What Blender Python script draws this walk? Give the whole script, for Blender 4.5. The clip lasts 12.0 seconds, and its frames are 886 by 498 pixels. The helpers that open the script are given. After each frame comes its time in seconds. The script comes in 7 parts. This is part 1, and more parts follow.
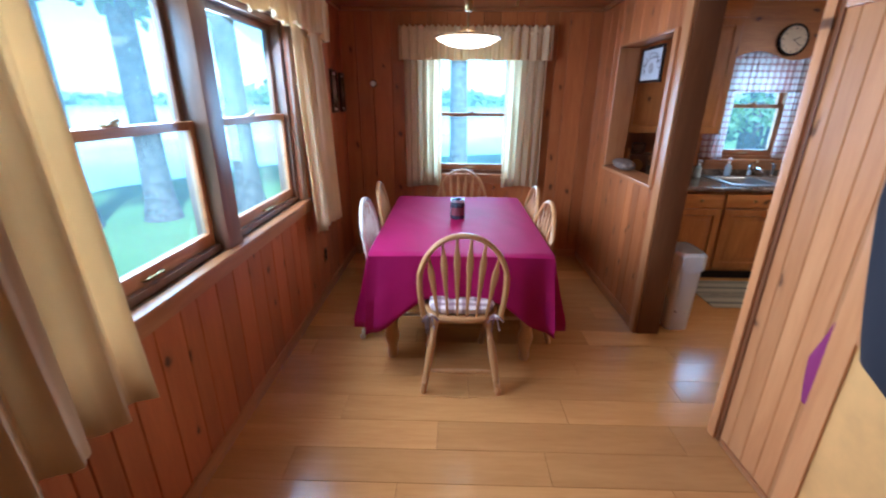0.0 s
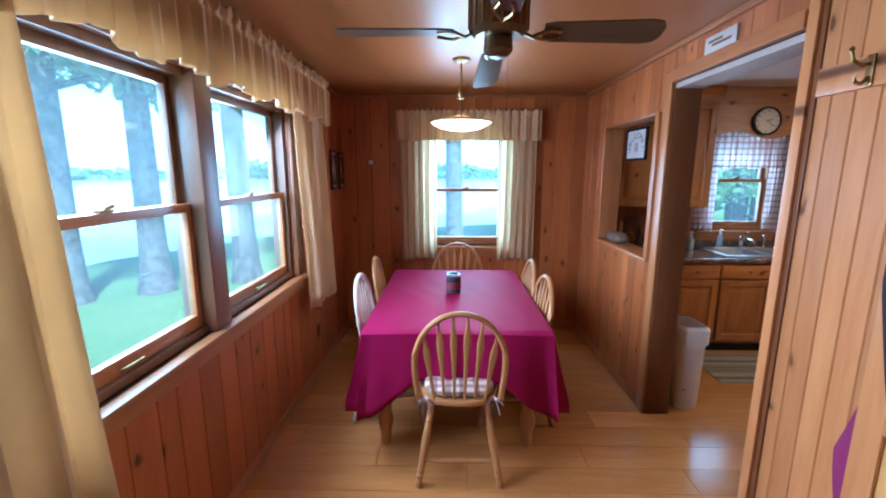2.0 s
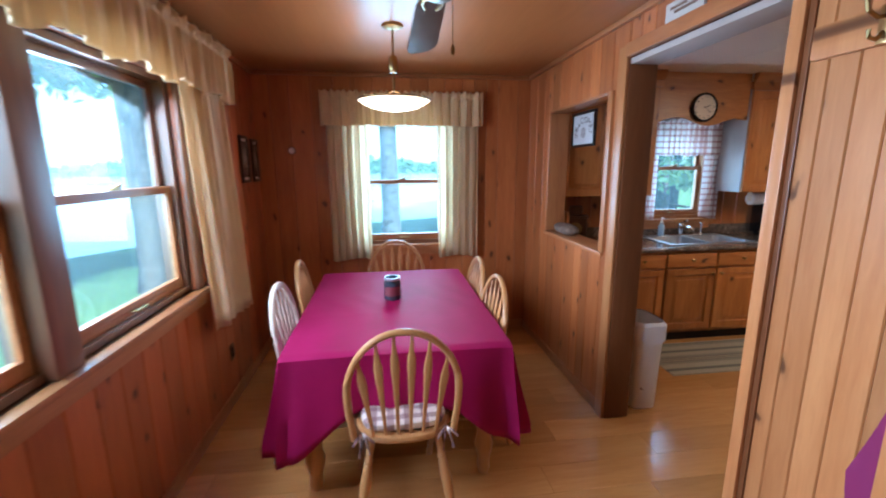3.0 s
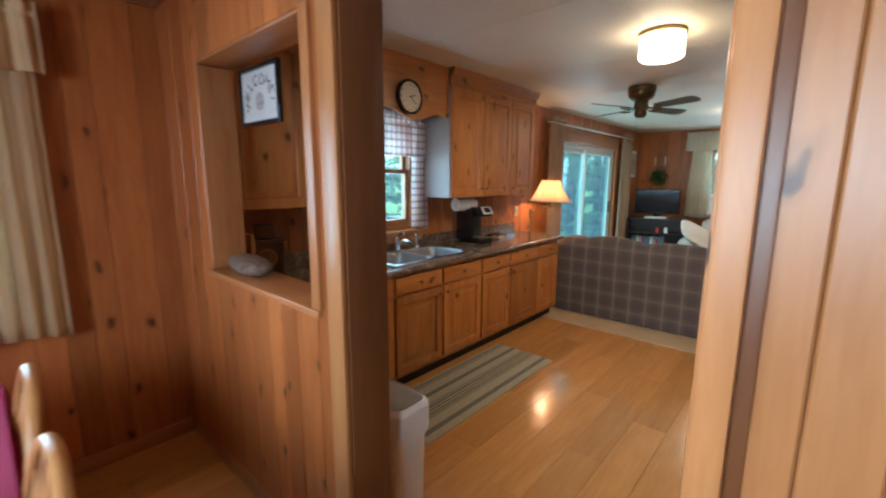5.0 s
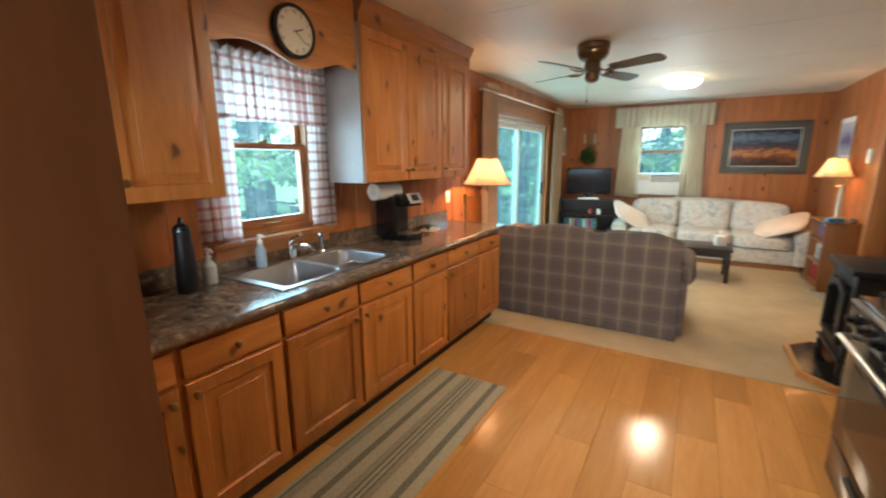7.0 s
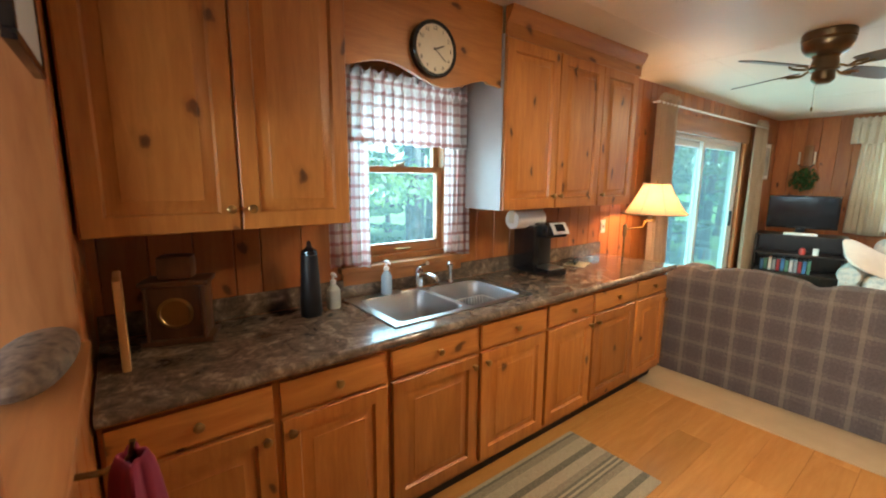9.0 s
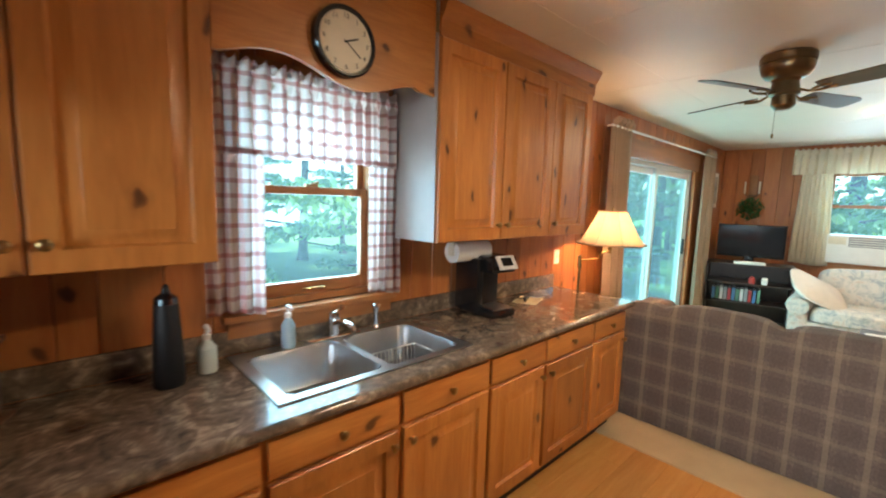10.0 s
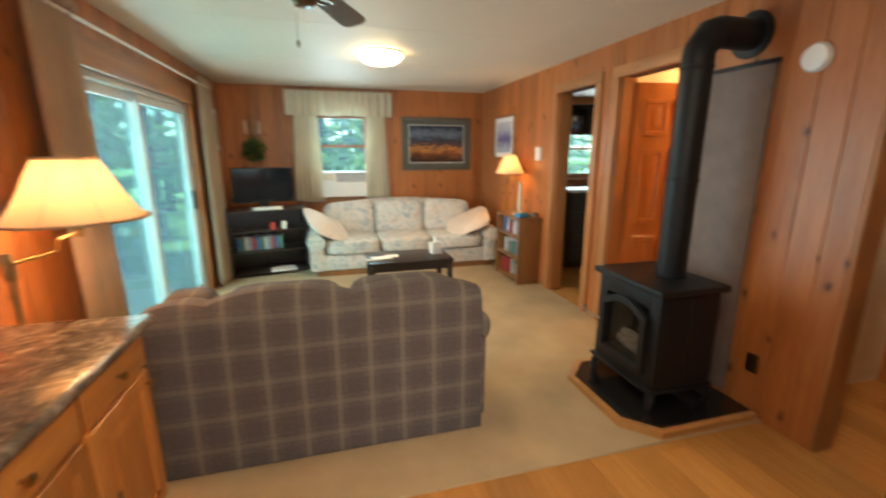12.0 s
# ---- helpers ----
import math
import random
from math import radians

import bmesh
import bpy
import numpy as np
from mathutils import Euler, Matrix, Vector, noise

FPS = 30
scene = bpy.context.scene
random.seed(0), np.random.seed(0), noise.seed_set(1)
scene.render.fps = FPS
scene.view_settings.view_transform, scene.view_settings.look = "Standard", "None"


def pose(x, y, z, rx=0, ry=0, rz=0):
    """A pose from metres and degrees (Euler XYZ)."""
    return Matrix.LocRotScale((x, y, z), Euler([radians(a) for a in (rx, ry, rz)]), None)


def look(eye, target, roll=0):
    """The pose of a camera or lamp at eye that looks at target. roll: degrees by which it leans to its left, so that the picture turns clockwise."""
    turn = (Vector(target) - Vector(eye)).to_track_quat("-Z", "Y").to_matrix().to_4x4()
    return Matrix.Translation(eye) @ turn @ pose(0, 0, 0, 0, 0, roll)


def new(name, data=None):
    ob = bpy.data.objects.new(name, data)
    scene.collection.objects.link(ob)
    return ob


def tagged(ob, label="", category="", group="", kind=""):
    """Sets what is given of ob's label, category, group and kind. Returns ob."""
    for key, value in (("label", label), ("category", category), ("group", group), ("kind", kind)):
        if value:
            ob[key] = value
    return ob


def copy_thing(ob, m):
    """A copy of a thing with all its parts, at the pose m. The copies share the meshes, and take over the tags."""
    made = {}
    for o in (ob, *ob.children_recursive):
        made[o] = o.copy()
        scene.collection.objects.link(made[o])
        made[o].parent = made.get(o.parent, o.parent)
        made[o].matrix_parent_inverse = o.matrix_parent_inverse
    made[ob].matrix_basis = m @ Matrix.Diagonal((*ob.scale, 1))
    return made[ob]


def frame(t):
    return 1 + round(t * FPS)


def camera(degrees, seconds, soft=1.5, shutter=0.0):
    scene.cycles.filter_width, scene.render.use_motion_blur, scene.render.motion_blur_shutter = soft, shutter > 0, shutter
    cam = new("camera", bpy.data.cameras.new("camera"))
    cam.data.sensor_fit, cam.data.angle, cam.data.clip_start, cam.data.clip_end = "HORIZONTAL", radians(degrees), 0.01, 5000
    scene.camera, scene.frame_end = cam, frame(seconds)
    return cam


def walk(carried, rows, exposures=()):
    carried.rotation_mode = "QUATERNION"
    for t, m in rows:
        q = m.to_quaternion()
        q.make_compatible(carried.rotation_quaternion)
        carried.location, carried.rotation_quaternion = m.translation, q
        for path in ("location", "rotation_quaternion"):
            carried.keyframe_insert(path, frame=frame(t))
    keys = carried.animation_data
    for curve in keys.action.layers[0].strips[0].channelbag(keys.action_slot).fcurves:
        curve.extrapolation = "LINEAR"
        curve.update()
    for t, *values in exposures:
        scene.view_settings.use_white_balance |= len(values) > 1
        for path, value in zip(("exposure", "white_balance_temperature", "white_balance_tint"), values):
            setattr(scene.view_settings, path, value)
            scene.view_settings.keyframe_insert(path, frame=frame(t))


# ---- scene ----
cam = camera(93.6, 12.0, soft=2.0, shutter=0.4)
PATH = [
    (0, (0.163, 0.225, 1.619), (0.123, 2.107, 0.943), 0.5),
    (0.5, (0.144, 0.22, 1.629), (-0.063, 2.122, 1.049), 0.3),
    (1, (0.139, 0.233, 1.65), (-0.074, 2.165, 1.18), 0.3),
    (1.5, (0.159, 0.256, 1.668), (0.024, 2.216, 1.296), 0.2),
    (2, (0.17, 0.271, 1.657), (0.141, 2.238, 1.296), 0.1),
    (2.5, (0.176, 0.386, 1.641), (0.247, 2.344, 1.24), -0.1),
    (2.7, (0.166, 0.49, 1.628), (0.302, 2.445, 1.232), -0.3),
    (4.5, (0.576, 1.628, 1.583), (1.778, 3.192, 1.253), 0.5),
    (5, (0.787, 1.877, 1.518), (2.26, 3.189, 1.187), 0.2),
    (5.5, (1.05, 2.088, 1.487), (2.654, 3.231, 1.14), 0.4),
    (6, (1.253, 2.258, 1.487), (2.995, 3.163, 1.106), -0.0),
    (6.5, (1.4, 2.377, 1.487), (3.184, 3.191, 1.092), -0.7),
    (7, (1.500, 2.446, 1.495), (3.174, 3.452, 1.080), -0.3),
    (7.5, (1.659, 2.473, 1.479), (2.997, 3.904, 1.075), 0.8),
    (7.7, (1.716, 2.464, 1.483), (2.865, 4.048, 1.066), 1.2),
    (9.3, (1.87, 2.627, 1.534), (3.132, 4.147, 1.223), 0.3),
    (9.5, (1.933, 2.666, 1.536), (3.244, 4.146, 1.234), 0.6),
    (10, (2.217, 2.795, 1.553), (3.579, 4.242, 1.324), 1.6),
    (10.5, (2.512, 2.936, 1.544), (4.102, 4.122, 1.29), 0.8),
    (11, (2.806, 3.09, 1.546), (4.685, 3.71, 1.259), -0.9),
    (11.5, (3.076, 3.160, 1.527), (5.046, 3.272, 1.205), -0.2),
    (12, (3.290, 3.215, 1.530), (5.170, 2.706, 1.080), 0.0),
]
walk(cam, [(t, look(eye, target, roll)) for t, eye, target, roll in PATH], [(0, 1.80, 5200, 21), (2.7, 1.74, 5450, 22), (4.5, 1.64, 5950, 15), (6.5, 2.08, 6100, 12), (7.5, 2.25, 6800, 12), (9.5, 2.4, 6700, 12), (10.5, 2.2, 6350, 11), (11, 2.05, 7000, 12), (12, 2.1, 7000, 12)])

# ---- world, sun, large lights, exposure ----
world = bpy.data.worlds.new("sky")
scene.world = world
world.use_nodes = True
wn = world.node_tree
sky = wn.nodes.new("ShaderNodeTexSky")
sky.sky_type = "NISHITA"
sky.sun_disc = False
sky.sun_elevation = radians(48)
sky.sun_rotation = radians(153)
wn.links.new(sky.outputs[0], wn.nodes["Background"].inputs[0])
wn.nodes["Background"].inputs[1].default_value = 0.15


def lamp(name, kind, m, energy, color, size=0.1, size_y=None, angle=None):
    d = bpy.data.lights.new(name, kind)
    d.energy, d.color = energy, color
    if kind == "AREA":
        d.shape, d.size, d.size_y = "RECTANGLE", size, size_y or size
    elif kind == "SUN":
        d.angle = angle
    else:
        d.shadow_soft_size = size
    ob = new(name, d)
    ob.matrix_world = m
    return ob


lamp("sun", "SUN", look((6, -12, 14), (0, 0, 0)), 5.0, (1.0, 0.95, 0.87), angle=radians(3))
DAY = (0.74, 0.89, 1.0)
WARM = (1.0, 0.82, 0.56)
lamp("window_light_lake", "AREA", look((-1.40, 2.15, 1.62), (0.8, 1.75, -0.1)), 42, (0.88, 0.95, 1.0), 1.85, 1.0)
lamp("window_light_dining", "AREA", look((0.35, 4.72, 1.45), (0.35, 0, 1.2)), 11, DAY, 0.7, 1.0)
lamp("window_light_sink", "AREA", look((3.1, 4.72, 1.5), (3.1, 0, 1.2)), 4.8, DAY, 0.7, 0.7)
lamp("window_light_slider", "AREA", look((7.2, 4.72, 1.05), (7.2, 0, 0.8)), 19, DAY, 1.9, 1.9)
lamp("window_light_far", "AREA", look((9.80, 3.0, 1.65), (0, 3.0, 1.3)), 4, DAY, 0.6, 0.75)
lamp("window_light_bedroom", "AREA", look((9.78, -0.95, 1.6), (7.0, -0.6, 1.2)), 6, DAY, 0.7, 0.9)
lamp("ceiling_bulb_kitchen", "AREA", pose(3.75, 2.70, 2.248), 5.0, WARM, 0.2)
lamp("ceiling_bulb_living", "AREA", pose(7.4, 2.70, 2.285), 4.5, WARM, 0.22)
lamp("pendant_bulb", "POINT", pose(0.25, 3.30, 2.03), 0.3, WARM, 0.06)
lamp("floor_lamp_bulb", "POINT", pose(5.33, 4.23, 1.36), 4.2, (1.0, 0.60, 0.30), 0.04)
lamp("table_lamp_bulb", "POINT", pose(8.09, 1.06, 1.38), 2.0, (1.0, 0.60, 0.25), 0.04)
lamp("bathroom_bulb", "POINT", pose(6.0, -0.2, 2.1), 9, (1.0, 0.58, 0.22), 0.08)
# Added fill light for the closed hall; it has no fixture.
lamp("hall_bulb", "POINT", pose(4.3, -0.1, 2.2), 2.2, WARM, 0.08)


# ---- materials ----
def mat(name, color=(0.5, 0.5, 0.5), rough=0.5, metal=0.0, emit=None, strength=0.0):
    m = bpy.data.materials.new(name)
    m.use_nodes = True
    b = m.node_tree.nodes["Principled BSDF"]
    b.inputs["Base Color"].default_value = (*color, 1)
    b.inputs["Roughness"].default_value = rough
    b.inputs["Metallic"].default_value = metal
    if emit:
        b.inputs["Emission Color"].default_value = (*emit, 1)
        b.inputs["Emission Strength"].default_value = strength
    return m


class Net:
    """Short hand for node trees."""

    def __init__(self, m):
        self.m, self.t = m, m.node_tree
        self.b = self.t.nodes["Principled BSDF"]

    def add(self, kind, **sets):
        n = self.t.nodes.new(kind)
        for k, v in sets.items():
            n.inputs[k].default_value = v
        return n

    def link(self, a, b):
        self.t.links.new(a, b)

    def coords(self, scale=(1, 1, 1), kind="Object", scatter=0.0):
        c = self.add("ShaderNodeTexCoord")
        src = c.outputs[kind]
        if scatter:
            info = self.add("ShaderNodeObjectInfo")
            mul = self.add("ShaderNodeVectorMath")
            mul.operation = "MULTIPLY"
            mul.inputs[1].default_value = (scatter, scatter * 1.7, scatter * 2.3)
            self.link(info.outputs["Random"], mul.inputs[0])
            plus = self.add("ShaderNodeVectorMath")
            self.link(src, plus.inputs[0])
            self.link(mul.outputs[0], plus.inputs[1])
            src = plus.outputs[0]
        mp = self.add("ShaderNodeMapping")
        mp.inputs["Scale"].default_value = scale
        self.link(src, mp.inputs["Vector"])
        return mp.outputs[0]

    def noise(self, vec, scale, detail=4.0, rough=0.55, distort=0.0):
        n = self.add("ShaderNodeTexNoise", Scale=scale, Detail=detail, Roughness=rough, Distortion=distort)
        self.link(vec, n.inputs["Vector"])
        return n.outputs["Fac"]

    def ramp(self, fac, stops):
        r = self.add("ShaderNodeValToRGB")
        e = r.color_ramp.elements
        while len(e) < len(stops):
            e.new(0.5)
        for el, (p, c) in zip(e, stops):
            el.position = p
            el.color = (*c, 1) if len(c) == 3 else c
        self.link(fac, r.inputs["Fac"])
        return r.outputs["Color"]

    def mix(self, fac, a, b, mode="MIX"):
        n = self.add("ShaderNodeMix")
        n.data_type, n.blend_type = "RGBA", mode
        for sock, v in ((n.inputs["Factor"], fac), (n.inputs[6], a), (n.inputs[7], b)):
            if isinstance(v, bpy.types.NodeSocket):
                self.link(v, sock)
            elif isinstance(v, tuple):
                sock.default_value = (*v, 1)
            else:
                sock.default_value = v
        return n.outputs[2]

    def math(self, op, a, b=0.0):
        n = self.add("ShaderNodeMath")
        n.operation = op
        for sock, v in ((n.inputs[0], a), (n.inputs[1], b)):
            if isinstance(v, bpy.types.NodeSocket):
                self.link(v, sock)
            else:
                sock.default_value = v
        return n.outputs[0]

    def color(self, c):
        self.link(c, self.b.inputs["Base Color"])

    def bump(self, h, strength=0.2, distance=0.002):
        n = self.add("ShaderNodeBump", Strength=strength, Distance=distance)
        self.link(h, n.inputs["Height"])
        self.link(n.outputs[0], self.b.inputs["Normal"])

    def rough(self, fac, lo, hi):
        n = self.add("ShaderNodeMapRange")
        n.inputs["To Min"].default_value, n.inputs["To Max"].default_value = lo, hi
        self.link(fac, n.inputs["Value"])
        self.link(n.outputs[0], self.b.inputs["Roughness"])


def wood(name, light, dark, knot, axis="z", rough=0.32, knots=True, vary=0.25, scatter=7.0, grain=1.0):
    """Varnished wood with grain along one axis and dark knots. Every object takes its own piece of it."""
    m = mat(name, light, rough)
    n = Net(m)
    long = {"x": (0.12, 1, 1), "y": (1, 0.12, 1), "z": (1, 1, 0.12)}[axis]
    v = n.coords(long, scatter=scatter)
    fine = n.noise(v, 42 * grain, 5, 0.6, 0.6)
    broad = n.noise(v, 7 * grain, 3, 0.5, 1.2)
    fac = n.math("ADD", n.math("MULTIPLY", fine, 0.45), n.math("MULTIPLY", broad, 0.55))
    col = n.ramp(fac, [(0.33, dark), (0.5, tuple((a + b) / 2 for a, b in zip(light, dark))), (0.66, light)])
    if vary:
        info = n.add("ShaderNodeObjectInfo")
        tone = n.ramp(info.outputs["Random"], [(0.0, (1 - vary,) * 3), (1.0, (1 + vary * 0.35,) * 3)])
        col = n.mix(1.0, col, tone, "MULTIPLY")
    if knots:
        short = {"x": (0.55, 0, 1), "y": (1, 0.55, 0), "z": (1, 0, 0.55)}[axis]
        kv = n.coords(short, scatter=scatter)
        vor = n.add("ShaderNodeTexVoronoi", Scale=4.6, Randomness=1.0)
        vor.voronoi_dimensions = "2D"
        wob = n.add("ShaderNodeTexNoise", Scale=14.0)
        n.link(kv, wob.inputs["Vector"])
        warp = n.mix(0.035, kv, wob.outputs["Color"], "LINEAR_LIGHT")
        split, flat = n.add("ShaderNodeSeparateXYZ"), n.add("ShaderNodeCombineXYZ")
        n.link(warp, split.inputs[0])
        across, along = {"x": (2, 0), "y": (0, 1), "z": (0, 2)}[axis]
        n.link(split.outputs[across], flat.inputs[0])
        n.link(split.outputs[along], flat.inputs[1])
        n.link(flat.outputs[0], vor.inputs["Vector"])
        spot = n.ramp(vor.outputs["Distance"], [(0.034, (1, 1, 1)), (0.060, (0.72, 0.72, 0.72)), (0.076, (0.24, 0.24, 0.24)), (0.15, (0, 0, 0))])
        pick = n.add("ShaderNodeSeparateXYZ")
        n.link(vor.outputs["Color"], pick.inputs[0])
        spot = n.math("MULTIPLY", spot, n.math("GREATER_THAN", pick.outputs[0], 0.40))
        col = n.mix(n.math("MULTIPLY", spot, 0.92), col, knot)
    n.color(col)
    n.rough(fine, rough - 0.06, rough + 0.12)
    n.bump(fac, 0.12, 0.001)
    return m


def plain(name, color, rough=0.5, metal=0.0, spread=0.12, scale=9.0, bump=0.08, fine=120.0):
    m = mat(name, color, rough, metal)
    n = Net(m)
    v = n.coords(scatter=3.0)
    a = n.noise(v, scale, 4)
    b = n.noise(v, fine, 3)
    lo = tuple(c * (1 - spread) for c in color)
    hi = tuple(min(1, c * (1 + spread)) for c in color)
    n.color(n.ramp(a, [(0.3, lo), (0.7, hi)]))
    n.rough(a, max(0.02, rough - 0.08), min(1, rough + 0.08))
    if bump:
        n.bump(b, bump, 0.001)
    return m


def cloth(name, color, rough=0.9, weave=600.0, see_through=0.0, open_weave=0.0):
    m = mat(name, color, rough)
    n = Net(m)
    v = n.coords(scatter=2.0)
    a = n.noise(v, 5, 3)
    n.color(n.ramp(a, [(0.3, tuple(c * 0.86 for c in color)), (0.7, color)]))
    n.bump(n.noise(v, weave, 2), 0.25, 0.001)
    if see_through:
        tr = n.add("ShaderNodeBsdfTranslucent")
        tr.inputs["Color"].default_value = (*color, 1)
        mx = n.add("ShaderNodeMixShader")
        mx.inputs[0].default_value = see_through
        out = n.t.nodes["Material Output"]
        n.link(n.b.outputs[0], mx.inputs[1])
        n.link(tr.outputs[0], mx.inputs[2])
        last = mx
        if open_weave:
            cl = n.add("ShaderNodeBsdfTransparent")
            last = n.add("ShaderNodeMixShader")
            last.inputs[0].default_value = open_weave
            n.link(mx.outputs[0], last.inputs[1])
            n.link(cl.outputs[0], last.inputs[2])
        n.link(last.outputs[0], out.inputs["Surface"])
    return m


def stripes(n, vec, axis, freq, lo, hi):
    """1 on bands of a periodic pattern along an axis, else 0."""
    sep = n.add("ShaderNodeSeparateXYZ")
    n.link(vec, sep.inputs[0])
    f = n.math("FRACT", n.math("MULTIPLY", sep.outputs[axis], freq))
    return n.math("MULTIPLY", n.math("GREATER_THAN", f, lo), n.math("LESS_THAN", f, hi))


PINE_L, PINE_D, KNOT = (0.52, 0.190, 0.055), (0.36, 0.108, 0.030), (0.060, 0.018, 0.007)
M_PINE = wood("pine_boards", PINE_L, PINE_D, KNOT)
M_PINE_RED = wood("red_pine_boards", (0.50, 0.150, 0.046), (0.36, 0.092, 0.026), (0.045, 0.012, 0.006))
# Brown pine with the shade at the opening put into its colour.
M_POST = wood("shade_brown_pine", (0.235, 0.092, 0.033), (0.165, 0.060, 0.021), KNOT, knots=False)
M_PALE = wood("pale_pine", (0.56, 0.27, 0.10), (0.43, 0.18, 0.06), (0.085, 0.032, 0.012))
M_TRIM = wood("pine_trim", (0.50, 0.22, 0.08), (0.34, 0.13, 0.045), KNOT, knots=False)
M_TRIM_X = wood("pine_trim_level", (0.50, 0.22, 0.08), (0.34, 0.13, 0.045), KNOT, axis="x", knots=False)
M_TRIM_Y = wood("pine_trim_deep", (0.50, 0.22, 0.08), (0.34, 0.13, 0.045), KNOT, axis="y", knots=False)
M_SASH = wood("dark_sash", (0.26, 0.12, 0.06), (0.16, 0.07, 0.035), KNOT, knots=False)
M_CEILPINE = wood("pine_ceiling", (0.38, 0.168, 0.055), (0.33, 0.138, 0.043), KNOT, axis="y", knots=False, rough=0.30, grain=2.0)
M_CAB = wood("cabinet_alder", (0.58, 0.24, 0.058), (0.37, 0.122, 0.026), (0.07, 0.022, 0.008))
M_CAB_X = wood("cabinet_alder_level", (0.58, 0.24, 0.058), (0.37, 0.122, 0.026), (0.07, 0.022, 0.008), axis="x")
M_FLOOR = wood("laminate_plank", (0.62, 0.31, 0.095), (0.50, 0.23, 0.066), KNOT, axis="x", rough=0.14, knots=False, vary=0.22)
M_OAK = wood("light_oak", (0.54, 0.29, 0.105), (0.42, 0.20, 0.068), KNOT, knots=False, vary=0.05)
M_BLOND = wood("whitewashed_wood", (0.66, 0.58, 0.48), (0.56, 0.47, 0.37), KNOT, knots=False, vary=0.05)
M_DARKWOOD = wood("espresso_wood", (0.035, 0.022, 0.016), (0.015, 0.010, 0.008), KNOT, knots=False, vary=0.05)
M_DOOR = wood("stained_door", (0.55, 0.20, 0.05), (0.42, 0.14, 0.035), KNOT, knots=False, vary=0.05)
M_SHELFWOOD = wood("walnut_shelf", (0.34, 0.15, 0.055), (0.22, 0.09, 0.03), KNOT, knots=False, vary=0.05)
M_WALL = plain("wall_core", (0.30, 0.16, 0.08), 0.8)
M_GAP = plain("board_gap", (0.10, 0.04, 0.018), 0.8)
M_CEIL = plain("painted_ceiling", (0.74, 0.68, 0.57), 0.55, spread=0.03, scale=2.0, bump=0.05)
M_WHITE = plain("white_plastic", (0.78, 0.77, 0.73), 0.4, spread=0.04)
M_CREAM = plain("cream_plastic", (0.70, 0.64, 0.50), 0.45, spread=0.05)
M_BLACK = plain("black_gloss", (0.012, 0.012, 0.013), 0.12, spread=0.2, bump=0.02)
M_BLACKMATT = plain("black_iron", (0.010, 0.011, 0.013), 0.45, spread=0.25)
M_BLACKMATT.node_tree.nodes["Principled BSDF"].inputs["Specular IOR Level"].default_value = 0.35
M_STEEL = plain("brushed_steel", (0.50, 0.50, 0.49), 0.33, 1.0, spread=0.06)
# Darker copy of the steel: the shade inside the bowls is in its colour.
M_SINK_SHADED = plain("shaded_bowl_steel", (0.38, 0.39, 0.40), 0.36, 1.0, spread=0.08)
M_FLOORGAP = plain("plank_gap", (0.26, 0.115, 0.035), 0.8)
M_CHROME = plain("chrome", (0.75, 0.75, 0.75), 0.10, 1.0, spread=0.03, bump=0.0)
M_BRASS = plain("antique_brass", (0.32, 0.21, 0.09), 0.30, 1.0, spread=0.15)
M_BRONZE = plain("dark_bronze", (0.15, 0.105, 0.06), 0.30, 0.9, spread=0.2)
M_FANBLADE = wood("fan_blade", (0.12, 0.08, 0.05), (0.07, 0.045, 0.03), KNOT, axis="x", knots=False, rough=0.3)
M_CURTAIN = cloth("cream_curtain", (0.84, 0.68, 0.42), see_through=0.32)
M_LINEN = cloth("pale_linen", (0.86, 0.80, 0.64), see_through=0.4, open_weave=0.06)
M_SHEER = cloth("cream_sheer", (0.88, 0.78, 0.54), see_through=0.65, open_weave=0.22)
M_TAUPE = cloth("taupe_drape", (0.50, 0.37, 0.26), see_through=0.30)
M_RED = cloth("crimson_tablecloth", (0.31, 0.008, 0.074), rough=0.6)
M_PURPLE = cloth("plum_fabric", (0.22, 0.018, 0.10))
M_TOWEL = cloth("burgundy_towel", (0.20, 0.012, 0.035), weave=300)
M_CREAMCLOTH = cloth("cream_cushion", (0.78, 0.71, 0.64))
M_PAPER = plain("paper", (0.78, 0.76, 0.72), 0.8, spread=0.03)


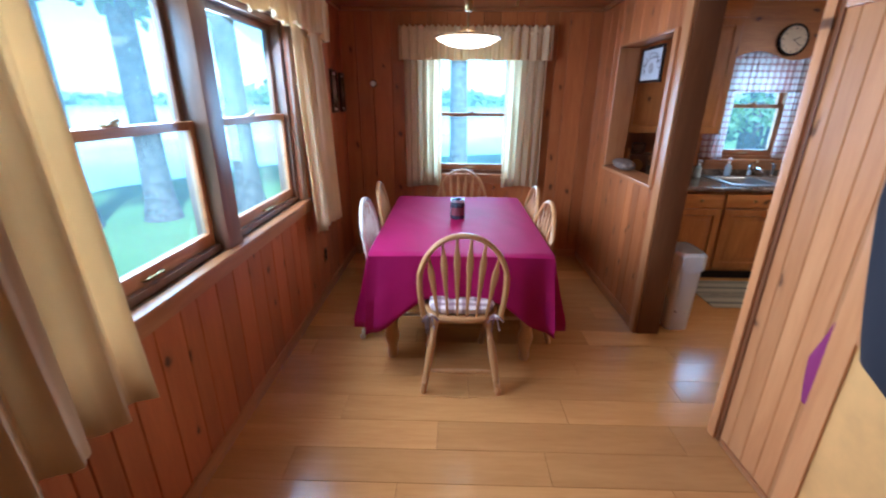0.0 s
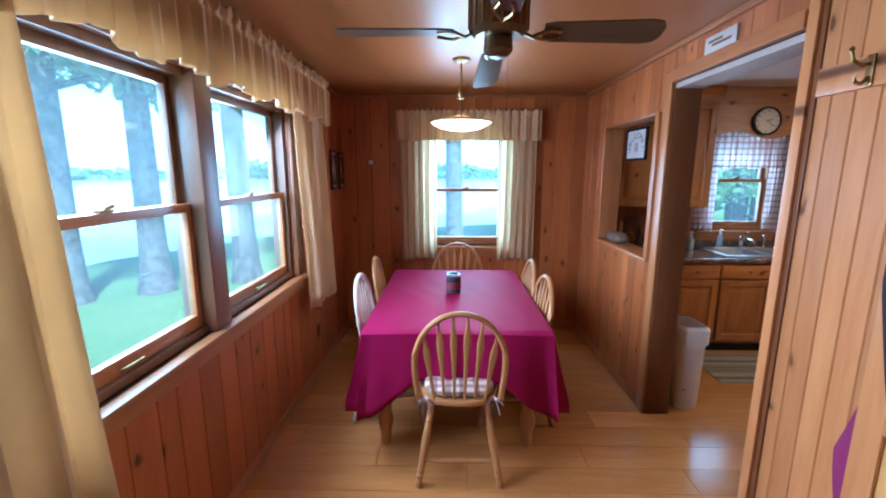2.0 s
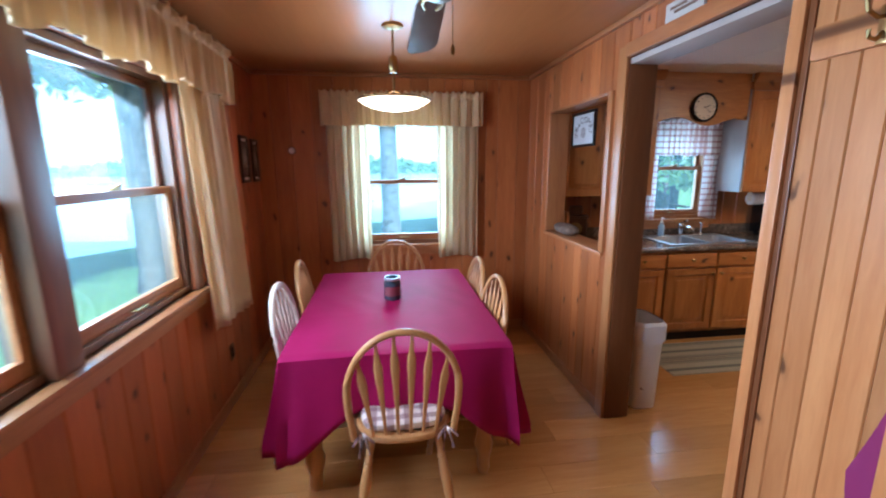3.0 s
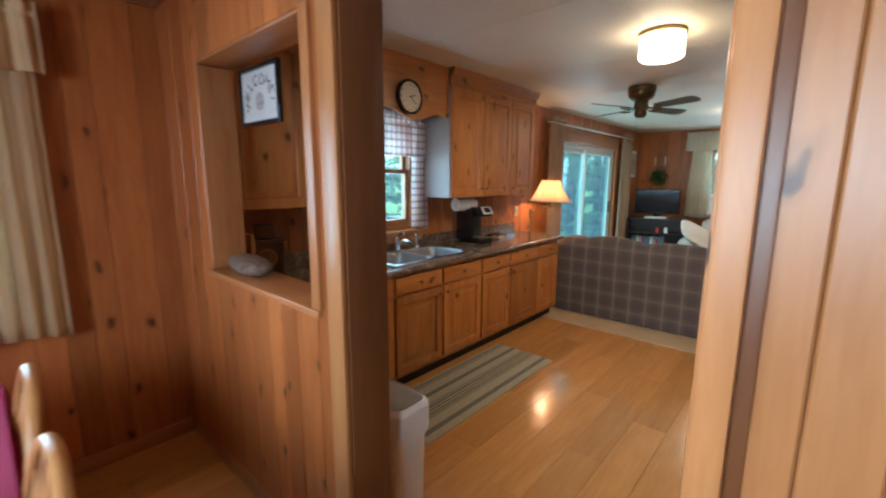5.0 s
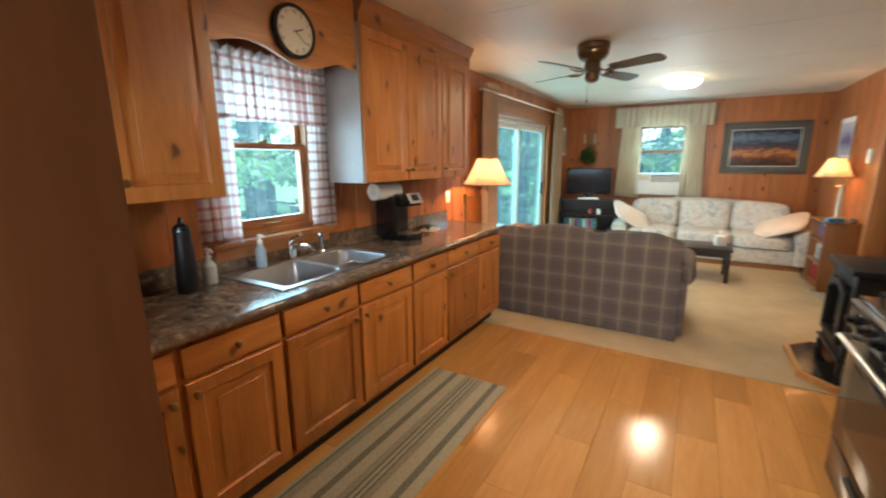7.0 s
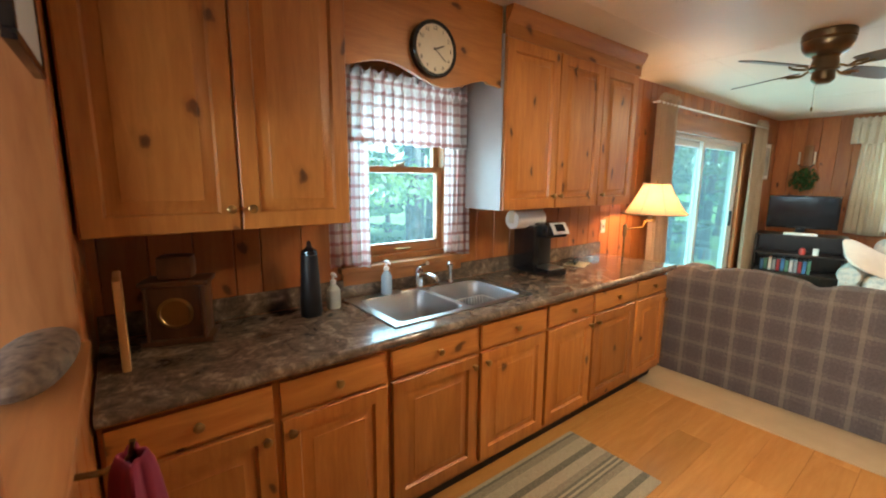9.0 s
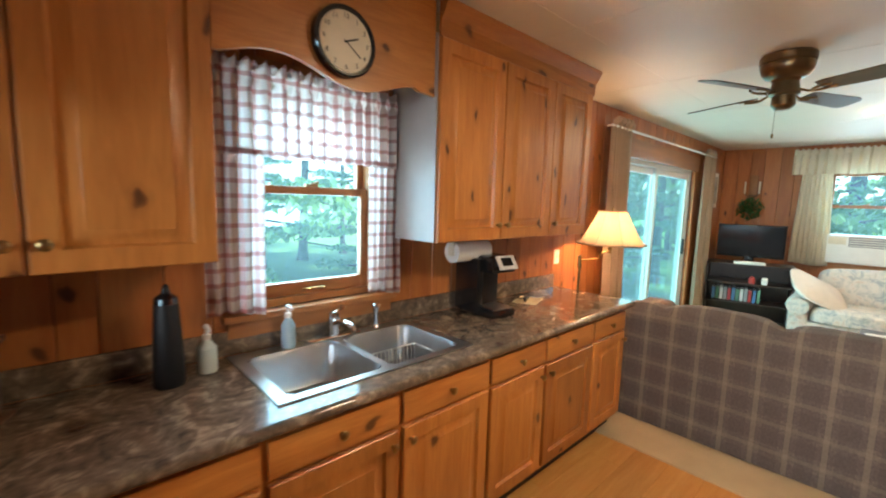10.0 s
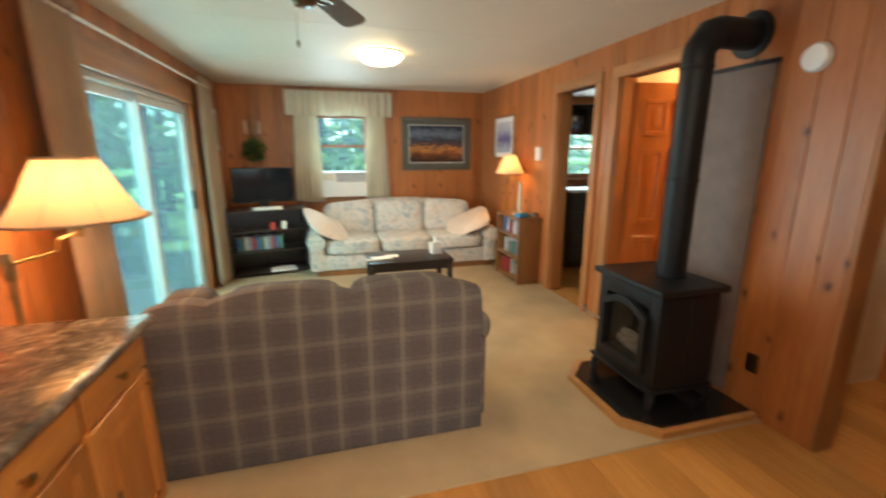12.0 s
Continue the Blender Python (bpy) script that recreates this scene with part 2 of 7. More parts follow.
def glass_mat(name, tint=(0.72, 0.93, 1.0), veil=0.018):
    """Window glass with a thin translucent film that imitates glare and haze over the view."""
    m = bpy.data.materials.new(name)
    m.use_nodes = True
    t = m.node_tree
    out = t.nodes["Material Output"]
    t.nodes.remove(t.nodes["Principled BSDF"])
    a = t.nodes.new("ShaderNodeBsdfTransparent")
    a.inputs[0].default_value = (*tint, 1)
    g = t.nodes.new("ShaderNodeBsdfGlossy")
    g.inputs["Roughness"].default_value = 0.02
    f = t.nodes.new("ShaderNodeLayerWeight")
    f.inputs["Blend"].default_value = 0.05
    mx = t.nodes.new("ShaderNodeMixShader")
    t.links.new(f.outputs["Facing"], mx.inputs[0])
    film = t.nodes.new("ShaderNodeBsdfTranslucent")
    film.inputs[0].default_value = (0.50, 0.88, 1.0, 1)
    patch = t.nodes.new("ShaderNodeTexNoise")
    patch.inputs["Scale"].default_value = 3.0
    amount = t.nodes.new("ShaderNodeMapRange")
    amount.inputs["To Min"].default_value, amount.inputs["To Max"].default_value = veil * 0.7, veil * 1.3
    t.links.new(patch.outputs["Fac"], amount.inputs["Value"])
    veiled = t.nodes.new("ShaderNodeMixShader")
    t.links.new(amount.outputs[0], veiled.inputs[0])
    t.links.new(a.outputs[0], veiled.inputs[1])
    t.links.new(film.outputs[0], veiled.inputs[2])
    t.links.new(veiled.outputs[0], mx.inputs[1])
    t.links.new(g.outputs[0], mx.inputs[2])
    t.links.new(mx.outputs[0], out.inputs["Surface"])
    return m


M_GLASS = glass_mat("window_glass")
M_DOORGLASS = glass_mat("door_glass", tint=(0.50, 0.76, 0.74), veil=0.034)
M_FROST = mat("frosted_glass_lit", (0.9, 0.85, 0.72), 0.4, emit=(1.0, 0.80, 0.48), strength=4.5)
M_FROST_DIM = mat("frosted_bowl_lit", (0.9, 0.85, 0.72), 0.4, emit=(1.0, 0.80, 0.48), strength=1.1)
M_SHADE = cloth("lamp_shade_fabric", (0.76, 0.55, 0.35), see_through=0.24)


# ---- mesh helpers ----
def box(bm, x0, x1, y0, y1, z0, z1, bevel=0.0, m=None):
    vs = [bm.verts.new((x, y, z)) for x in (x0, x1) for y in (y0, y1) for z in (z0, z1)]
    fs = [bm.faces.new([vs[i] for i in f]) for f in ((0, 1, 3, 2), (4, 6, 7, 5), (0, 4, 5, 1), (2, 3, 7, 6), (0, 2, 6, 4), (1, 5, 7, 3))]
    if bevel:
        es = list({e for f in fs for e in f.edges})
        r = bmesh.ops.bevel(bm, geom=es, offset=bevel, segments=2, profile=0.6, affect="EDGES")
        vs = list({v for f in r["faces"] for v in f.verts} | {v for v in vs if v.is_valid})
    if m:
        bmesh.ops.transform(bm, matrix=m, verts=vs)
    return vs


def lathe(bm, profile, seg=24, centre=(0, 0, 0), m=None):
    """A turned body: profile of (radius, height), closed at radius 0."""
    rings, vs = [], []
    for r, z in profile:
        if r < 1e-5:
            ring = [bm.verts.new((0, 0, z))]
        else:
            ring = [bm.verts.new((r * math.cos(2 * math.pi * i / seg), r * math.sin(2 * math.pi * i / seg), z)) for i in range(seg)]
        rings.append(ring)
        vs += ring
    for a, b in zip(rings, rings[1:]):
        for i in range(seg):
            j = (i + 1) % seg
            q = [a[i % len(a)], a[j % len(a)], b[j % len(b)], b[i % len(b)]]
            q = list(dict.fromkeys(q))
            if len(q) > 2:
                bm.faces.new(q)
    mm = Matrix.Translation(centre) @ (m or Matrix())
    bmesh.ops.transform(bm, matrix=mm, verts=vs)
    return vs


def rod(bm, a, b, profile=None, r=0.01, seg=12):
    """A turned rod from a to b: profile of (radius, 0..1 along it)."""
    a, b = Vector(a), Vector(b)
    d = b - a
    prof = profile or [(r, 0), (r, 1)]
    prof = [(0, prof[0][1])] + list(prof) + [(0, prof[-1][1])]
    q = d.to_track_quat("Z", "Y").to_matrix().to_4x4()
    return lathe(bm, [(rr, t * d.length) for rr, t in prof], seg, m=Matrix.Translation(a) @ q)


def tube(bm, pts, r=0.01, seg=8, flat=1.0, closed=False):
    """A round bar along a list of points; flat squeezes it sideways."""
    pts = [Vector(p) for p in pts]
    rings = []
    n = len(pts)
    for i, p in enumerate(pts):
        if closed:
            d = pts[(i + 1) % n] - pts[i - 1]
        else:
            d = pts[min(i + 1, n - 1)] - pts[max(i - 1, 0)]
        d.normalize()
        up = Vector((0, 0, 1)) if abs(d.z) < 0.95 else Vector((0, 1, 0))
        s = d.cross(up).normalized()
        u = s.cross(d)
        rr = r[i] if isinstance(r, (list, tuple)) else r
        rings.append([bm.verts.new(p + (s * math.cos(2 * math.pi * k / seg) * flat + u * math.sin(2 * math.pi * k / seg)) * rr) for k in range(seg)])
    pairs = list(zip(rings, rings[1:])) + ([(rings[-1], rings[0])] if closed else [])
    for a, b in pairs:
        for k in range(seg):
            bm.faces.new((a[k], a[(k + 1) % seg], b[(k + 1) % seg], b[k]))
    if not closed:
        bm.faces.new(list(reversed(rings[0])))
        bm.faces.new(rings[-1])


def pillow(bm, centre, size, power=0.45, m=None, seg=20):
    """A soft block: a superellipsoid."""
    vs = []

    def c(w, e):
        return math.copysign(abs(math.cos(w)) ** e, math.cos(w))

    def s(w, e):
        return math.copysign(abs(math.sin(w)) ** e, math.sin(w))
    rows = []
    half = seg // 2
    for i in range(half + 1):
        a = -math.pi / 2 + math.pi * i / half
        ring = []
        for j in range(seg):
            b = 2 * math.pi * j / seg
            p = (size[0] / 2 * c(a, power) * c(b, power), size[1] / 2 * c(a, power) * s(b, power), size[2] / 2 * s(a, power))
            ring.append(bm.verts.new(p))
        rows.append(ring)
        vs += ring
    for a, b in zip(rows, rows[1:]):
        for j in range(seg):
            bm.faces.new((a[j], a[(j + 1) % seg], b[(j + 1) % seg], b[j]))
    mm = Matrix.Translation(centre) @ (m or Matrix())
    bmesh.ops.transform(bm, matrix=mm, verts=vs)
    bmesh.ops.remove_doubles(bm, verts=vs, dist=0.0005)


def sheet(bm, nu, nv, fn, thick=0.0):
    """A surface of nu x nv cells from fn(u, v) with u, v in 0..1."""
    g = [[bm.verts.new(fn(i / nu, j / nv)) for j in range(nv + 1)] for i in range(nu + 1)]
    for i in range(nu):
        for j in range(nv):
            bm.faces.new((g[i][j], g[i + 1][j], g[i + 1][j + 1], g[i][j + 1]))


def mesh_of(bm, name, material, smooth=True):
    bmesh.ops.recalc_face_normals(bm, faces=bm.faces)
    me = bpy.data.meshes.new(name)
    bm.to_mesh(me)
    bm.free()
    me.materials.append(material)
    if smooth:
        me.shade_smooth()
        me.set_sharp_from_angle(angle=radians(35))
    return me


def thing(name, at, label, category, group="", kind="", rz=0.0):
    ob = new(name)
    ob.empty_display_size = 0.1
    ob.matrix_world = pose(*at, 0, 0, rz)
    return tagged(ob, label, category, group, kind)


def part(name, bm, material, parent, label="", smooth=True):
    """Links a bmesh as one mesh object under a thing or a part. Its coordinates are the parent's own."""
    ob = new(name, mesh_of(bm, name, material, smooth) if isinstance(bm, bmesh.types.BMesh) else bm)
    ob.parent = parent
    return tagged(ob, label)


def solo(name, bm, material, label, category, group="", kind="", at=(0, 0, 0), rz=0.0, smooth=True):
    ob = new(name, mesh_of(bm, name, material, smooth))
    ob.matrix_world = pose(*at, 0, 0, rz)
    return tagged(ob, label, category, group, kind)


def B():
    return bmesh.new()


def bx(*a, **k):
    bm = B()
    box(bm, *a, **k)
    return bm


# ---- structure ----
NORTH, SOUTH, WEST, EAST = 4.58, 0.85, -0.93, 9.65
PART_W, PART_E = 1.55, 1.69
CEIL = 2.42
SOUTH_D = -1.10
random.seed(4)
BOARDS = []


def board_mesh(w, h, cache={}):
    key = (round(w, 3), round(h, 3))
    if key not in cache:
        c = 0.0045
        prof = [(0.0008, 0), (0.0008, -0.013 + c), (c, -0.013), (w - c, -0.013), (w - 0.0008, -0.013 + c), (w - 0.0008, 0)]
        bm = B()
        lo = [bm.verts.new((x, y, 0)) for x, y in prof]
        hi = [bm.verts.new((x, y, h)) for x, y in prof]
        for i in range(5):
            bm.faces.new((lo[i], lo[i + 1], hi[i + 1], hi[i]))
        bm.faces.new(list(reversed(lo)))
        bm.faces.new(hi)
        cache[key] = bm
        me = bpy.data.meshes.new("board")
        bmesh.ops.recalc_face_normals(bm, faces=bm.faces)
        bm.to_mesh(me)
        bm.free()
        cache[key] = me
    return cache[key]


def wall(name, face, at, a0, a1, z0, z1, openings=(), label="", material=None, thick=0.12, width=0.155, boards=True):
    """A wall whose inner side looks to face (n, s, w, e) at a place, from a0 to a1, with openings (a, b, low, high)."""
    bm = B()
    out = {"s": 1, "n": -1, "w": 1, "e": -1}[face]
    lo, hi = sorted((at + 0.002 * out, at + thick * out))
    cuts = sorted({a0, a1, *[o[0] for o in openings], *[o[1] for o in openings]})
    along_x = face in "ns"
    for p, q in zip(cuts, cuts[1:]):
        holes = sorted((o[2], o[3]) for o in openings if o[0] <= p + 1e-6 and o[1] >= q - 1e-6)
        z = z0
        for b, t in holes + [(z1, z1)]:
            if b > z + 1e-6:
                box(bm, *((p, q, lo, hi) if along_x else (lo, hi, p, q)), z, b)
            z = max(z, t)
    ob = solo(name, bm, M_GAP, label, "wall", kind="structure", smooth=False)
    if not boards:
        ob.data.materials[0] = material or M_WALL
        return ob
    rz = {"s": 0, "n": 180, "e": 90, "w": -90}[face]
    flip = face in "nw"
    edges = [a0]
    while edges[-1] < a1 - 0.04:
        edges.append(min(a1, edges[-1] + width * random.choice((0.72, 1.0, 1.0, 1.2))))
    edges = sorted({*edges, *cuts})
    edges = [e for i, e in enumerate(edges) if i == 0 or e - edges[i - 1] > 0.012 or e in cuts]
    for p, q in zip(edges, edges[1:]):
        if q - p < 0.004:
            continue
        holes = sorted((o[2], o[3]) for o in openings if o[0] <= p + 1e-6 and o[1] >= q - 1e-6)
        z = z0
        for b, t in holes + [(z1, z1)]:
            if b > z + 0.005:
                s = q if flip else p
                BOARDS.append((board_mesh(q - p, b - z), material or M_PINE, ob, pose(*((s, at, z) if along_x else (at, s, z)), 0, 0, rz)))
            z = max(z, t)
    return ob


LAKE_WIN = (1.16, 3.14, 0.93, 2.08)
DIN_WIN = (-0.06, 0.74, 0.90, 2.06)
SINK_WIN = (2.775, 3.42, 1.075, 2.02)
SLIDER = (6.10, 8.28, 0.0, 2.03)
FAR_WIN = (2.62, 3.38, 0.90, 2.08)
wall("wall_west", "e", WEST, SOUTH_D, NORTH, 0, CEIL, [LAKE_WIN], "red-brown knotty pine board wall under the lake windows", material=M_PINE_RED)
wall("wall_north_dining", "s", NORTH, WEST, PART_W, 0, CEIL, [DIN_WIN], "knotty pine board wall of the dining room")
wall("wall_north", "s", NORTH, PART_W, EAST, 0, CEIL, [SINK_WIN, SLIDER], "orange knotty pine board wall of kitchen and living room")
wall("wall_east", "w", EAST, SOUTH, NORTH, 0, CEIL, [FAR_WIN], "orange knotty pine board wall behind the floral sofa")
DOOR_BED = (6.72, 7.36, 0.0, 2.13)
DOOR_BATH = (5.78, 6.40, 0.0, 2.13)
DOOR_HALL = (3.98, 4.62, 0.0, 2.13)
wall("wall_south", "n", SOUTH, PART_E + 0.03, EAST, 0, CEIL, [DOOR_BED, DOOR_BATH, DOOR_HALL], "orange knotty pine board wall with doorways", material=M_PINE)
PASS = (3.13, 4.08, 1.07, 2.05)
OPEN = (1.985, 2.955, 0.0, 2.20)
wall("wall_entry", "w", PART_W, SOUTH_D, 1.985, 0, CEIL, [], "pale knotty pine entry wall with a coat rail", material=M_PALE, thick=0.125, width=0.125)
wall("wall_partition", "w", PART_W, 1.985, NORTH, 0, CEIL, [PASS, OPEN], "pale knotty pine partition with a pass-through and a doorway", material=M_PINE, thick=0.125)
wall("wall_partition_kitchen", "e", PART_E, SOUTH, NORTH, 0, CEIL, [PASS, OPEN], "kitchen side of the pine partition", thick=0.012)
wall("wall_south_dining", "n", SOUTH_D, WEST, PART_W, 0, CEIL, [], "knotty pine board wall behind the entry")
# rooms behind the south doorways
wall("wall_bedroom_back", "n", -1.70, 6.46, 9.65, 0, CEIL, [], "pine bedroom wall", thick=0.1)
wall("wall_bedroom_east", "w", 9.65, -1.70, SOUTH - 0.12, 0, CEIL, [(-1.40, -0.52, 1.10, 2.10)], "pine bedroom wall with a window")
wall("wall_bath_back", "n", -0.60, 5.15, 6.46, 0, CEIL, [], "plain bathroom wall in warm light", boards=False, material=M_CREAM)
wall("wall_bath_west", "e", 5.15, -0.60, SOUTH - 0.12, 0, CEIL, [], "plain bathroom side wall", boards=False, material=M_CREAM)
wall("wall_bath_east", "w", 6.46, -1.70, SOUTH - 0.12, 0, CEIL, [], "plain wall between bath and bedroom", boards=False, material=M_CREAM, thick=0.08)
wall("wall_hall_back", "n", -0.40, 3.60, 5.05, 0, CEIL, [], "pine wall at the end of the hall")
wall("wall_hall_west", "e", 3.60, -0.40, SOUTH - 0.12, 0, CEIL, [], "plain pine hall side wall", boards=False, material=M_TRIM)
wall("wall_hall_east", "w", 5.05, -0.40, SOUTH - 0.12, 0, CEIL, [], "plain pine hall side wall", boards=False, material=M_TRIM)

bm = B()
box(bm, WEST - 0.12, EAST + 0.12, -1.9, NORTH + 0.12, -0.12, -0.013)
FLOOR_OB = solo("floor", bm, M_FLOORGAP, "honey-coloured wooden laminate plank floor", "floor", kind="structure", smooth=False)
bm = B()
box(bm, WEST - 0.12, PART_W + 0.08, SOUTH_D - 0.12, NORTH + 0.12, CEIL, CEIL + 0.08)
solo("ceiling_dining", bm, M_CEILPINE, "varnished pine ceiling of the dining room", "ceiling", kind="structure", smooth=False)
bm = B()
box(bm, PART_W + 0.08, EAST + 0.12, -1.9, NORTH + 0.12, CEIL, CEIL + 0.08)
for x in (2.95, 4.17, 5.39, 6.61, 7.83, 9.05):
    box(bm, x - 0.005, x + 0.005, SOUTH, NORTH, CEIL - 0.0012, CEIL + 0.01)
for y in (1.5, 2.72, 3.94):
    box(bm, PART_E, EAST, y - 0.005, y + 0.005, CEIL - 0.0012, CEIL + 0.01)
solo("ceiling_kitchen", bm, M_CEIL, "off-white painted panel ceiling", "ceiling", kind="structure", smooth=False)

# carpet
M_CARPET = plain("beige_carpet", (0.45, 0.345, 0.215), 0.95, spread=0.10, scale=3.0, bump=0.9, fine=420.0)
bm = B()
box(bm, 4.87, EAST, SOUTH, NORTH, -0.013, 0.010, bevel=0.004)
solo("carpet", bm, M_CARPET, "beige cut-pile carpet of the living room", "carpet", kind="structure")


def trim(name, a, b, material, label, category="trim", bevel=0.006):
    bm = bx(a[0], b[0], a[1], b[1], a[2], b[2], bevel=bevel)
    return solo(name, bm, material, label, category, kind="structure")


# baseboards
trim("baseboard", (WEST + 0.012, SOUTH_D, 0), (WEST + 0.026, NORTH - 0.02, 0.085), M_TRIM_Y, "pine baseboard under the lake windows", "baseboard")
trim("baseboard", (WEST + 0.03, NORTH - 0.028, 0), (PART_W - 0.03, NORTH - 0.013, 0.085), M_TRIM_X, "pine baseboard", "baseboard")
trim("baseboard", (PART_W - 0.027, 2.99, 0), (PART_W - 0.013, NORTH - 0.03, 0.075), M_TRIM_Y, "pine baseboard along the partition", "baseboard")
trim("baseboard", (PART_W - 0.027, SOUTH_D, 0), (PART_W - 0.013, 1.90, 0.03), M_TRIM_Y, "thin pine shoe moulding", "baseboard")
trim("baseboard", (7.47, SOUTH + 0.013, 0.01), (EAST - 0.02, SOUTH + 0.026, 0.09), M_TRIM_X, "pine baseboard", "baseboard")
trim("baseboard", (EAST - 0.027, SOUTH + 0.03, 0.01), (EAST - 0.013, NORTH - 0.03, 0.09), M_TRIM_Y, "pine baseboard", "baseboard")
trim("crown_trim", (WEST + 0.013, SOUTH_D, CEIL - 0.035), (WEST + 0.04, NORTH - 0.02, CEIL - 0.001), M_TRIM_Y, "pine cove moulding at the ceiling")
trim("crown_trim", (PART_W - 0.04, SOUTH_D, CEIL - 0.035), (PART_W - 0.013, NORTH - 0.02, CEIL - 0.001), M_TRIM_Y, "pine cove moulding at the ceiling")
trim("crown_trim", (WEST + 0.045, NORTH - 0.04, CEIL - 0.035), (PART_W - 0.045, NORTH - 0.013, CEIL - 0.001), M_TRIM_X, "pine cove moulding at the ceiling")

# partition post, casing, pass-through frame
trim("partition_post", (PART_W - 0.012, 2.945, 0), (PART_E + 0.012, 2.985, 2.2), M_POST, "brown pine post at the kitchen opening, coloured darker for shade", "post")
trim("door_casing", (PART_W - 0.034, 2.95, 0), (PART_W - 0.0135, 3.035, 2.26), M_PALE, "pale pine casing on the partition post", "trim")
trim("door_casing", (PART_W - 0.036, 1.938, 0), (PART_W - 0.0135, 1.988, 2.40), M_PALE, "narrow pale pine casing of the kitchen opening", "trim")
# Dark strip put in for the shadow gap between casing and boards.
trim("casing_bead", (PART_W - 0.022, 1.914, 0), (PART_W - 0.0135, 1.937, 2.40), M_POST, "added dark strip for the shadow gap beside the casing", "trim", bevel=0.003)
trim("door_jamb", (PART_W - 0.012, 1.986, 0), (PART_E + 0.014, 1.996, 2.158), M_PALE, "pine jamb of the kitchen opening", "trim")
trim("door_header", (PART_W - 0.045, 1.99, 2.195), (PART_W - 0.014, 2.948, 2.265), M_TRIM_Y, "pine header board over the kitchen opening", "trim")
trim("door_soffit", (PART_W - 0.012, 1.987, 2.16), (PART_E + 0.012, 2.945, 2.192), plain("grey_soffit_paint", (0.40, 0.38, 0.35), 0.6, spread=0.06), "grey painted soffit of the kitchen opening", "trim")
trim("pass_sill", (PART_W - 0.03, 3.10, 1.045), (PART_E + 0.03, 4.079, 1.072), M_TRIM_Y, "pine ledge of the pass-through", "sill")
trim("pass_frame", (PART_W - 0.03, 3.085, 1.074), (PART_E + 0.012, 3.138, 2.048), M_TRIM, "pine side trim of the pass-through", "trim")
trim("pass_frame", (PART_W - 0.012, 4.066, 1.074), (PART_E + 0.012, 4.079, 2.036), M_TRIM, "pine side trim of the pass-through", "trim")
trim("pass_frame", (PART_W - 0.012, 3.14, 2.037), (PART_E + 0.012, 4.079, 2.049), M_TRIM_Y, "pine top trim of the pass-through", "trim")
trim("coat_rail", (PART_W - 0.036, 0.30, 1.93), (PART_W - 0.014, 1.90, 2.03), M_PALE, "pale pine coat rail board", "rail")


def casing_south(o, name):
    w = 0.09
    for a, b in ((o[0] - w, o[0]), (o[1], o[1] + w)):
        trim(name, (a, SOUTH + 0.014, 0.01), (b, SOUTH + 0.036, o[3]), M_TRIM, "pine door casing beside a doorway")
    trim(name, (o[0] - w, SOUTH + 0.014, o[3] + 0.002), (o[1] + w, SOUTH + 0.036, o[3] + w), M_TRIM_X, "pine door casing over a doorway")
    for a, b in ((o[0] - 0.001, o[0] + 0.018), (o[1] - 0.018, o[1] + 0.001)):
        trim("door_jamb", (a, SOUTH - 0.13, 0.01), (b, SOUTH + 0.012, o[3] - 0.001), M_TRIM, "pine door jamb")


casing_south(DOOR_BED, "door_casing")
casing_south(DOOR_BATH, "door_casing")
trim("door_casing", (4.598, SOUTH - 0.125, 0), (4.619, SOUTH + 0.016, 2.128), M_TRIM, "pine hall door jamb")


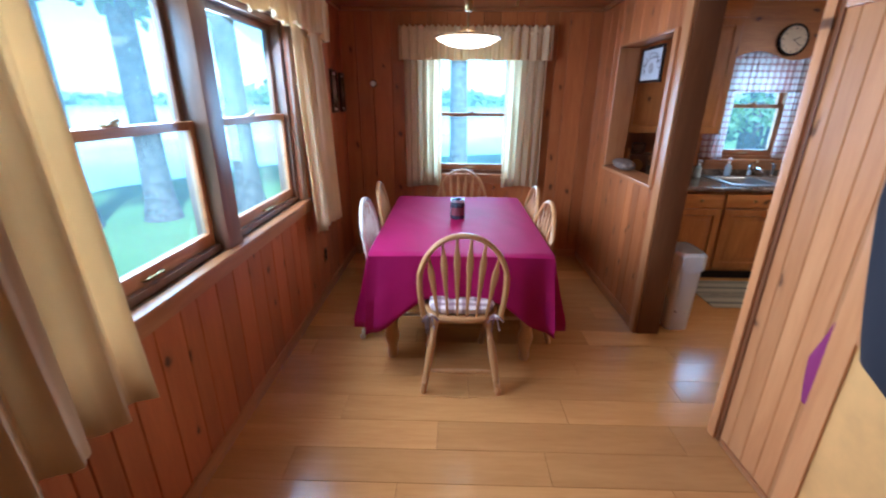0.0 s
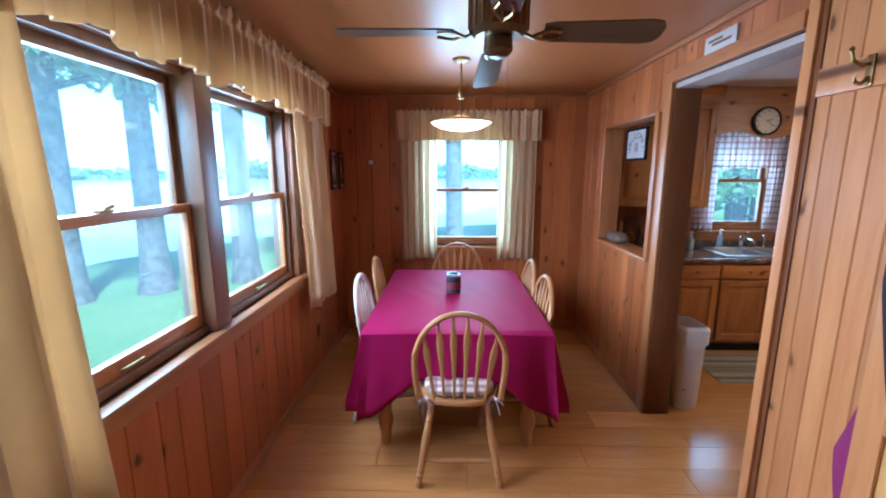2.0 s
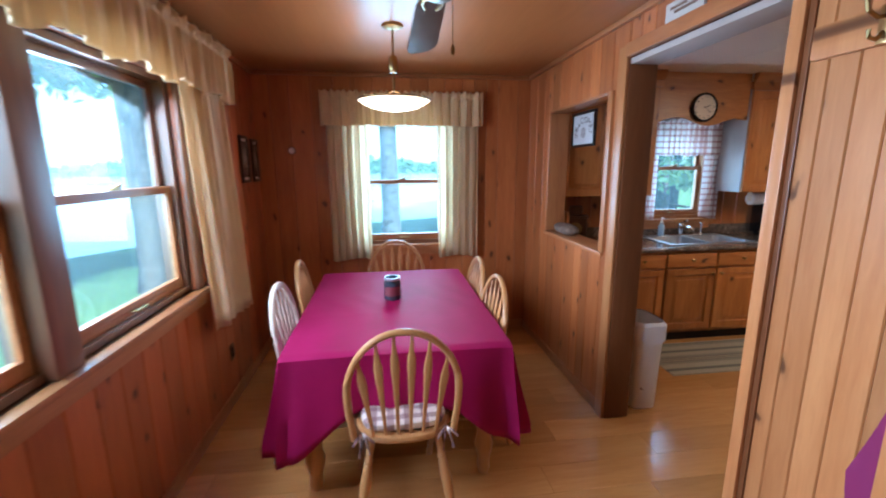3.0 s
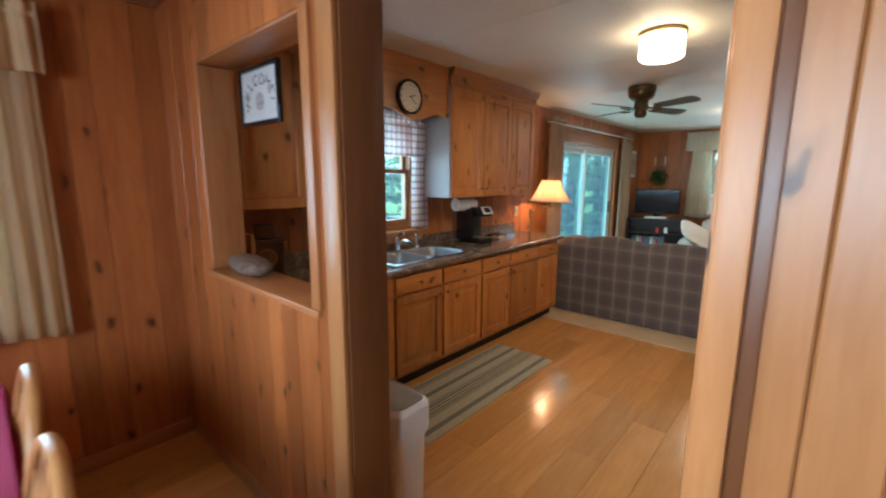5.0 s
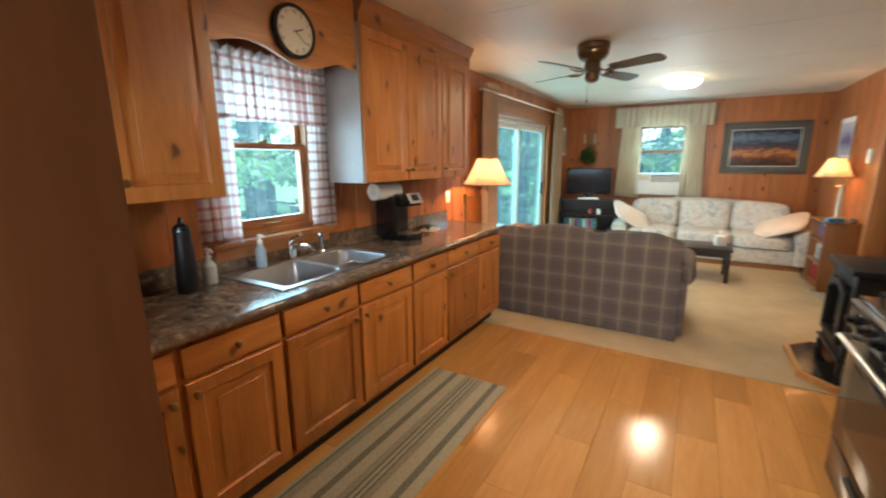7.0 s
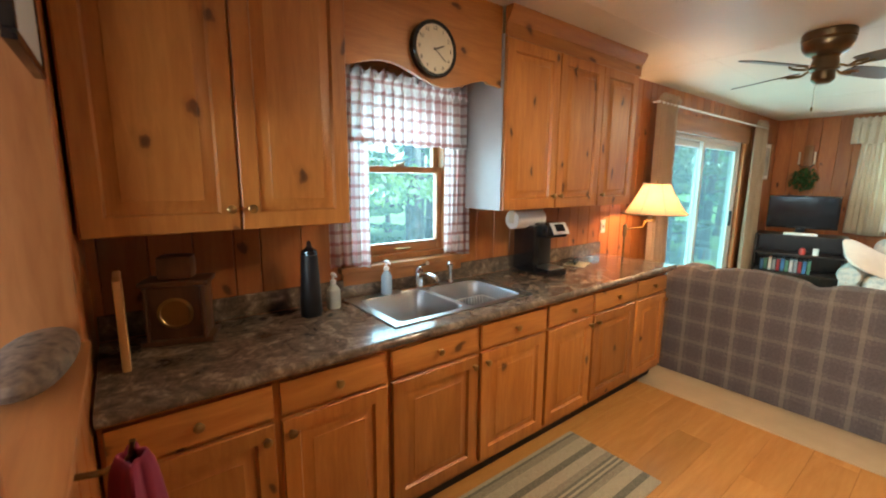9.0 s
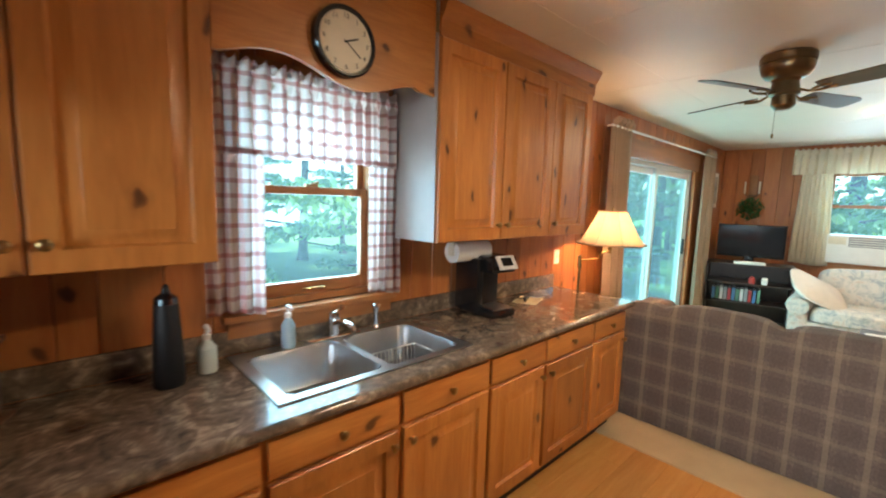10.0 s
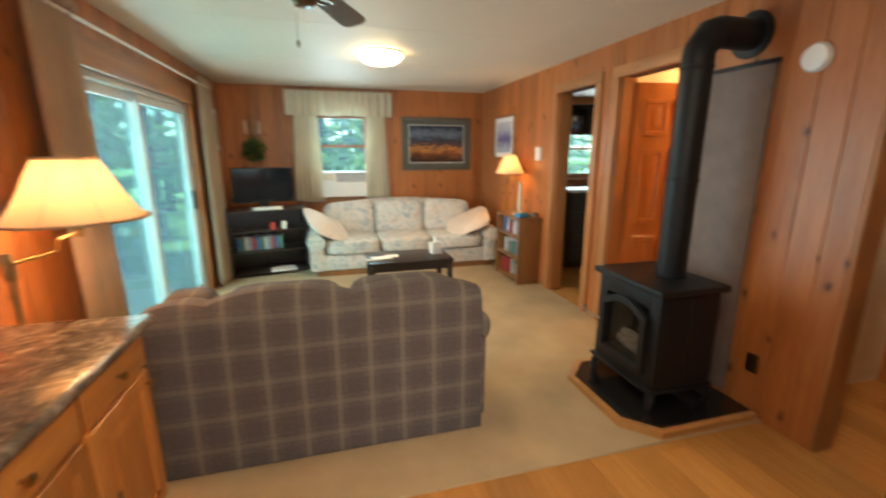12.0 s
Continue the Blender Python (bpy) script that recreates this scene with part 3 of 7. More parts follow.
# windows
def window(name, face, at, o, label, parts_wide=1, rail=0.5, dark=True, sill=True, stool=0.05):
    """Double-hung units side by side in an opening. Local x runs along the wall, local -y looks into the room."""
    rz = {"s": 0, "e": 90, "w": -90}[face]
    base = (o[0], at, o[2]) if face == "s" else ((at, o[0], o[2]) if face == "e" else (at, o[1], o[2]))
    w = thing(name, base, label, "window", kind="structure", rz=rz)
    W, H = o[1] - o[0], o[3] - o[2]
    mm = M_SASH if dark else M_TRIM
    bm = B()
    f = 0.032
    box(bm, 0, f, 0.012, 0.118, 0, H)
    box(bm, W - f, W, 0.012, 0.118, 0, H)
    box(bm, f, W - f, 0.012, 0.118, H - f, H)
    box(bm, f, W - f, 0.012, 0.118, 0, f)
    part("window_frame", bm, mm, w)
    c = 0.075
    for nm, a in (("casing", (-c, 0.0)), ("casing", (W, W + c))):
        part(nm, bx(a[0], a[1], -0.034, -0.0135, -0.02, H + c, bevel=0.005), mm if dark else M_TRIM, w)
    part("casing", bx(0.001, W - 0.001, -0.034, -0.0135, H, H + c, bevel=0.005), mm, w)
    if sill:
        part("window_sill", bx(-c - 0.02, W + c + 0.02, -stool - 0.014, 0.03, -0.03, 0.0, bevel=0.006), M_TRIM_X, w)
        part("apron", bx(-c, W + c, -0.036, -0.0135, -0.10, -0.031, bevel=0.005), M_TRIM_X, w)
    mull = 0.13 if parts_wide > 1 else 0
    unit = (W - 2 * f - mull * (parts_wide - 1)) / parts_wide
    for k in range(parts_wide):
        u0 = f + k * (unit + mull)
        u1 = u0 + unit
        if k:
            part("mullion", bx(u0 - mull, u0, -0.03, 0.118, 0, H, bevel=0.006), M_SASH, w)
        mid = f + (H - 2 * f) * rail
        for nm, z0, z1, y0 in (("lower_sash", f, mid + 0.018, 0.035), ("upper_sash", mid - 0.018, H - f, 0.072)):
            bm = B()
            s = 0.034
            low = 0.06 if nm == "lower_sash" else 0.036
            box(bm, u0, u0 + s, y0, y0 + 0.034, z0, z1, bevel=0.004)
            box(bm, u1 - s, u1, y0, y0 + 0.034, z0, z1, bevel=0.004)
            box(bm, u0 + s, u1 - s, y0, y0 + 0.034, z0, z0 + low, bevel=0.004)
            box(bm, u0 + s, u1 - s, y0, y0 + 0.034, z1 - 0.036, z1, bevel=0.004)
            sash = part(nm, bm, mm if nm == "upper_sash" else M_TRIM_X if dark else M_TRIM_X, w)
            pane = part("pane", bx(u0 + s - 0.004, u1 - s + 0.004, y0 + 0.015, y0 + 0.019, z0 + low - 0.004, z1 - 0.03), M_GLASS, sash, "clear window glass", smooth=False)
            pane.visible_shadow = False
            if nm == "lower_sash":
                m = (u0 + u1) / 2
                bm = B()
                tube(bm, [(m - 0.05, y0, z0 + 0.022), (m - 0.045, y0 - 0.018, z0 + 0.026), (m + 0.045, y0 - 0.018, z0 + 0.026), (m + 0.05, y0, z0 + 0.022)], 0.006)
                part("sash_lift", bm, M_BRASS, sash, "small brass sash lift")
                bm = B()
                box(bm, m - 0.03, m + 0.03, y0 + 0.002, y0 + 0.03, z1, z1 + 0.012, bevel=0.004)
                rod(bm, (m, y0 + 0.015, z1 + 0.01), (m + 0.03, y0 + 0.005, z1 + 0.022), r=0.007)
                part("sash_lock", bm, M_BRASS, sash, "small brass sash lock")
    return w


window("window_1", "e", WEST, LAKE_WIN, "pair of dark-framed double-hung windows towards the lake", 2, 0.5)
window("window_2", "s", NORTH, DIN_WIN, "dark-framed double-hung window behind the dining table", 1, 0.5)
window("window_3", "s", NORTH, SINK_WIN, "pine-framed double-hung window over the sink", 1, 0.54, dark=False)
window("window_4", "w", EAST, FAR_WIN, "white-lit double-hung window over the air conditioner", 1, 0.62, dark=False)
window("window_5", "w", EAST, (-1.40, -0.52, 1.10, 2.10), "pine-framed bedroom window", 1, 0.5, dark=False)

# sliding glass door
M_VINYL = plain("vinyl_frame", (0.56, 0.55, 0.52), 0.4, spread=0.04)
sd = thing("sliding_door", (SLIDER[0], NORTH, 0), "sliding glass patio door with pale frame, closed", "door", kind="structure")
W, H = SLIDER[1] - SLIDER[0], SLIDER[3]
bm = B()
box(bm, 0, 0.04, 0.012, 0.118, 0, H)
box(bm, W - 0.04, W, 0.012, 0.118, 0, H)
box(bm, 0.04, W - 0.04, 0.012, 0.118, H - 0.05, H)
box(bm, 0.04, W - 0.04, 0.012, 0.118, 0, 0.03)
part("door_frame", bm, M_VINYL, sd)
part("casing", bx(-0.09, W + 0.09, -0.05, -0.0135, H - 0.01, H + 0.17, bevel=0.006), M_TRIM_X, sd, "wide pine head casing")
part("casing", bx(-0.09, -0.001, -0.034, -0.0135, 0.01, H - 0.012, bevel=0.005), M_TRIM, sd)
part("casing", bx(W + 0.001, W + 0.09, -0.034, -0.0135, 0.01, H - 0.012, bevel=0.005), M_TRIM, sd)
for nm, a, b, y in (("fixed_leaf", 0.04, W / 2 + 0.03, 0.075), ("sliding_leaf", W / 2 - 0.03, W - 0.04, 0.03)):
    bm = B()
    s = 0.055
    box(bm, a, a + s, y, y + 0.038, 0.03, H - 0.05, bevel=0.004)
    box(bm, b - s, b, y, y + 0.038, 0.03, H - 0.05, bevel=0.004)
    box(bm, a + s, b - s, y, y + 0.038, 0.03, 0.14, bevel=0.004)
    box(bm, a + s, b - s, y, y + 0.038, H - 0.12, H - 0.05, bevel=0.004)
    leaf = part(nm, bm, M_VINYL, sd)
    pane = part("pane", bx(a + s - 0.004, b - s + 0.004, y + 0.016, y + 0.022, 0.136, H - 0.116), M_DOORGLASS, leaf, "clear door glass", smooth=False)
    pane.visible_shadow = False
    if nm == "sliding_leaf":
        bm = B()
        box(bm, b - 0.055, b - 0.025, y - 0.03, y, 0.95, 1.15, bevel=0.008)
        part("door_handle", bm, M_BLACKMATT, leaf, "dark pull handle")

# kitchen and dining floor planks are laid at the end of the file


# ---- dining room ----
def chair_mesh(material):
    ch = thing("dining_chair", (0, 0, 0), "light oak bow-back dining chair with arrow spindles", "chair", "chairs round the dining table")
    bm = B()
    # saddle seat
    rings = []
    outline = []
    for i in range(28):
        a = 2 * math.pi * i / 28
        x = 0.225 * math.copysign(abs(math.cos(a)) ** 0.7, math.cos(a))
        y = 0.21 * math.copysign(abs(math.sin(a)) ** 0.75, math.sin(a))
        outline.append((x * (1.0 + 0.10 * y / 0.21), y))
    for s, z in ((0.0, 0.425), (0.86, 0.425), (0.985, 0.434), (1.0, 0.446), (0.975, 0.458), (0.90, 0.460), (0.6, 0.452), (0.0, 0.450)):
        rings.append([bm.verts.new((x * s, y * s, z)) for x, y in outline] if s else [bm.verts.new((0, 0, z))])
    for a, b in zip(rings, rings[1:]):
        for i in range(28):
            q = list(dict.fromkeys([a[i % len(a)], a[(i + 1) % 28 % len(a)], b[(i + 1) % 28 % len(b)], b[i % len(b)]]))
            bm.faces.new(q)
    part("seat", bm, material, ch)
    leg = [(0.010, 0), (0.017, 0.02), (0.019, 0.06), (0.014, 0.10), (0.021, 0.13), (0.015, 0.16), (0.021, 0.19), (0.016, 0.22), (0.020, 0.34), (0.024, 0.55), (0.020, 0.70), (0.015, 0.73), (0.021, 0.76), (0.015, 0.79), (0.018, 0.9), (0.014, 1)]
    feet = {}
    for sx in (-1, 1):
        for sy in (-1, 1):
            bm = B()
            a, b = (sx * 0.22, sy * 0.215 - (0.055 if sy < 0 else 0), 0.0), (sx * 0.145, sy * 0.135, 0.437)
            feet[sx, sy] = (Vector(a), Vector(b))
            rod(bm, a, b, leg, seg=12)
            part("leg", bm, material, ch)
    mids = {k: a.lerp(b, 0.42) for k, (a, b) in feet.items()}
    st = [(0.008, 0), (0.013, 0.25), (0.014, 0.5), (0.013, 0.75), (0.008, 1)]
    for sx in (-1, 1):
        bm = B()
        rod(bm, mids[sx, -1], mids[sx, 1], st, seg=10)
        part("stretcher", bm, material, ch)
    for sy, t in ((-1, 0.30), (1, 0.52)):
        bm = B()
        rod(bm, feet[-1, sy][0].lerp(feet[-1, sy][1], t), feet[1, sy][0].lerp(feet[1, sy][1], t), st, seg=10)
        part("stretcher", bm, material, ch)
    # bow
    pts = []
    for i in range(33):
        a = math.pi * i / 32
        x = -0.255 * math.cos(a)
        h = 0.52 * math.sin(a) ** 0.62
        pts.append((x * (0.86 + 0.14 * min(1, h / 0.3)), -0.165 - 0.085 * (h / 0.52), 0.445 + h))
    bm = B()
    tube(bm, pts, 0.0145, 10, flat=1.1)
    part("backrest", bm, material, ch, "bent oak bow")
    for k in range(6):
        u = (k - 2.5) / 2.5
        x0, x1 = u * 0.135, u * 0.188
        top = 0.445 + 0.52 * (max(0.0, 1 - (x1 / 0.255) ** 2) ** 0.5) ** 0.62
        a = Vector((x0, -0.175, 0.45))
        b = Vector((x1, -0.165 - 0.085 * ((top - 0.445) / 0.52), top))
        bm = B()
        n = 12
        pt = [a.lerp(b, i / n) for i in range(n + 1)]
        shape = [0.007, 0.0075, 0.008, 0.009, 0.010, 0.0115, 0.013, 0.0155, 0.018, 0.0175, 0.011, 0.007, 0.006]
        tube(bm, pt, shape, 8, flat=1.0)
        for v in bm.verts:
            t = min(1, max(0, (v.co.z - a.z) / (b.z - a.z)))
            c = a.lerp(b, t)
            v.co.y = c.y + (v.co.y - c.y) * 0.45
        part("spindle", bm, material, ch)
    return ch


chair = chair_mesh(M_OAK)
chair.matrix_world = pose(0.230, 2.50, 0, 0, 0, 0)
pale_chair = chair_mesh(M_BLOND)
tagged(pale_chair, "whitewashed bow-back dining chair pushed under the table", "chair", "chairs round the dining table")
pale_chair.matrix_world = pose(-0.195, 3.03, 0, 0, 0, -90)
for x, y, rz in ((-0.19, 3.63, -87), (0.585, 3.53, 90), (0.585, 3.00, 92), (0.255, 4.10, 180)):
    copy_thing(chair, pose(x, y, 0, 0, 0, rz))

M_PLAIDPAD = mat("plaid_seat_pad", (0.6, 0.5, 0.45), 0.9)
n = Net(M_PLAIDPAD)
v = n.coords()
c = n.mix(n.math("MULTIPLY", stripes(n, v, 0, 13.0, 0.0, 0.42), 0.65), (0.70, 0.62, 0.55), (0.16, 0.05, 0.06))
c = n.mix(n.math("MULTIPLY", stripes(n, v, 1, 13.0, 0.0, 0.42), 0.6), c, (0.16, 0.06, 0.08))
n.color(c)
n.bump(n.noise(v, 400), 0.3, 0.001)
pad = thing("seat_cushion", (0.230, 2.515, 0.459), "plaid tufted seat pad tied to the oak chair", "cushion")
bm = B()
pillow(bm, (0, 0, 0.026), (0.39, 0.37, 0.056), 0.5, seg=28)
for vv in bm.verts:
    for bx0, by0 in ((-0.09, -0.08), (0.09, -0.08), (-0.09, 0.08), (0.09, 0.08), (0, 0)):
        d2 = (vv.co.x - bx0) ** 2 + (vv.co.y - by0) ** 2
        if vv.co.z > 0.026:
            vv.co.z -= 0.014 * math.exp(-d2 / 0.0012)
part("pad", bm, M_PLAIDPAD, pad)
for sx in (-1, 1):
    bm = B()
    x = sx * 0.185
    for k, (dx, dz) in enumerate(((0.05, -0.02), (-0.04, -0.03), (0.03, -0.075), (-0.015, -0.085))):
        tube(bm, [(x, -0.18, 0.01), (x + dx * 0.5, -0.205, 0.012 + dz * 0.3), (x + dx, -0.21, dz)], 0.0055, 6)
    part("tie", bm, M_PLAIDPAD, pad, "knotted fabric tie")

# table
tab = thing("dining_table", (0.22, 3.30, 0), "light oak dining table with turned legs", "table")
part("tabletop", bx(-0.52, 0.52, -0.77, 0.77, 0.722, 0.752, bevel=0.008), M_OAK, tab)
bm = B()
box(bm, -0.45, 0.45, -0.69, -0.665, 0.63, 0.721)
box(bm, -0.45, 0.45, 0.665, 0.69, 0.63, 0.721)
box(bm, -0.45, -0.425, -0.664, 0.664, 0.63, 0.721)
box(bm, 0.425, 0.45, -0.664, 0.664, 0.63, 0.721)
part("apron", bm, M_OAK, tab)
for sx in (-1, 1):
    for sy in (-1, 1):
        bm = B()
        lathe(bm, [(0, 0), (0.026, 0), (0.034, 0.03), (0.030, 0.08), (0.042, 0.13), (0.050, 0.17), (0.040, 0.21), (0.036, 0.24), (0.043, 0.27), (0.043, 0.62), (0.050, 0.64), (0.050, 0.72), (0, 0.72)], 18, centre=(sx * 0.435, sy * 0.70, 0))
        part("leg", bm, M_OAK, tab)

# tablecloth with hanging corners
M_RED.node_tree.nodes["Principled BSDF"].inputs["Specular IOR Level"].default_value = 0.08
bm = B()


def cloth_at(u, v):
    w, l, drop = 0.54, 0.785, 0.27
    x, y = (u - 0.5) * 2 * (w + drop), (v - 0.5) * 2 * (l + drop)
    ex, ey = max(0, abs(x) - w), max(0, abs(y) - l)
    cx, cy = max(-w, min(w, x)), max(-l, min(l, y))
    sx, sy = (math.copysign(1, x), math.copysign(1, y))
    if ex == 0 and ey == 0:
        crease = 0.0022 * math.exp(-(x / 0.012) ** 2) + 0.0022 * math.exp(-((y + 0.25) / 0.012) ** 2)
        ripple = 0.0022 * math.sin(9 * x + 3 * y) * math.sin(7 * y) + 0.0012 * math.sin(31 * x + 11 * y + 2 * math.sin(6 * y))
        return (x, y, 0.7595 + crease + ripple)

    def longer(gap):
        k = max(0.0, 1 - gap / 0.36)
        return 1 + 0.78 * k * k * (3 - 2 * k)
    wave = 0.016 * math.sin(13 * (cx + cy) + 2.1 * sx) + 0.007 * math.sin(29 * (cx - cy) + sy)
    if ex and ey:
        fall = 1.78 * max(ex, ey)
        k = ex / (ex + ey)
        out = 0.012 + 0.06 * min(1.4, fall / 0.3) ** 1.2
        tuck = 0.035 * math.sin(math.pi * k) * min(1, fall / 0.3)
        return (sx * (w + 0.006 + out * (0.2 + 0.9 * k) - tuck), sy * (l + 0.006 + out * (1.1 - 0.9 * k) - tuck), 0.7585 - fall)
    if ex:
        fall = ex * longer(l - abs(cy))
        out = 0.012 + 0.06 * min(1.4, fall / 0.3) ** 1.2
        return (sx * (w + out * 0.9 + wave * fall / drop), cy + sy * 0.012 * max(0, fall - 0.27) / 0.2, 0.7585 - fall)
    fall = ey * longer(w - abs(cx))
    out = 0.012 + 0.06 * min(1.4, fall / 0.3) ** 1.2
    return (cx + sx * 0.012 * max(0, fall - 0.27) / 0.2, sy * (l + out * 0.9 + wave * fall / drop), 0.7585 - fall)


sheet(bm, 60, 80, cloth_at)
tc = solo("tablecloth", bm, M_RED, "crimson tablecloth with hanging corners on the dining table", "tablecloth", at=(0.22, 3.305, 0))
sol = tc.modifiers.new("thickness", "SOLIDIFY")
sol.thickness, sol.offset = 0.0015, 1.0

# jar on the table
jar = thing("candle_jar", (0.205, 3.33, 0.761), "dark glass candle jar with a printed label", "jar")
M_JAR = plain("dark_glass", (0.03, 0.045, 0.06), 0.06, spread=0.1, bump=0.0)
bm = B()
lathe(bm, [(0, 0), (0.050, 0), (0.056, 0.006), (0.056, 0.112), (0.046, 0.126), (0.046, 0.142), (0.049, 0.146), (0.044, 0.146), (0.042, 0.12), (0.0, 0.118)], 28)
part("jar_body", bm, M_JAR, jar)
bm = B()
lathe(bm, [(0.047, 0.128), (0.051, 0.130), (0.051, 0.148), (0.046, 0.148)], 28)
part("rim", bm, M_STEEL, jar, "pale metal rim")
bm = B()
seg = []
for i in range(9):
    a = radians(-150 + i * 15)
    seg.append((0.0567 * math.cos(a), 0.0567 * math.sin(a)))
vs = [[bm.verts.new((x, y, z)) for x, y in seg] for z in (0.03, 0.09)]
for i in range(8):
    bm.faces.new((vs[0][i], vs[0][i + 1], vs[1][i + 1], vs[1][i]))
part("jar_label", bm, plain("maroon_label", (0.16, 0.03, 0.04), 0.5), jar, "maroon paper label")


# curtains
def drape(name, face, at, a0, a1, z0, z1, material, label, folds=6, depth=0.025, seed=1, group="", pinch=0.0, lean=0.0):
    """A hanging curtain along a wall; at is the distance line of its middle."""
    rnd = random.Random(seed)
    ph = [rnd.uniform(0, 6.28) for _ in range(4)]
    bm = B()

    def f(u, v):
        uu = 0.5 + (u - 0.5) * (1 - pinch * math.sin(v * math.pi / 2) ** 2)
        a = a0 + (a1 - a0) * uu
        amp = depth * (0.45 + 0.65 * (1 - v))
        d = amp * (math.sin(2 * math.pi * folds * u + ph[0] + 0.5 * math.sin(3 * v + ph[1])) + 0.35 * math.sin(2 * math.pi * folds * 2.3 * u + ph[2]))
        z = z0 + (z1 - z0) * v + (0.012 * math.sin(5 * u + ph[3]) if v < 0.02 else 0)
        dd = at + d + lean * (1 - v)
        return (a, dd, z) if face in "ns" else (dd, a, z)
    sheet(bm, int(folds * 12), 16, f)
    ob = solo(name, bm, material, label, "curtain", group)
    s = ob.modifiers.new("thickness", "SOLIDIFY")
    s.thickness = 0.002
    return ob


def ruffle(name, face, at, a0, a1, z0, z1, material, label, folds=10, seed=1, head=0.035, wave=0.02, ends=0.0, depth=0.018):
    """A gathered valance on a rod, with a small ruffle above the rod and returns to the wall."""
    rnd = random.Random(seed)
    ph = [rnd.uniform(0, 6.28) for _ in range(5)]
    bm = B()
    sign = {"e": 1, "s": -1, "w": -1}[face]
    run = a1 - a0
    total = run + 2 * ends

    def f(u, v):
        s = u * total
        if s < ends:
            a, back = a0, ends - s
        elif s > ends + run:
            a, back = a1, s - ends - run
        else:
            a, back = a0 + s - ends, 0
        gather = 0.25 if abs(v - 0.85) < 0.05 else 1.0
        d = depth * gather * (math.sin(2 * math.pi * folds * u + ph[0] + 0.8 * math.sin(5 * u * folds / 3 + ph[3])) + 0.4 * math.sin(4.6 * math.pi * folds * u + ph[1] + v))
        z = z0 + (z1 - z0) * v
        if v < 0.5:
            z += wave * (1 - 2 * v) * (math.sin(2 * math.pi * u * folds / 4 + ph[2]) + 0.4 * math.sin(2 * math.pi * u * folds / 1.7))
        if v > 0.93:
            z += 0.010 * math.sin(2 * math.pi * u * folds * 1.7 + ph[4])
        dd = at + d - sign * back * 0.98
        return (a, dd, z) if face == "s" else (dd, a, z)
    sheet(bm, int(folds * 12), 20, f)
    ob = solo(name, bm, material, label, "valance")
    s = ob.modifiers.new("thickness", "SOLIDIFY")
    s.thickness = 0.002
    return ob


def curtain_rod(face, at, a0, a1, z, wall_at, material=None, r=0.009, label="thin curtain rod on two brackets"):
    ob = thing("curtain_rod", (0, 0, 0), label, "curtain rod")
    bm = B()
    rod(bm, *(((a0, at, z), (a1, at, z)) if face == "s" else ((at, a0, z), (at, a1, z))), r=r, seg=10)
    part("rod", bm, material or M_BRASS, ob)
    for a in (a0 + 0.02, a1 - 0.02):
        bm = B()
        rod(bm, *(((a, at, z), (a, wall_at, z)) if face == "s" else ((at, a, z), (wall_at, a, z))), r=r * 0.8, seg=8)
        part("bracket", bm, material or M_BRASS, ob)


drape("curtain", "e", -0.835, 0.50, 1.265, 0.735, 2.30, M_CURTAIN, "heavy cream curtain beside the lake windows", 6, 0.035, 3, lean=0.05)
drape("curtain", "e", -0.835, 3.08, 3.62, 0.70, 2.20, M_CURTAIN, "cream curtain beside the lake windows", 5, 0.028, 5, lean=0.05)
ruffle("curtain_valance", "e", -0.80, 0.55, 3.70, 2.03, 2.36, M_CURTAIN, "ruffled cream valance over the lake windows", 34, 7, ends=0.10)
curtain_rod("e", -0.82, 0.57, 3.68, 2.31, WEST + 0.013)
drape("curtain", "s", 4.49, -0.31, 0.045, 0.78, 2.16, M_SHEER, "sheer cream curtain of the dining window", 5, 0.018, 8)
drape("curtain", "s", 4.49, 0.665, 1.03, 0.78, 2.16, M_SHEER, "sheer cream curtain of the dining window", 5, 0.018, 9)
ruffle("curtain_valance", "s", 4.45, -0.35, 1.06, 1.965, 2.25, M_CURTAIN, "gathered cream valance over the dining window", 18, 11, ends=0.09, wave=0.004)
curtain_rod("s", 4.475, -0.33, 1.04, 2.20, NORTH - 0.013)


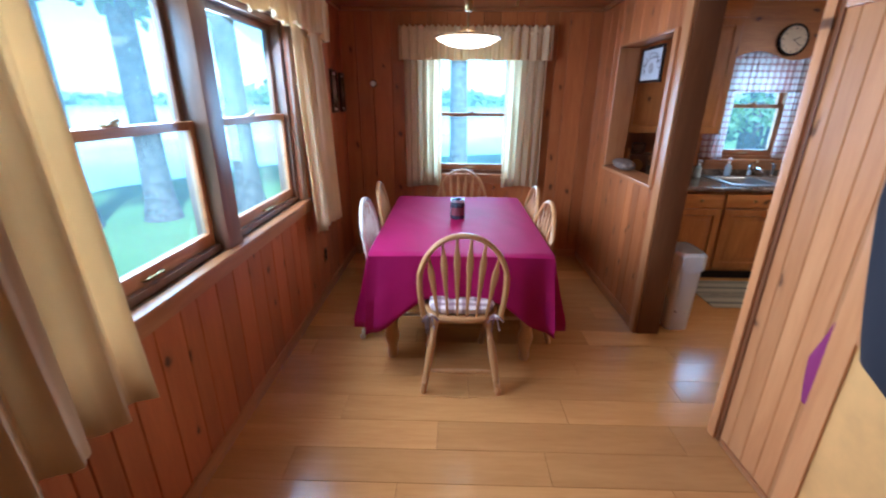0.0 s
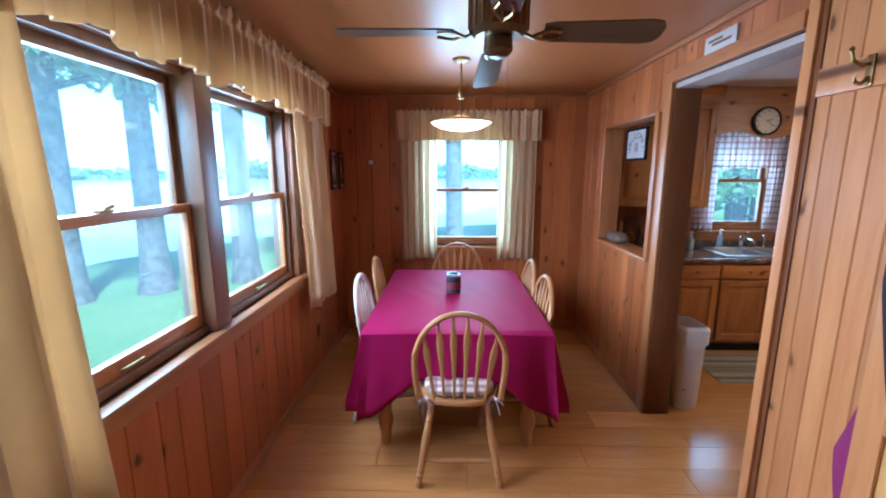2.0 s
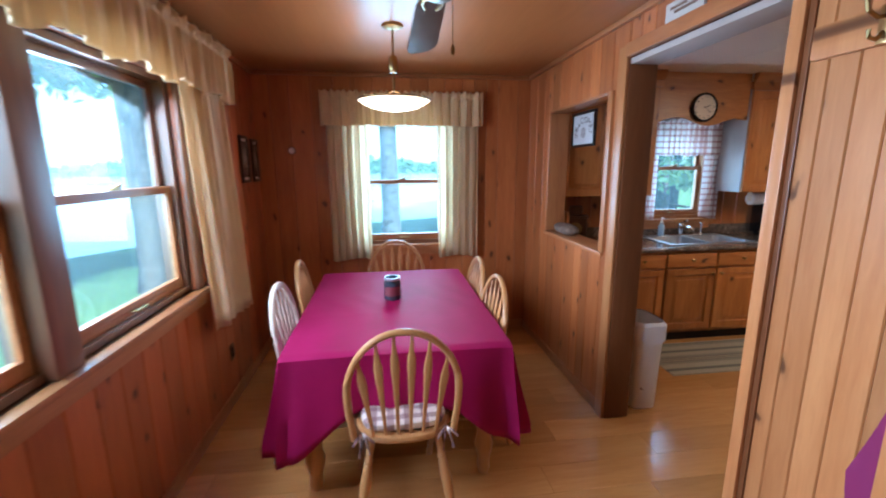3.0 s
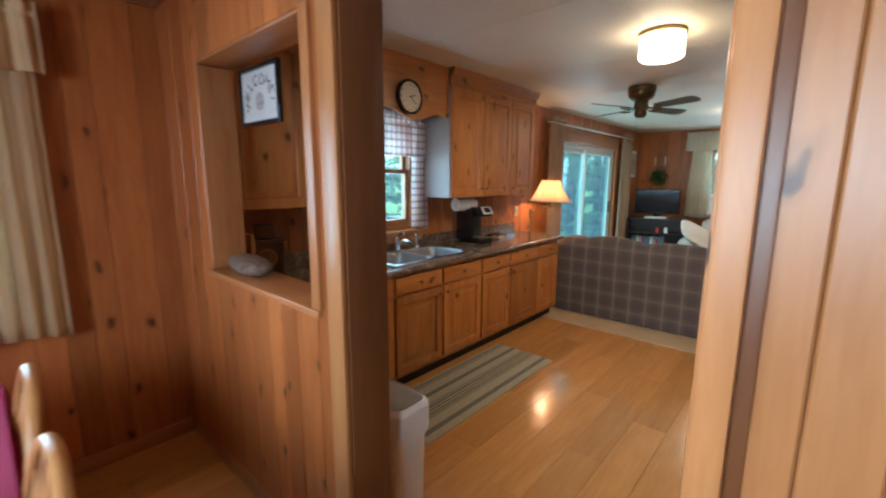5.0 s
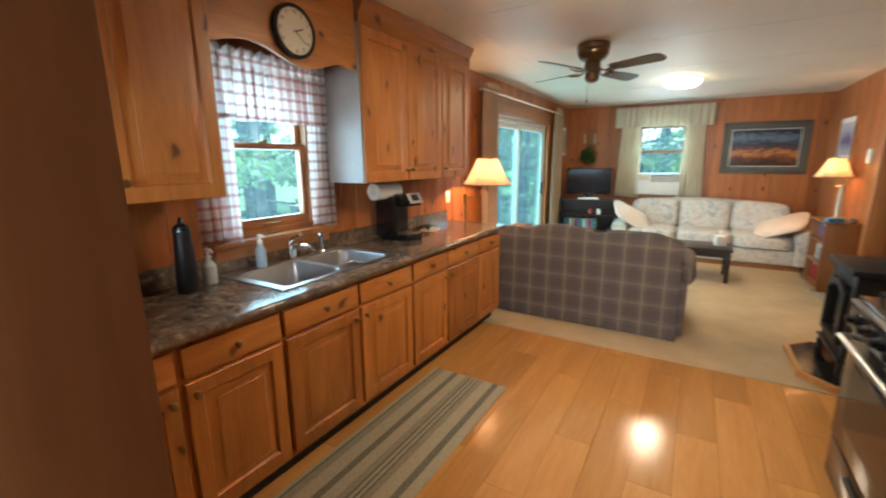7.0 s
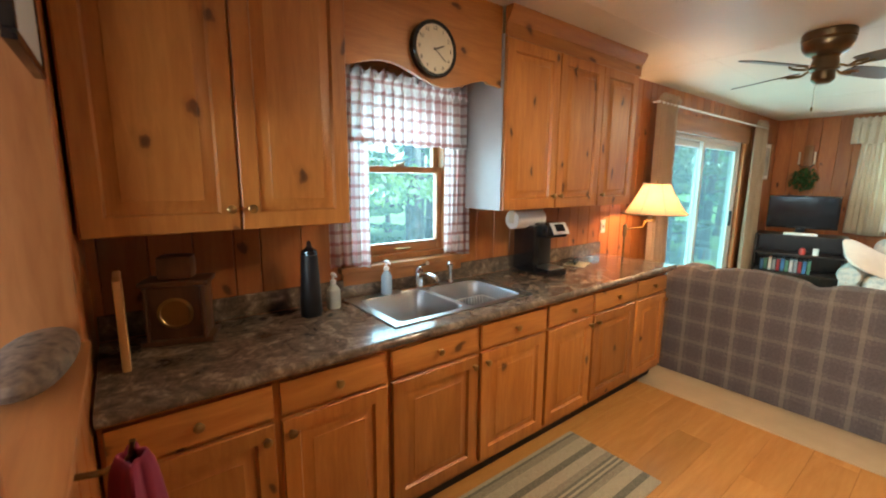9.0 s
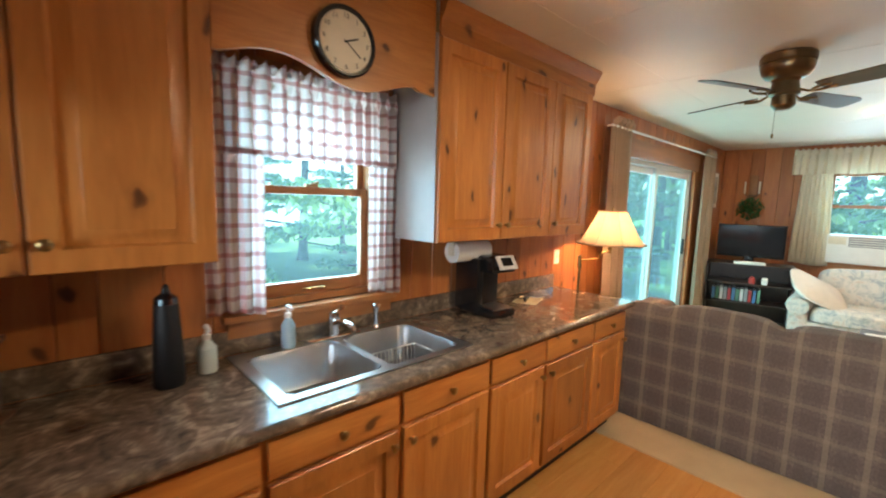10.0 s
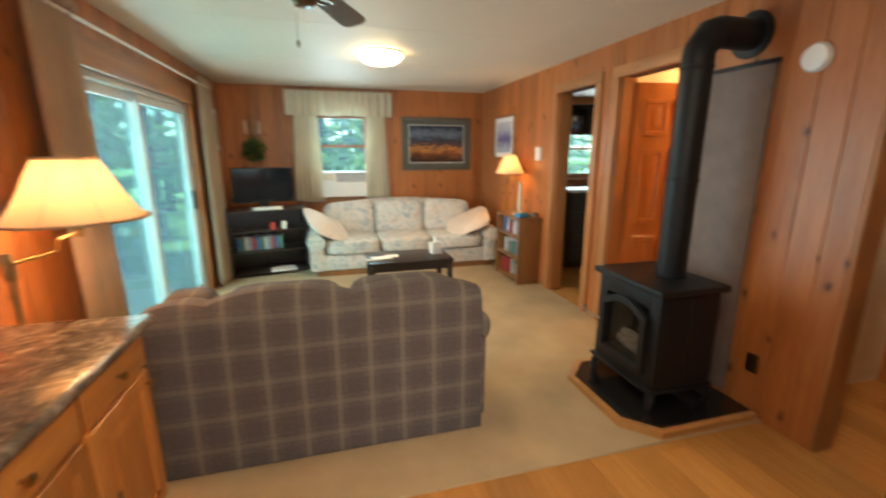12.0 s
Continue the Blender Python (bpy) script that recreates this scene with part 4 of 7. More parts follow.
# fans and lamps
def ceiling_fan(at, label, angle, radius, drop, blades=4, tilt=-13, lean=0, ribs=True):
    fan = thing("ceiling_fan", at, label, "ceiling fan", rz=angle)
    bm = B()
    if ribs:
        lathe(bm, [(0, 0), (0.085, 0), (0.090, -0.02), (0.075, -0.05), (0.105, -0.06), (0.115, -0.085), (0.115, -drop + 0.02), (0.09, -drop), (0.0, -drop)], 32)
    else:
        lathe(bm, [(0, 0), (0.122, 0), (0.130, -0.010), (0.130, -0.045), (0.124, -0.052), (0.127, -0.060), (0.118, -0.095), (0.098, -0.122), (0.070, -0.135), (0.062, -0.15), (0.070, -drop + 0.03), (0.074, -drop + 0.01), (0.06, -drop), (0.0, -drop)], 40)
    part("motor_housing", bm, M_BRONZE, fan)
    for k in range(20 if ribs else 0):
        bm = B()
        a = 2 * math.pi * k / 20
        p = Vector((0.1165 * math.cos(a), 0.1165 * math.sin(a), 0))
        rod(bm, p + Vector((0, 0, -0.095)), p + Vector((0, 0, -drop + 0.025)), r=0.004, seg=6)
        part("vent_rib", bm, M_BRASS, fan)
    bm = B()
    lathe(bm, [(0, -drop), (0.055, -drop), (0.058, -drop - 0.05), (0.045, -drop - 0.065), (0.036, -drop - 0.072), (0, -drop - 0.074)], 28)
    part("switch_housing", bm, M_BRONZE, fan)
    for k in range(blades):
        m = pose(0, 0, -drop + 0.012, lean, 0, 0) @ pose(0, 0, 0, 0, 0, k * 360 / blades)
        bm = B()
        tube(bm, [m @ Vector(p) for p in ((0.08, 0, 0.01), (0.13, 0.0, -0.012), (0.17, 0.03, -0.008), (0.20, 0.035, -0.004), (0.24, 0.02, -0.002))], 0.007, 6)
        tube(bm, [m @ Vector(p) for p in ((0.13, 0.0, -0.012), (0.17, -0.03, -0.008), (0.20, -0.035, -0.004), (0.24, -0.02, -0.002))], 0.007, 6)
        part("blade_arm", bm, M_BRASS, fan)
        bm = B()
        outline = [(0.175, -0.045), (0.21, -0.055), (radius - 0.06, -0.068), (radius - 0.02, -0.058), (radius, -0.03), (radius, 0.03), (radius - 0.02, 0.058), (radius - 0.06, 0.068), (0.21, 0.055), (0.175, 0.045)]
        mm = m @ pose(0, 0, 0.004, tilt, 0, 0)
        lo = [bm.verts.new(mm @ Vector((x, y, 0))) for x, y in outline]
        hi = [bm.verts.new(mm @ Vector((x, y, 0.006))) for x, y in outline]
        bm.faces.new(list(reversed(lo)))
        bm.faces.new(hi)
        for i in range(len(outline)):
            j = (i + 1) % len(outline)
            bm.faces.new((lo[i], lo[j], hi[j], hi[i]))
        part("blade", bm, M_FANBLADE, fan)
    bm = B()
    rod(bm, (0.04, 0, -drop - 0.05), (0.04, 0, -drop - 0.20), r=0.0012, seg=5)
    lathe(bm, [(0, 0), (0.005, 0.004), (0.007, 0.018), (0.003, 0.03), (0, 0.032)], 8, centre=(0.04, 0, -drop - 0.23))
    part("pull_chain", bm, M_BRASS, fan)
    return fan


ceiling_fan((0.36, 2.03, CEIL), "bronze ceiling fan with dark wooden blades over the dining room", 0, 0.64, 0.24, lean=-7)
ceiling_fan((5.28, 3.27, CEIL), "bronze ceiling fan with dark wooden blades in the living room", 65, 0.60, 0.225, ribs=False)

pend = thing("pendant_lamp", (0.25, 3.30, CEIL - 0.06), "brass pendant lamp with a lit glass bowl over the table", "lamp")
bm = B()
lathe(bm, [(0, 0.06), (0.062, 0.06), (0.060, 0.048), (0.03, 0.035), (0, 0.034)], 24)
rod(bm, (0, 0, 0.04), (0, 0, -0.03), r=0.006)
part("canopy", bm, M_BRASS, pend)
bm = B()
rod(bm, (0, 0, -0.02), (0, 0, -0.20), r=0.006)
rod(bm, (0, 0, -0.11), (0, 0, -0.20), [(0.020, 0), (0.028, 0.2), (0.028, 0.8), (0.018, 1)], seg=16)
rod(bm, (0, 0, -0.2), (0, 0, -0.315), r=0.008)
part("stem", bm, M_BRASS, pend)
bm = B()
lathe(bm, [(0.212, -0.352), (0.215, -0.356), (0.19, -0.375), (0.14, -0.398), (0.07, -0.412), (0.0, -0.416), (0.0, -0.411), (0.07, -0.407), (0.14, -0.393), (0.19, -0.370), (0.212, -0.352)], 36)
part("shade", bm, M_FROST_DIM, pend, "lit frosted glass bowl")
bm = B()
lathe(bm, [(0.211, -0.348), (0.219, -0.350), (0.219, -0.358), (0.211, -0.360)], 36)
for k in range(3):
    a = radians(120 * k + 30)
    rod(bm, (0, 0, -0.30), (0.21 * math.cos(a), 0.21 * math.sin(a), -0.352), r=0.004, seg=6)
part("rim", bm, M_BRASS, pend, "brass rim")

drum = thing("ceiling_light", (3.75, 2.70, CEIL), "lit white glass drum ceiling light with a brass base", "lamp", "ceiling lights")
bm = B()
lathe(bm, [(0, 0), (0.135, 0), (0.135, -0.022), (0, -0.024)], 32)
part("base", bm, M_BRASS, drum)
bm = B()
lathe(bm, [(0.120, -0.024), (0.128, -0.03), (0.128, -0.145), (0.112, -0.16), (0, -0.163)], 36)
part("diffuser", bm, M_FROST, drum)
bowl = thing("ceiling_light", (7.4, 2.70, CEIL), "lit white glass bowl ceiling light", "lamp", "ceiling lights")
bm = B()
lathe(bm, [(0, 0), (0.20, 0), (0.205, -0.012), (0.19, -0.02), (0, -0.02)], 32)
part("base", bm, M_WHITE, bowl)
bm = B()
lathe(bm, [(0.198, -0.021), (0.20, -0.03), (0.18, -0.06), (0.13, -0.09), (0.06, -0.105), (0, -0.108)], 40)
part("diffuser", bm, M_FROST, bowl)
bm = B()
lathe(bm, [(0, -0.108), (0.012, -0.11), (0.008, -0.122), (0, -0.124)], 12)
part("finial", bm, M_BRASS, bowl)


# framed pictures
def framed(name, face, at, a0, a1, z0, z1, frame_mat, art, label, border=0.03, mat_w=0.0, mat_color=None, depth=0.022, lines=None):
    """A picture in a frame: local x along the wall, local -y into the room."""
    rz = {"s": 0, "n": 180, "e": 90, "w": -90}[face]
    W, H = abs(a1 - a0), z1 - z0
    s = {"s": a0, "n": a1, "e": a0, "w": a1}[face]
    base = (s, at, z0) if face in "sn" else (at, s, z0)
    p = thing(name, base, label, "picture", rz=rz)
    bm = B()
    y0, y1 = -0.0135 - depth, -0.0135
    box(bm, 0, border, y0, y1, 0, H, bevel=0.003)
    box(bm, W - border, W, y0, y1, 0, H, bevel=0.003)
    box(bm, border, W - border, y0, y1, 0, border, bevel=0.003)
    box(bm, border, W - border, y0, y1, H - border, H, bevel=0.003)
    part("frame", bm, frame_mat, p)
    i = border
    if mat_w:
        part("mount", bx(i - 0.002, W - i + 0.002, y1 - 0.010, y1 - 0.002, i - 0.002, H - i + 0.002), mat_color, p, smooth=False)
        if lines:
            m2 = i + mat_w * 0.86
            part("inner_mount", bx(m2, W - m2, y1 - 0.0125, y1 - 0.0102, m2, H - m2), lines, p, smooth=False)
        i += mat_w
    part("print", bx(i, W - i, y1 - 0.0145, y1 - 0.0128 if lines else y1 - 0.0102, i, H - i), art, p, smooth=False)
    return p


def art(name, stops, scale, axis=2, span=1.0, distort=1.5):
    """Painted areas: a gradient up the picture broken by noise."""
    m = mat(name, (0.3, 0.3, 0.3), 0.25)
    n = Net(m)
    v = n.coords((1, 1, 1), kind="Generated")
    sep = n.add("ShaderNodeSeparateXYZ")
    n.link(v, sep.inputs[0])
    nz = n.noise(v, scale, 6, 0.65, distort)
    f = n.math("ADD", n.math("MULTIPLY", sep.outputs[axis], span), n.math("MULTIPLY", n.math("SUBTRACT", nz, 0.5), 0.7))
    n.color(n.ramp(f, stops))
    return m


M_ART_SMALL = art("faded_portrait", [(0.1, (0.10, 0.09, 0.08)), (0.5, (0.45, 0.43, 0.38)), (0.9, (0.16, 0.15, 0.14))], 5)
framed("picture", "e", WEST, 4.10, 4.28, 1.50, 1.86, M_DARKWOOD, M_ART_SMALL, "small dark-framed picture on the pine wall", 0.022, 0.02, M_PAPER)
framed("picture", "e", WEST, 4.38, 4.53, 1.50, 1.85, M_DARKWOOD, M_ART_SMALL, "small dark-framed picture near the corner", 0.022, 0.02, M_PAPER)

th = thing("thermometer", (-0.62, NORTH - 0.0135, 1.76), "small round brass thermometer on the pine wall", "thermometer")
bm = B()
lathe(bm, [(0, 0), (0.032, 0), (0.034, 0.012), (0.028, 0.018), (0, 0.018)], 24, m=pose(0, 0, 0, 90, 0, 0))
part("case", bm, M_BRONZE, th)
bm = B()
lathe(bm, [(0, 0.0185), (0.026, 0.0185), (0.025, 0.0195), (0, 0.0195)], 24, m=pose(0, 0, 0, 90, 0, 0))
part("dial", bm, M_PAPER, th)

ol = thing("wall_outlet", (WEST + 0.0135, 3.55, 0.36), "brown wall outlet on the pine wall", "outlet", rz=90)
part("plate", bx(-0.035, 0.035, -0.006, 0, -0.057, 0.057, bevel=0.003), M_BRONZE, ol)
for z in (-0.022, 0.022):
    part("socket", bx(-0.016, 0.016, -0.008, -0.0062, z - 0.014, z + 0.014, bevel=0.003), M_BLACKMATT, ol)

# sign over the opening
sg = thing("wall_sign", (PART_W - 0.014, 2.53, 2.268), "small rectangular grey sign over the kitchen opening", "sign", rz=-90)
part("board_face", bx(-0.125, 0.125, -0.014, 0, 0.0, 0.085, bevel=0.003), plain("sign_grey", (0.50, 0.52, 0.50), 0.6), sg)
for x0, x1, z0, z1 in ((-0.09, 0.02, 0.05, 0.062), (-0.06, 0.09, 0.03, 0.042)):
    part("lettering", bx(x0, x1, -0.0165, -0.0145, z0, z1), plain("sign_brown", (0.16, 0.10, 0.07), 0.6), sg, "unreadable dark lettering", smooth=False)

# coat hook and plum garment
hk = thing("coat_hook", (PART_W - 0.037, 1.70, 1.98), "cast brass double coat hook on the rail", "hook")
bm = B()
box(bm, -0.006, 0, -0.014, 0.014, -0.05, 0.05, bevel=0.003)
part("back_plate", bm, M_BRASS, hk)
bm = B()
tube(bm, [(-0.004, 0, 0.02), (-0.03, 0, 0.015), (-0.06, 0, 0.03), (-0.07, 0, 0.06)], 0.006, 8)
tube(bm, [(-0.004, 0, -0.02), (-0.025, 0, -0.04), (-0.045, 0, -0.035), (-0.05, 0, -0.015)], 0.006, 8)
lathe(bm, [(0, -0.01), (0.01, 0), (0, 0.01)], 10, centre=(-0.07, 0, 0.065))
part("hook_arms", bm, M_BRASS, hk)
hook2 = copy_thing(hk, pose(PART_W - 0.037, 1.32, 1.98))
bm = B()


def coat(u, v):
    a = 2 * math.pi * u
    w = 0.025 + 0.260 * max(0.0, 1 - v * 1.6) ** 0.8 * (0.75 + 0.25 * min(1, v * 8)) + 0.03 * max(0.0, 1 - abs(v - 0.6) * 3)
    d = 0.018 + 0.045 * max(0.0, 1 - v * 1.2)
    fold = 1 + 0.10 * math.sin(5 * a + 4 * v) + 0.05 * math.sin(9 * a)
    z = 0.56 + 1.38 * v + (0.05 * math.cos(a) if v < 0.02 else 0)
    return (1.492 - min(0.032, d) * math.cos(a), 1.29 + 0.05 * v + w * math.sin(a) * fold, z)


sheet(bm, 48, 24, coat)
bmesh.ops.remove_doubles(bm, verts=bm.verts, dist=0.001)
solo("hanging_coat", bm, M_PURPLE, "plum fabric jacket hanging from a coat hook", "coat")
dl = thing("entry_door", (1.31, 0.68, 0.012), "tan wooden door standing open against the partition", "door", rz=80)
part("leaf", bx(0, 0.80, -0.04, 0, 0, 2.0, bevel=0.004), plain("tan_paint", (0.60, 0.34, 0.11), 0.4), dl)
for a, b, c, d in ((0.70, 0.80, 0, 2.0), (0.0, 0.1, 0, 2.0), (0.1, 0.7, 0, 0.2), (0.1, 0.7, 0.9, 1.05), (0.1, 0.7, 1.88, 2.0)):
    part("stile", bx(a, b, 0.0005, 0.012, c + 0.002, d - 0.002, bevel=0.004), M_PALE, dl)


# added dark shape standing in for a camera rig's edge; no coat hangs here
def dark_coat(u, v):
    a = 2 * math.pi * u
    z = 0.93 + 0.98 * v
    edge = 1.20 + 0.13 * min(1.0, v / 0.45) ** 0.7 - 0.03 * max(0.0, v - 0.6)
    back = 0.80 + 0.03 * v
    mid, half = (edge + back) / 2, (edge - back) / 2 * (0.55 if v < 0.01 else 1.0)
    d = (0.038 + 0.012 * math.sin(3 * a + 5 * v)) * (1 - 0.3 * v)
    y = mid + half * math.copysign(abs(math.sin(a)) ** 0.6, math.sin(a))
    return (1.262 + 0.17 * (y - 0.80) * 0.35 - d * math.cos(a), y, z)


bm = B()
sheet(bm, 56, 28, dark_coat)
bmesh.ops.remove_doubles(bm, verts=bm.verts, dist=0.001)
solo("hanging_coat", bm, cloth("rig_black", (0.012, 0.014, 0.020), weave=250), "added dark shape standing in for a camera rig at the view's edge", "coat")


# ---- kitchen ----
FRONT = 3.97
M_COUNTER = mat("mottled_laminate", (0.1, 0.08, 0.07), 0.22)
n = Net(M_COUNTER)
v = n.coords()
a = n.noise(v, 9, 7, 0.68, 1.2)
b = n.noise(v, 34, 5, 0.6, 0.5)
f = n.math("ADD", n.math("MULTIPLY", a, 0.68), n.math("MULTIPLY", b, 0.32))
n.color(n.ramp(f, [(0.34, (0.050, 0.040, 0.033)), (0.46, (0.115, 0.085, 0.063)), (0.54, (0.185, 0.136, 0.098)), (0.61, (0.34, 0.26, 0.19)), (0.72, (0.14, 0.105, 0.082))]))
n.rough(b, 0.09, 0.19)


def door_front(bm, x0, x1, z0, z1, y, t=0.02, frame=0.058):
    """Stiles, rails and a raised field with a sunk groove round it."""
    f = y - t
    w, h = min(frame, (x1 - x0) * 0.28), min(frame, (z1 - z0) * 0.28)
    c = 0.004
    outer = [(x0, x1, z0, z1, y), (x0, x1, z0, z1, f + c), (x0 + c, x1 - c, z0 + c, z1 - c, f), (x0 + w, x1 - w, z0 + h, z1 - h, f),
             (x0 + w + 0.008, x1 - w - 0.008, z0 + h + 0.008, z1 - h - 0.008, f + 0.013), (x0 + w + 0.016, x1 - w - 0.016, z0 + h + 0.016, z1 - h - 0.016, f + 0.013),
             (x0 + w + 0.046, x1 - w - 0.046, z0 + h + 0.046, z1 - h - 0.046, f + 0.003), (x0 + w + 0.048, x1 - w - 0.048, z0 + h + 0.048, z1 - h - 0.048, f + 0.0005)]
    rings = [[bm.verts.new(p) for p in ((a, yy, cc), (b, yy, cc), (b, yy, d), (a, yy, d))] for a, b, cc, d, yy in outer]
    for r0, r1 in zip(rings, rings[1:]):
        for i in range(4):
            bm.faces.new((r0[i], r0[(i + 1) % 4], r1[(i + 1) % 4], r1[i]))
    bm.faces.new(rings[-1])
    bm.faces.new(list(reversed(rings[0])))


def knob(parent, x, y, z):
    bm = B()
    lathe(bm, [(0, 0), (0.008, 0), (0.006, 0.012), (0.015, 0.018), (0.016, 0.024), (0.010, 0.029), (0, 0.030)], 16, centre=(x, y, z), m=pose(0, 0, 0, 90, 0, 0))
    part("knob", bm, M_BRASS, parent, "antique brass knob")


def base_cabinet(x0, x1, hinge):
    W = x1 - x0
    cab = thing("base_cabinet", (x0, FRONT, 0), "knotty alder base cabinet with a drawer over a raised-panel door", "cabinet", "base cabinets")
    bm = B()
    box(bm, 0, W, 0.0, NORTH - FRONT - 0.015, 0.10, 0.868 if x1 < 2.65 or x0 > 3.6 else 0.72)
    if 2.6 < x0 < 3.5:
        box(bm, 0, W, 0.0, 0.018, 0.721, 0.868)
    part("body", bm, M_CAB, cab)
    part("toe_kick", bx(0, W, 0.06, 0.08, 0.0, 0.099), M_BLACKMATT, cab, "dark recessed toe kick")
    g = 0.012
    bm = B()
    box(bm, g, W - g, -0.02, -0.0005, 0.725, 0.845, bevel=0.006)
    dr = part("drawer_front", bm, M_CAB_X, cab)
    knob(dr, W / 2, -0.02, 0.785)
    bm = B()
    door_front(bm, g, W - g, 0.130, 0.705, -0.0005)
    d = part("door", bm, M_CAB, cab)
    knob(d, W - g - 0.03 if hinge == "l" else g + 0.03, -0.02, 0.655)
    return cab


EDGES = (1.712, 2.18, 2.622, 3.120, 3.625, 4.076, 4.60, 5.045)
for k, (a, b) in enumerate(zip(EDGES, EDGES[1:])):
    base_cabinet(a, b, "lrlrlrl"[k])

# counter with a cut-out for the sink
SX0, SX1, SY0, SY1 = 2.69, 3.565, 4.015, 4.525
CT0, CT1 = 1.712, 5.085
ct = thing("countertop", (0, 0, 0), "dark mottled brown laminate countertop with backsplash", "countertop")
bm = B()
hx0, hx1, hy0, hy1 = SX0 + 0.02, SX1 - 0.02, SY0 + 0.02, SY1 - 0.02
box(bm, CT0, hx0, FRONT - 0.035, NORTH - 0.035, 0.870, 0.910)
box(bm, hx1, CT1, FRONT - 0.035, NORTH - 0.035, 0.870, 0.910)
box(bm, hx0, hx1, FRONT - 0.035, hy0, 0.870, 0.910)
box(bm, hx0, hx1, hy1, NORTH - 0.035, 0.870, 0.910)
bmesh.ops.remove_doubles(bm, verts=bm.verts, dist=0.0005)
part("worktop", bm, M_COUNTER, ct, smooth=False)
bm = B()
rod(bm, (CT0, FRONT - 0.036, 0.890), (CT1, FRONT - 0.036, 0.890), r=0.0205, seg=20)
part("front_edge", bm, M_COUNTER, ct, "rounded front edge")
part("backsplash", bx(CT0, CT1 - 0.01, NORTH - 0.034, NORTH - 0.014, 0.911, 1.01, bevel=0.004), M_COUNTER, ct)

# sink
sk = thing("kitchen_sink", (SX0, SY0, 0.911), "double-bowl stainless steel drop-in sink", "sink")
SW, SD = SX1 - SX0, SY1 - SY0


def bowl_mesh(x0, x1, y0, y1, depth):
    bm = B()
    n = 8

    def loop(inset, z, r):
        out = []
        a0, a1, b0, b1 = x0 + inset, x1 - inset, y0 + inset, y1 - inset
        for cx, cy, s in ((a1 - r, b1 - r, 0), (a0 + r, b1 - r, 90), (a0 + r, b0 + r, 180), (a1 - r, b0 + r, 270)):
            for i in range(n):
                t = radians(s + 90 * i / (n - 1))
                out.append(bm.verts.new((cx + r * math.cos(t), cy + r * math.sin(t), z)))
        return out
    ls = [loop(-0.004, 0.006, 0.065), loop(0.0, 0.004, 0.06), loop(0.006, -0.01, 0.06), loop(0.014, -depth + 0.04, 0.055), loop(0.03, -depth + 0.008, 0.05), loop(0.06, -depth, 0.045)]
    for a, b in zip(ls, ls[1:]):
        for i in range(len(a)):
            j = (i + 1) % len(a)
            bm.faces.new((a[i], a[j], b[j], b[i]))
    bm.faces.new(list(reversed(ls[-1])))
    return bm


def deck(bm):
    e = 0.045
    x = [0, e, SW / 2 - 0.016, SW / 2 + 0.016, SW - e, SW]
    y = [0, 0.035, SD - 0.075, SD]
    box(bm, x[0], x[5], y[0], y[1], 0, 0.006)
    box(bm, x[0], x[5], y[2], y[3], 0, 0.006)
    for a, b in ((x[0], x[1]), (x[2], x[3]), (x[4], x[5])):
        box(bm, a, b, y[1], y[2], 0, 0.006)
    for sx, sy in ((0, 0), (1, 0), (0, 1), (1, 1)):
        for xa, xb in ((x[1], x[2]), (x[3], x[4])):
            cx, cy = (xa, xb)[sx], (y[1], y[2])[sy]
            d = 0.022
            a = bm.verts.new((cx, cy, 0.0061))
            b = bm.verts.new((cx + (d if sx == 0 else -d), cy, 0.0061))
            c = bm.verts.new((cx, cy + (d if sy == 0 else -d), 0.0061))
            bm.faces.new((a, b, c))


bm = B()
deck(bm)
part("rim", bm, M_STEEL, sk, smooth=False)
part("bowl", bowl_mesh(0.045, SW / 2 - 0.016, 0.035, SD - 0.075, 0.17), M_SINK_SHADED, sk)
part("bowl", bowl_mesh(SW / 2 + 0.016, SW - 0.045, 0.035, SD - 0.075, 0.17), M_SINK_SHADED, sk)
for cx in (0.045 + (SW / 2 - 0.061) / 2, SW / 2 + 0.016 + (SW / 2 - 0.061) / 2):
    bm = B()
    lathe(bm, [(0, -0.168), (0.035, -0.168), (0.042, -0.1665), (0.044, -0.1695)], 20, centre=(cx, 0.17, 0))
    part("drain", bm, M_CHROME, sk)

# wire rack in the bowl nearer the coffee maker
rk = thing("sink_rack", (SX0 + SW / 2 + 0.03, SY0 + 0.05, 0.747), "white coated wire dish rack in the sink bowl", "rack")
for k in range(15):
    x = 0.03 + k * 0.022
    bm = B()
    tube(bm, [(x, 0.03, 0.10), (x, 0.04, 0.02), (x, 0.27, 0.02), (x, 0.28, 0.10)], 0.0032, 5)
    part("wire", bm, M_WHITE, rk)
for z, i in ((0.02, 0.04), (0.10, 0.03)):
    bm = B()
    tube(bm, [(0.03, i, z), (0.338, i, z), (0.338, 0.31 - i, z), (0.03, 0.31 - i, z)], 0.0028, 6, closed=True)
    part("rim_wire", bm, M_WHITE, rk)

fc = thing("faucet", (3.13, 4.485, 0.918), "chrome single-lever kitchen faucet", "faucet")
bm = B()
box(bm, -0.13, 0.13, -0.028, 0.028, 0, 0.012, bevel=0.006)
part("base_plate", bm, M_CHROME, fc)
bm = B()
lathe(bm, [(0, 0.012), (0.026, 0.012), (0.024, 0.05), (0.027, 0.09), (0.024, 0.115), (0, 0.12)], 24)
part("body", bm, M_CHROME, fc)
bm = B()
tube(bm, [(0, 0, 0.06), (0, -0.05, 0.085), (0, -0.11, 0.095), (0, -0.17, 0.088), (0, -0.185, 0.07)], [0.015, 0.014, 0.013, 0.012, 0.012], 12)
part("spout", bm, M_CHROME, fc)
bm = B()
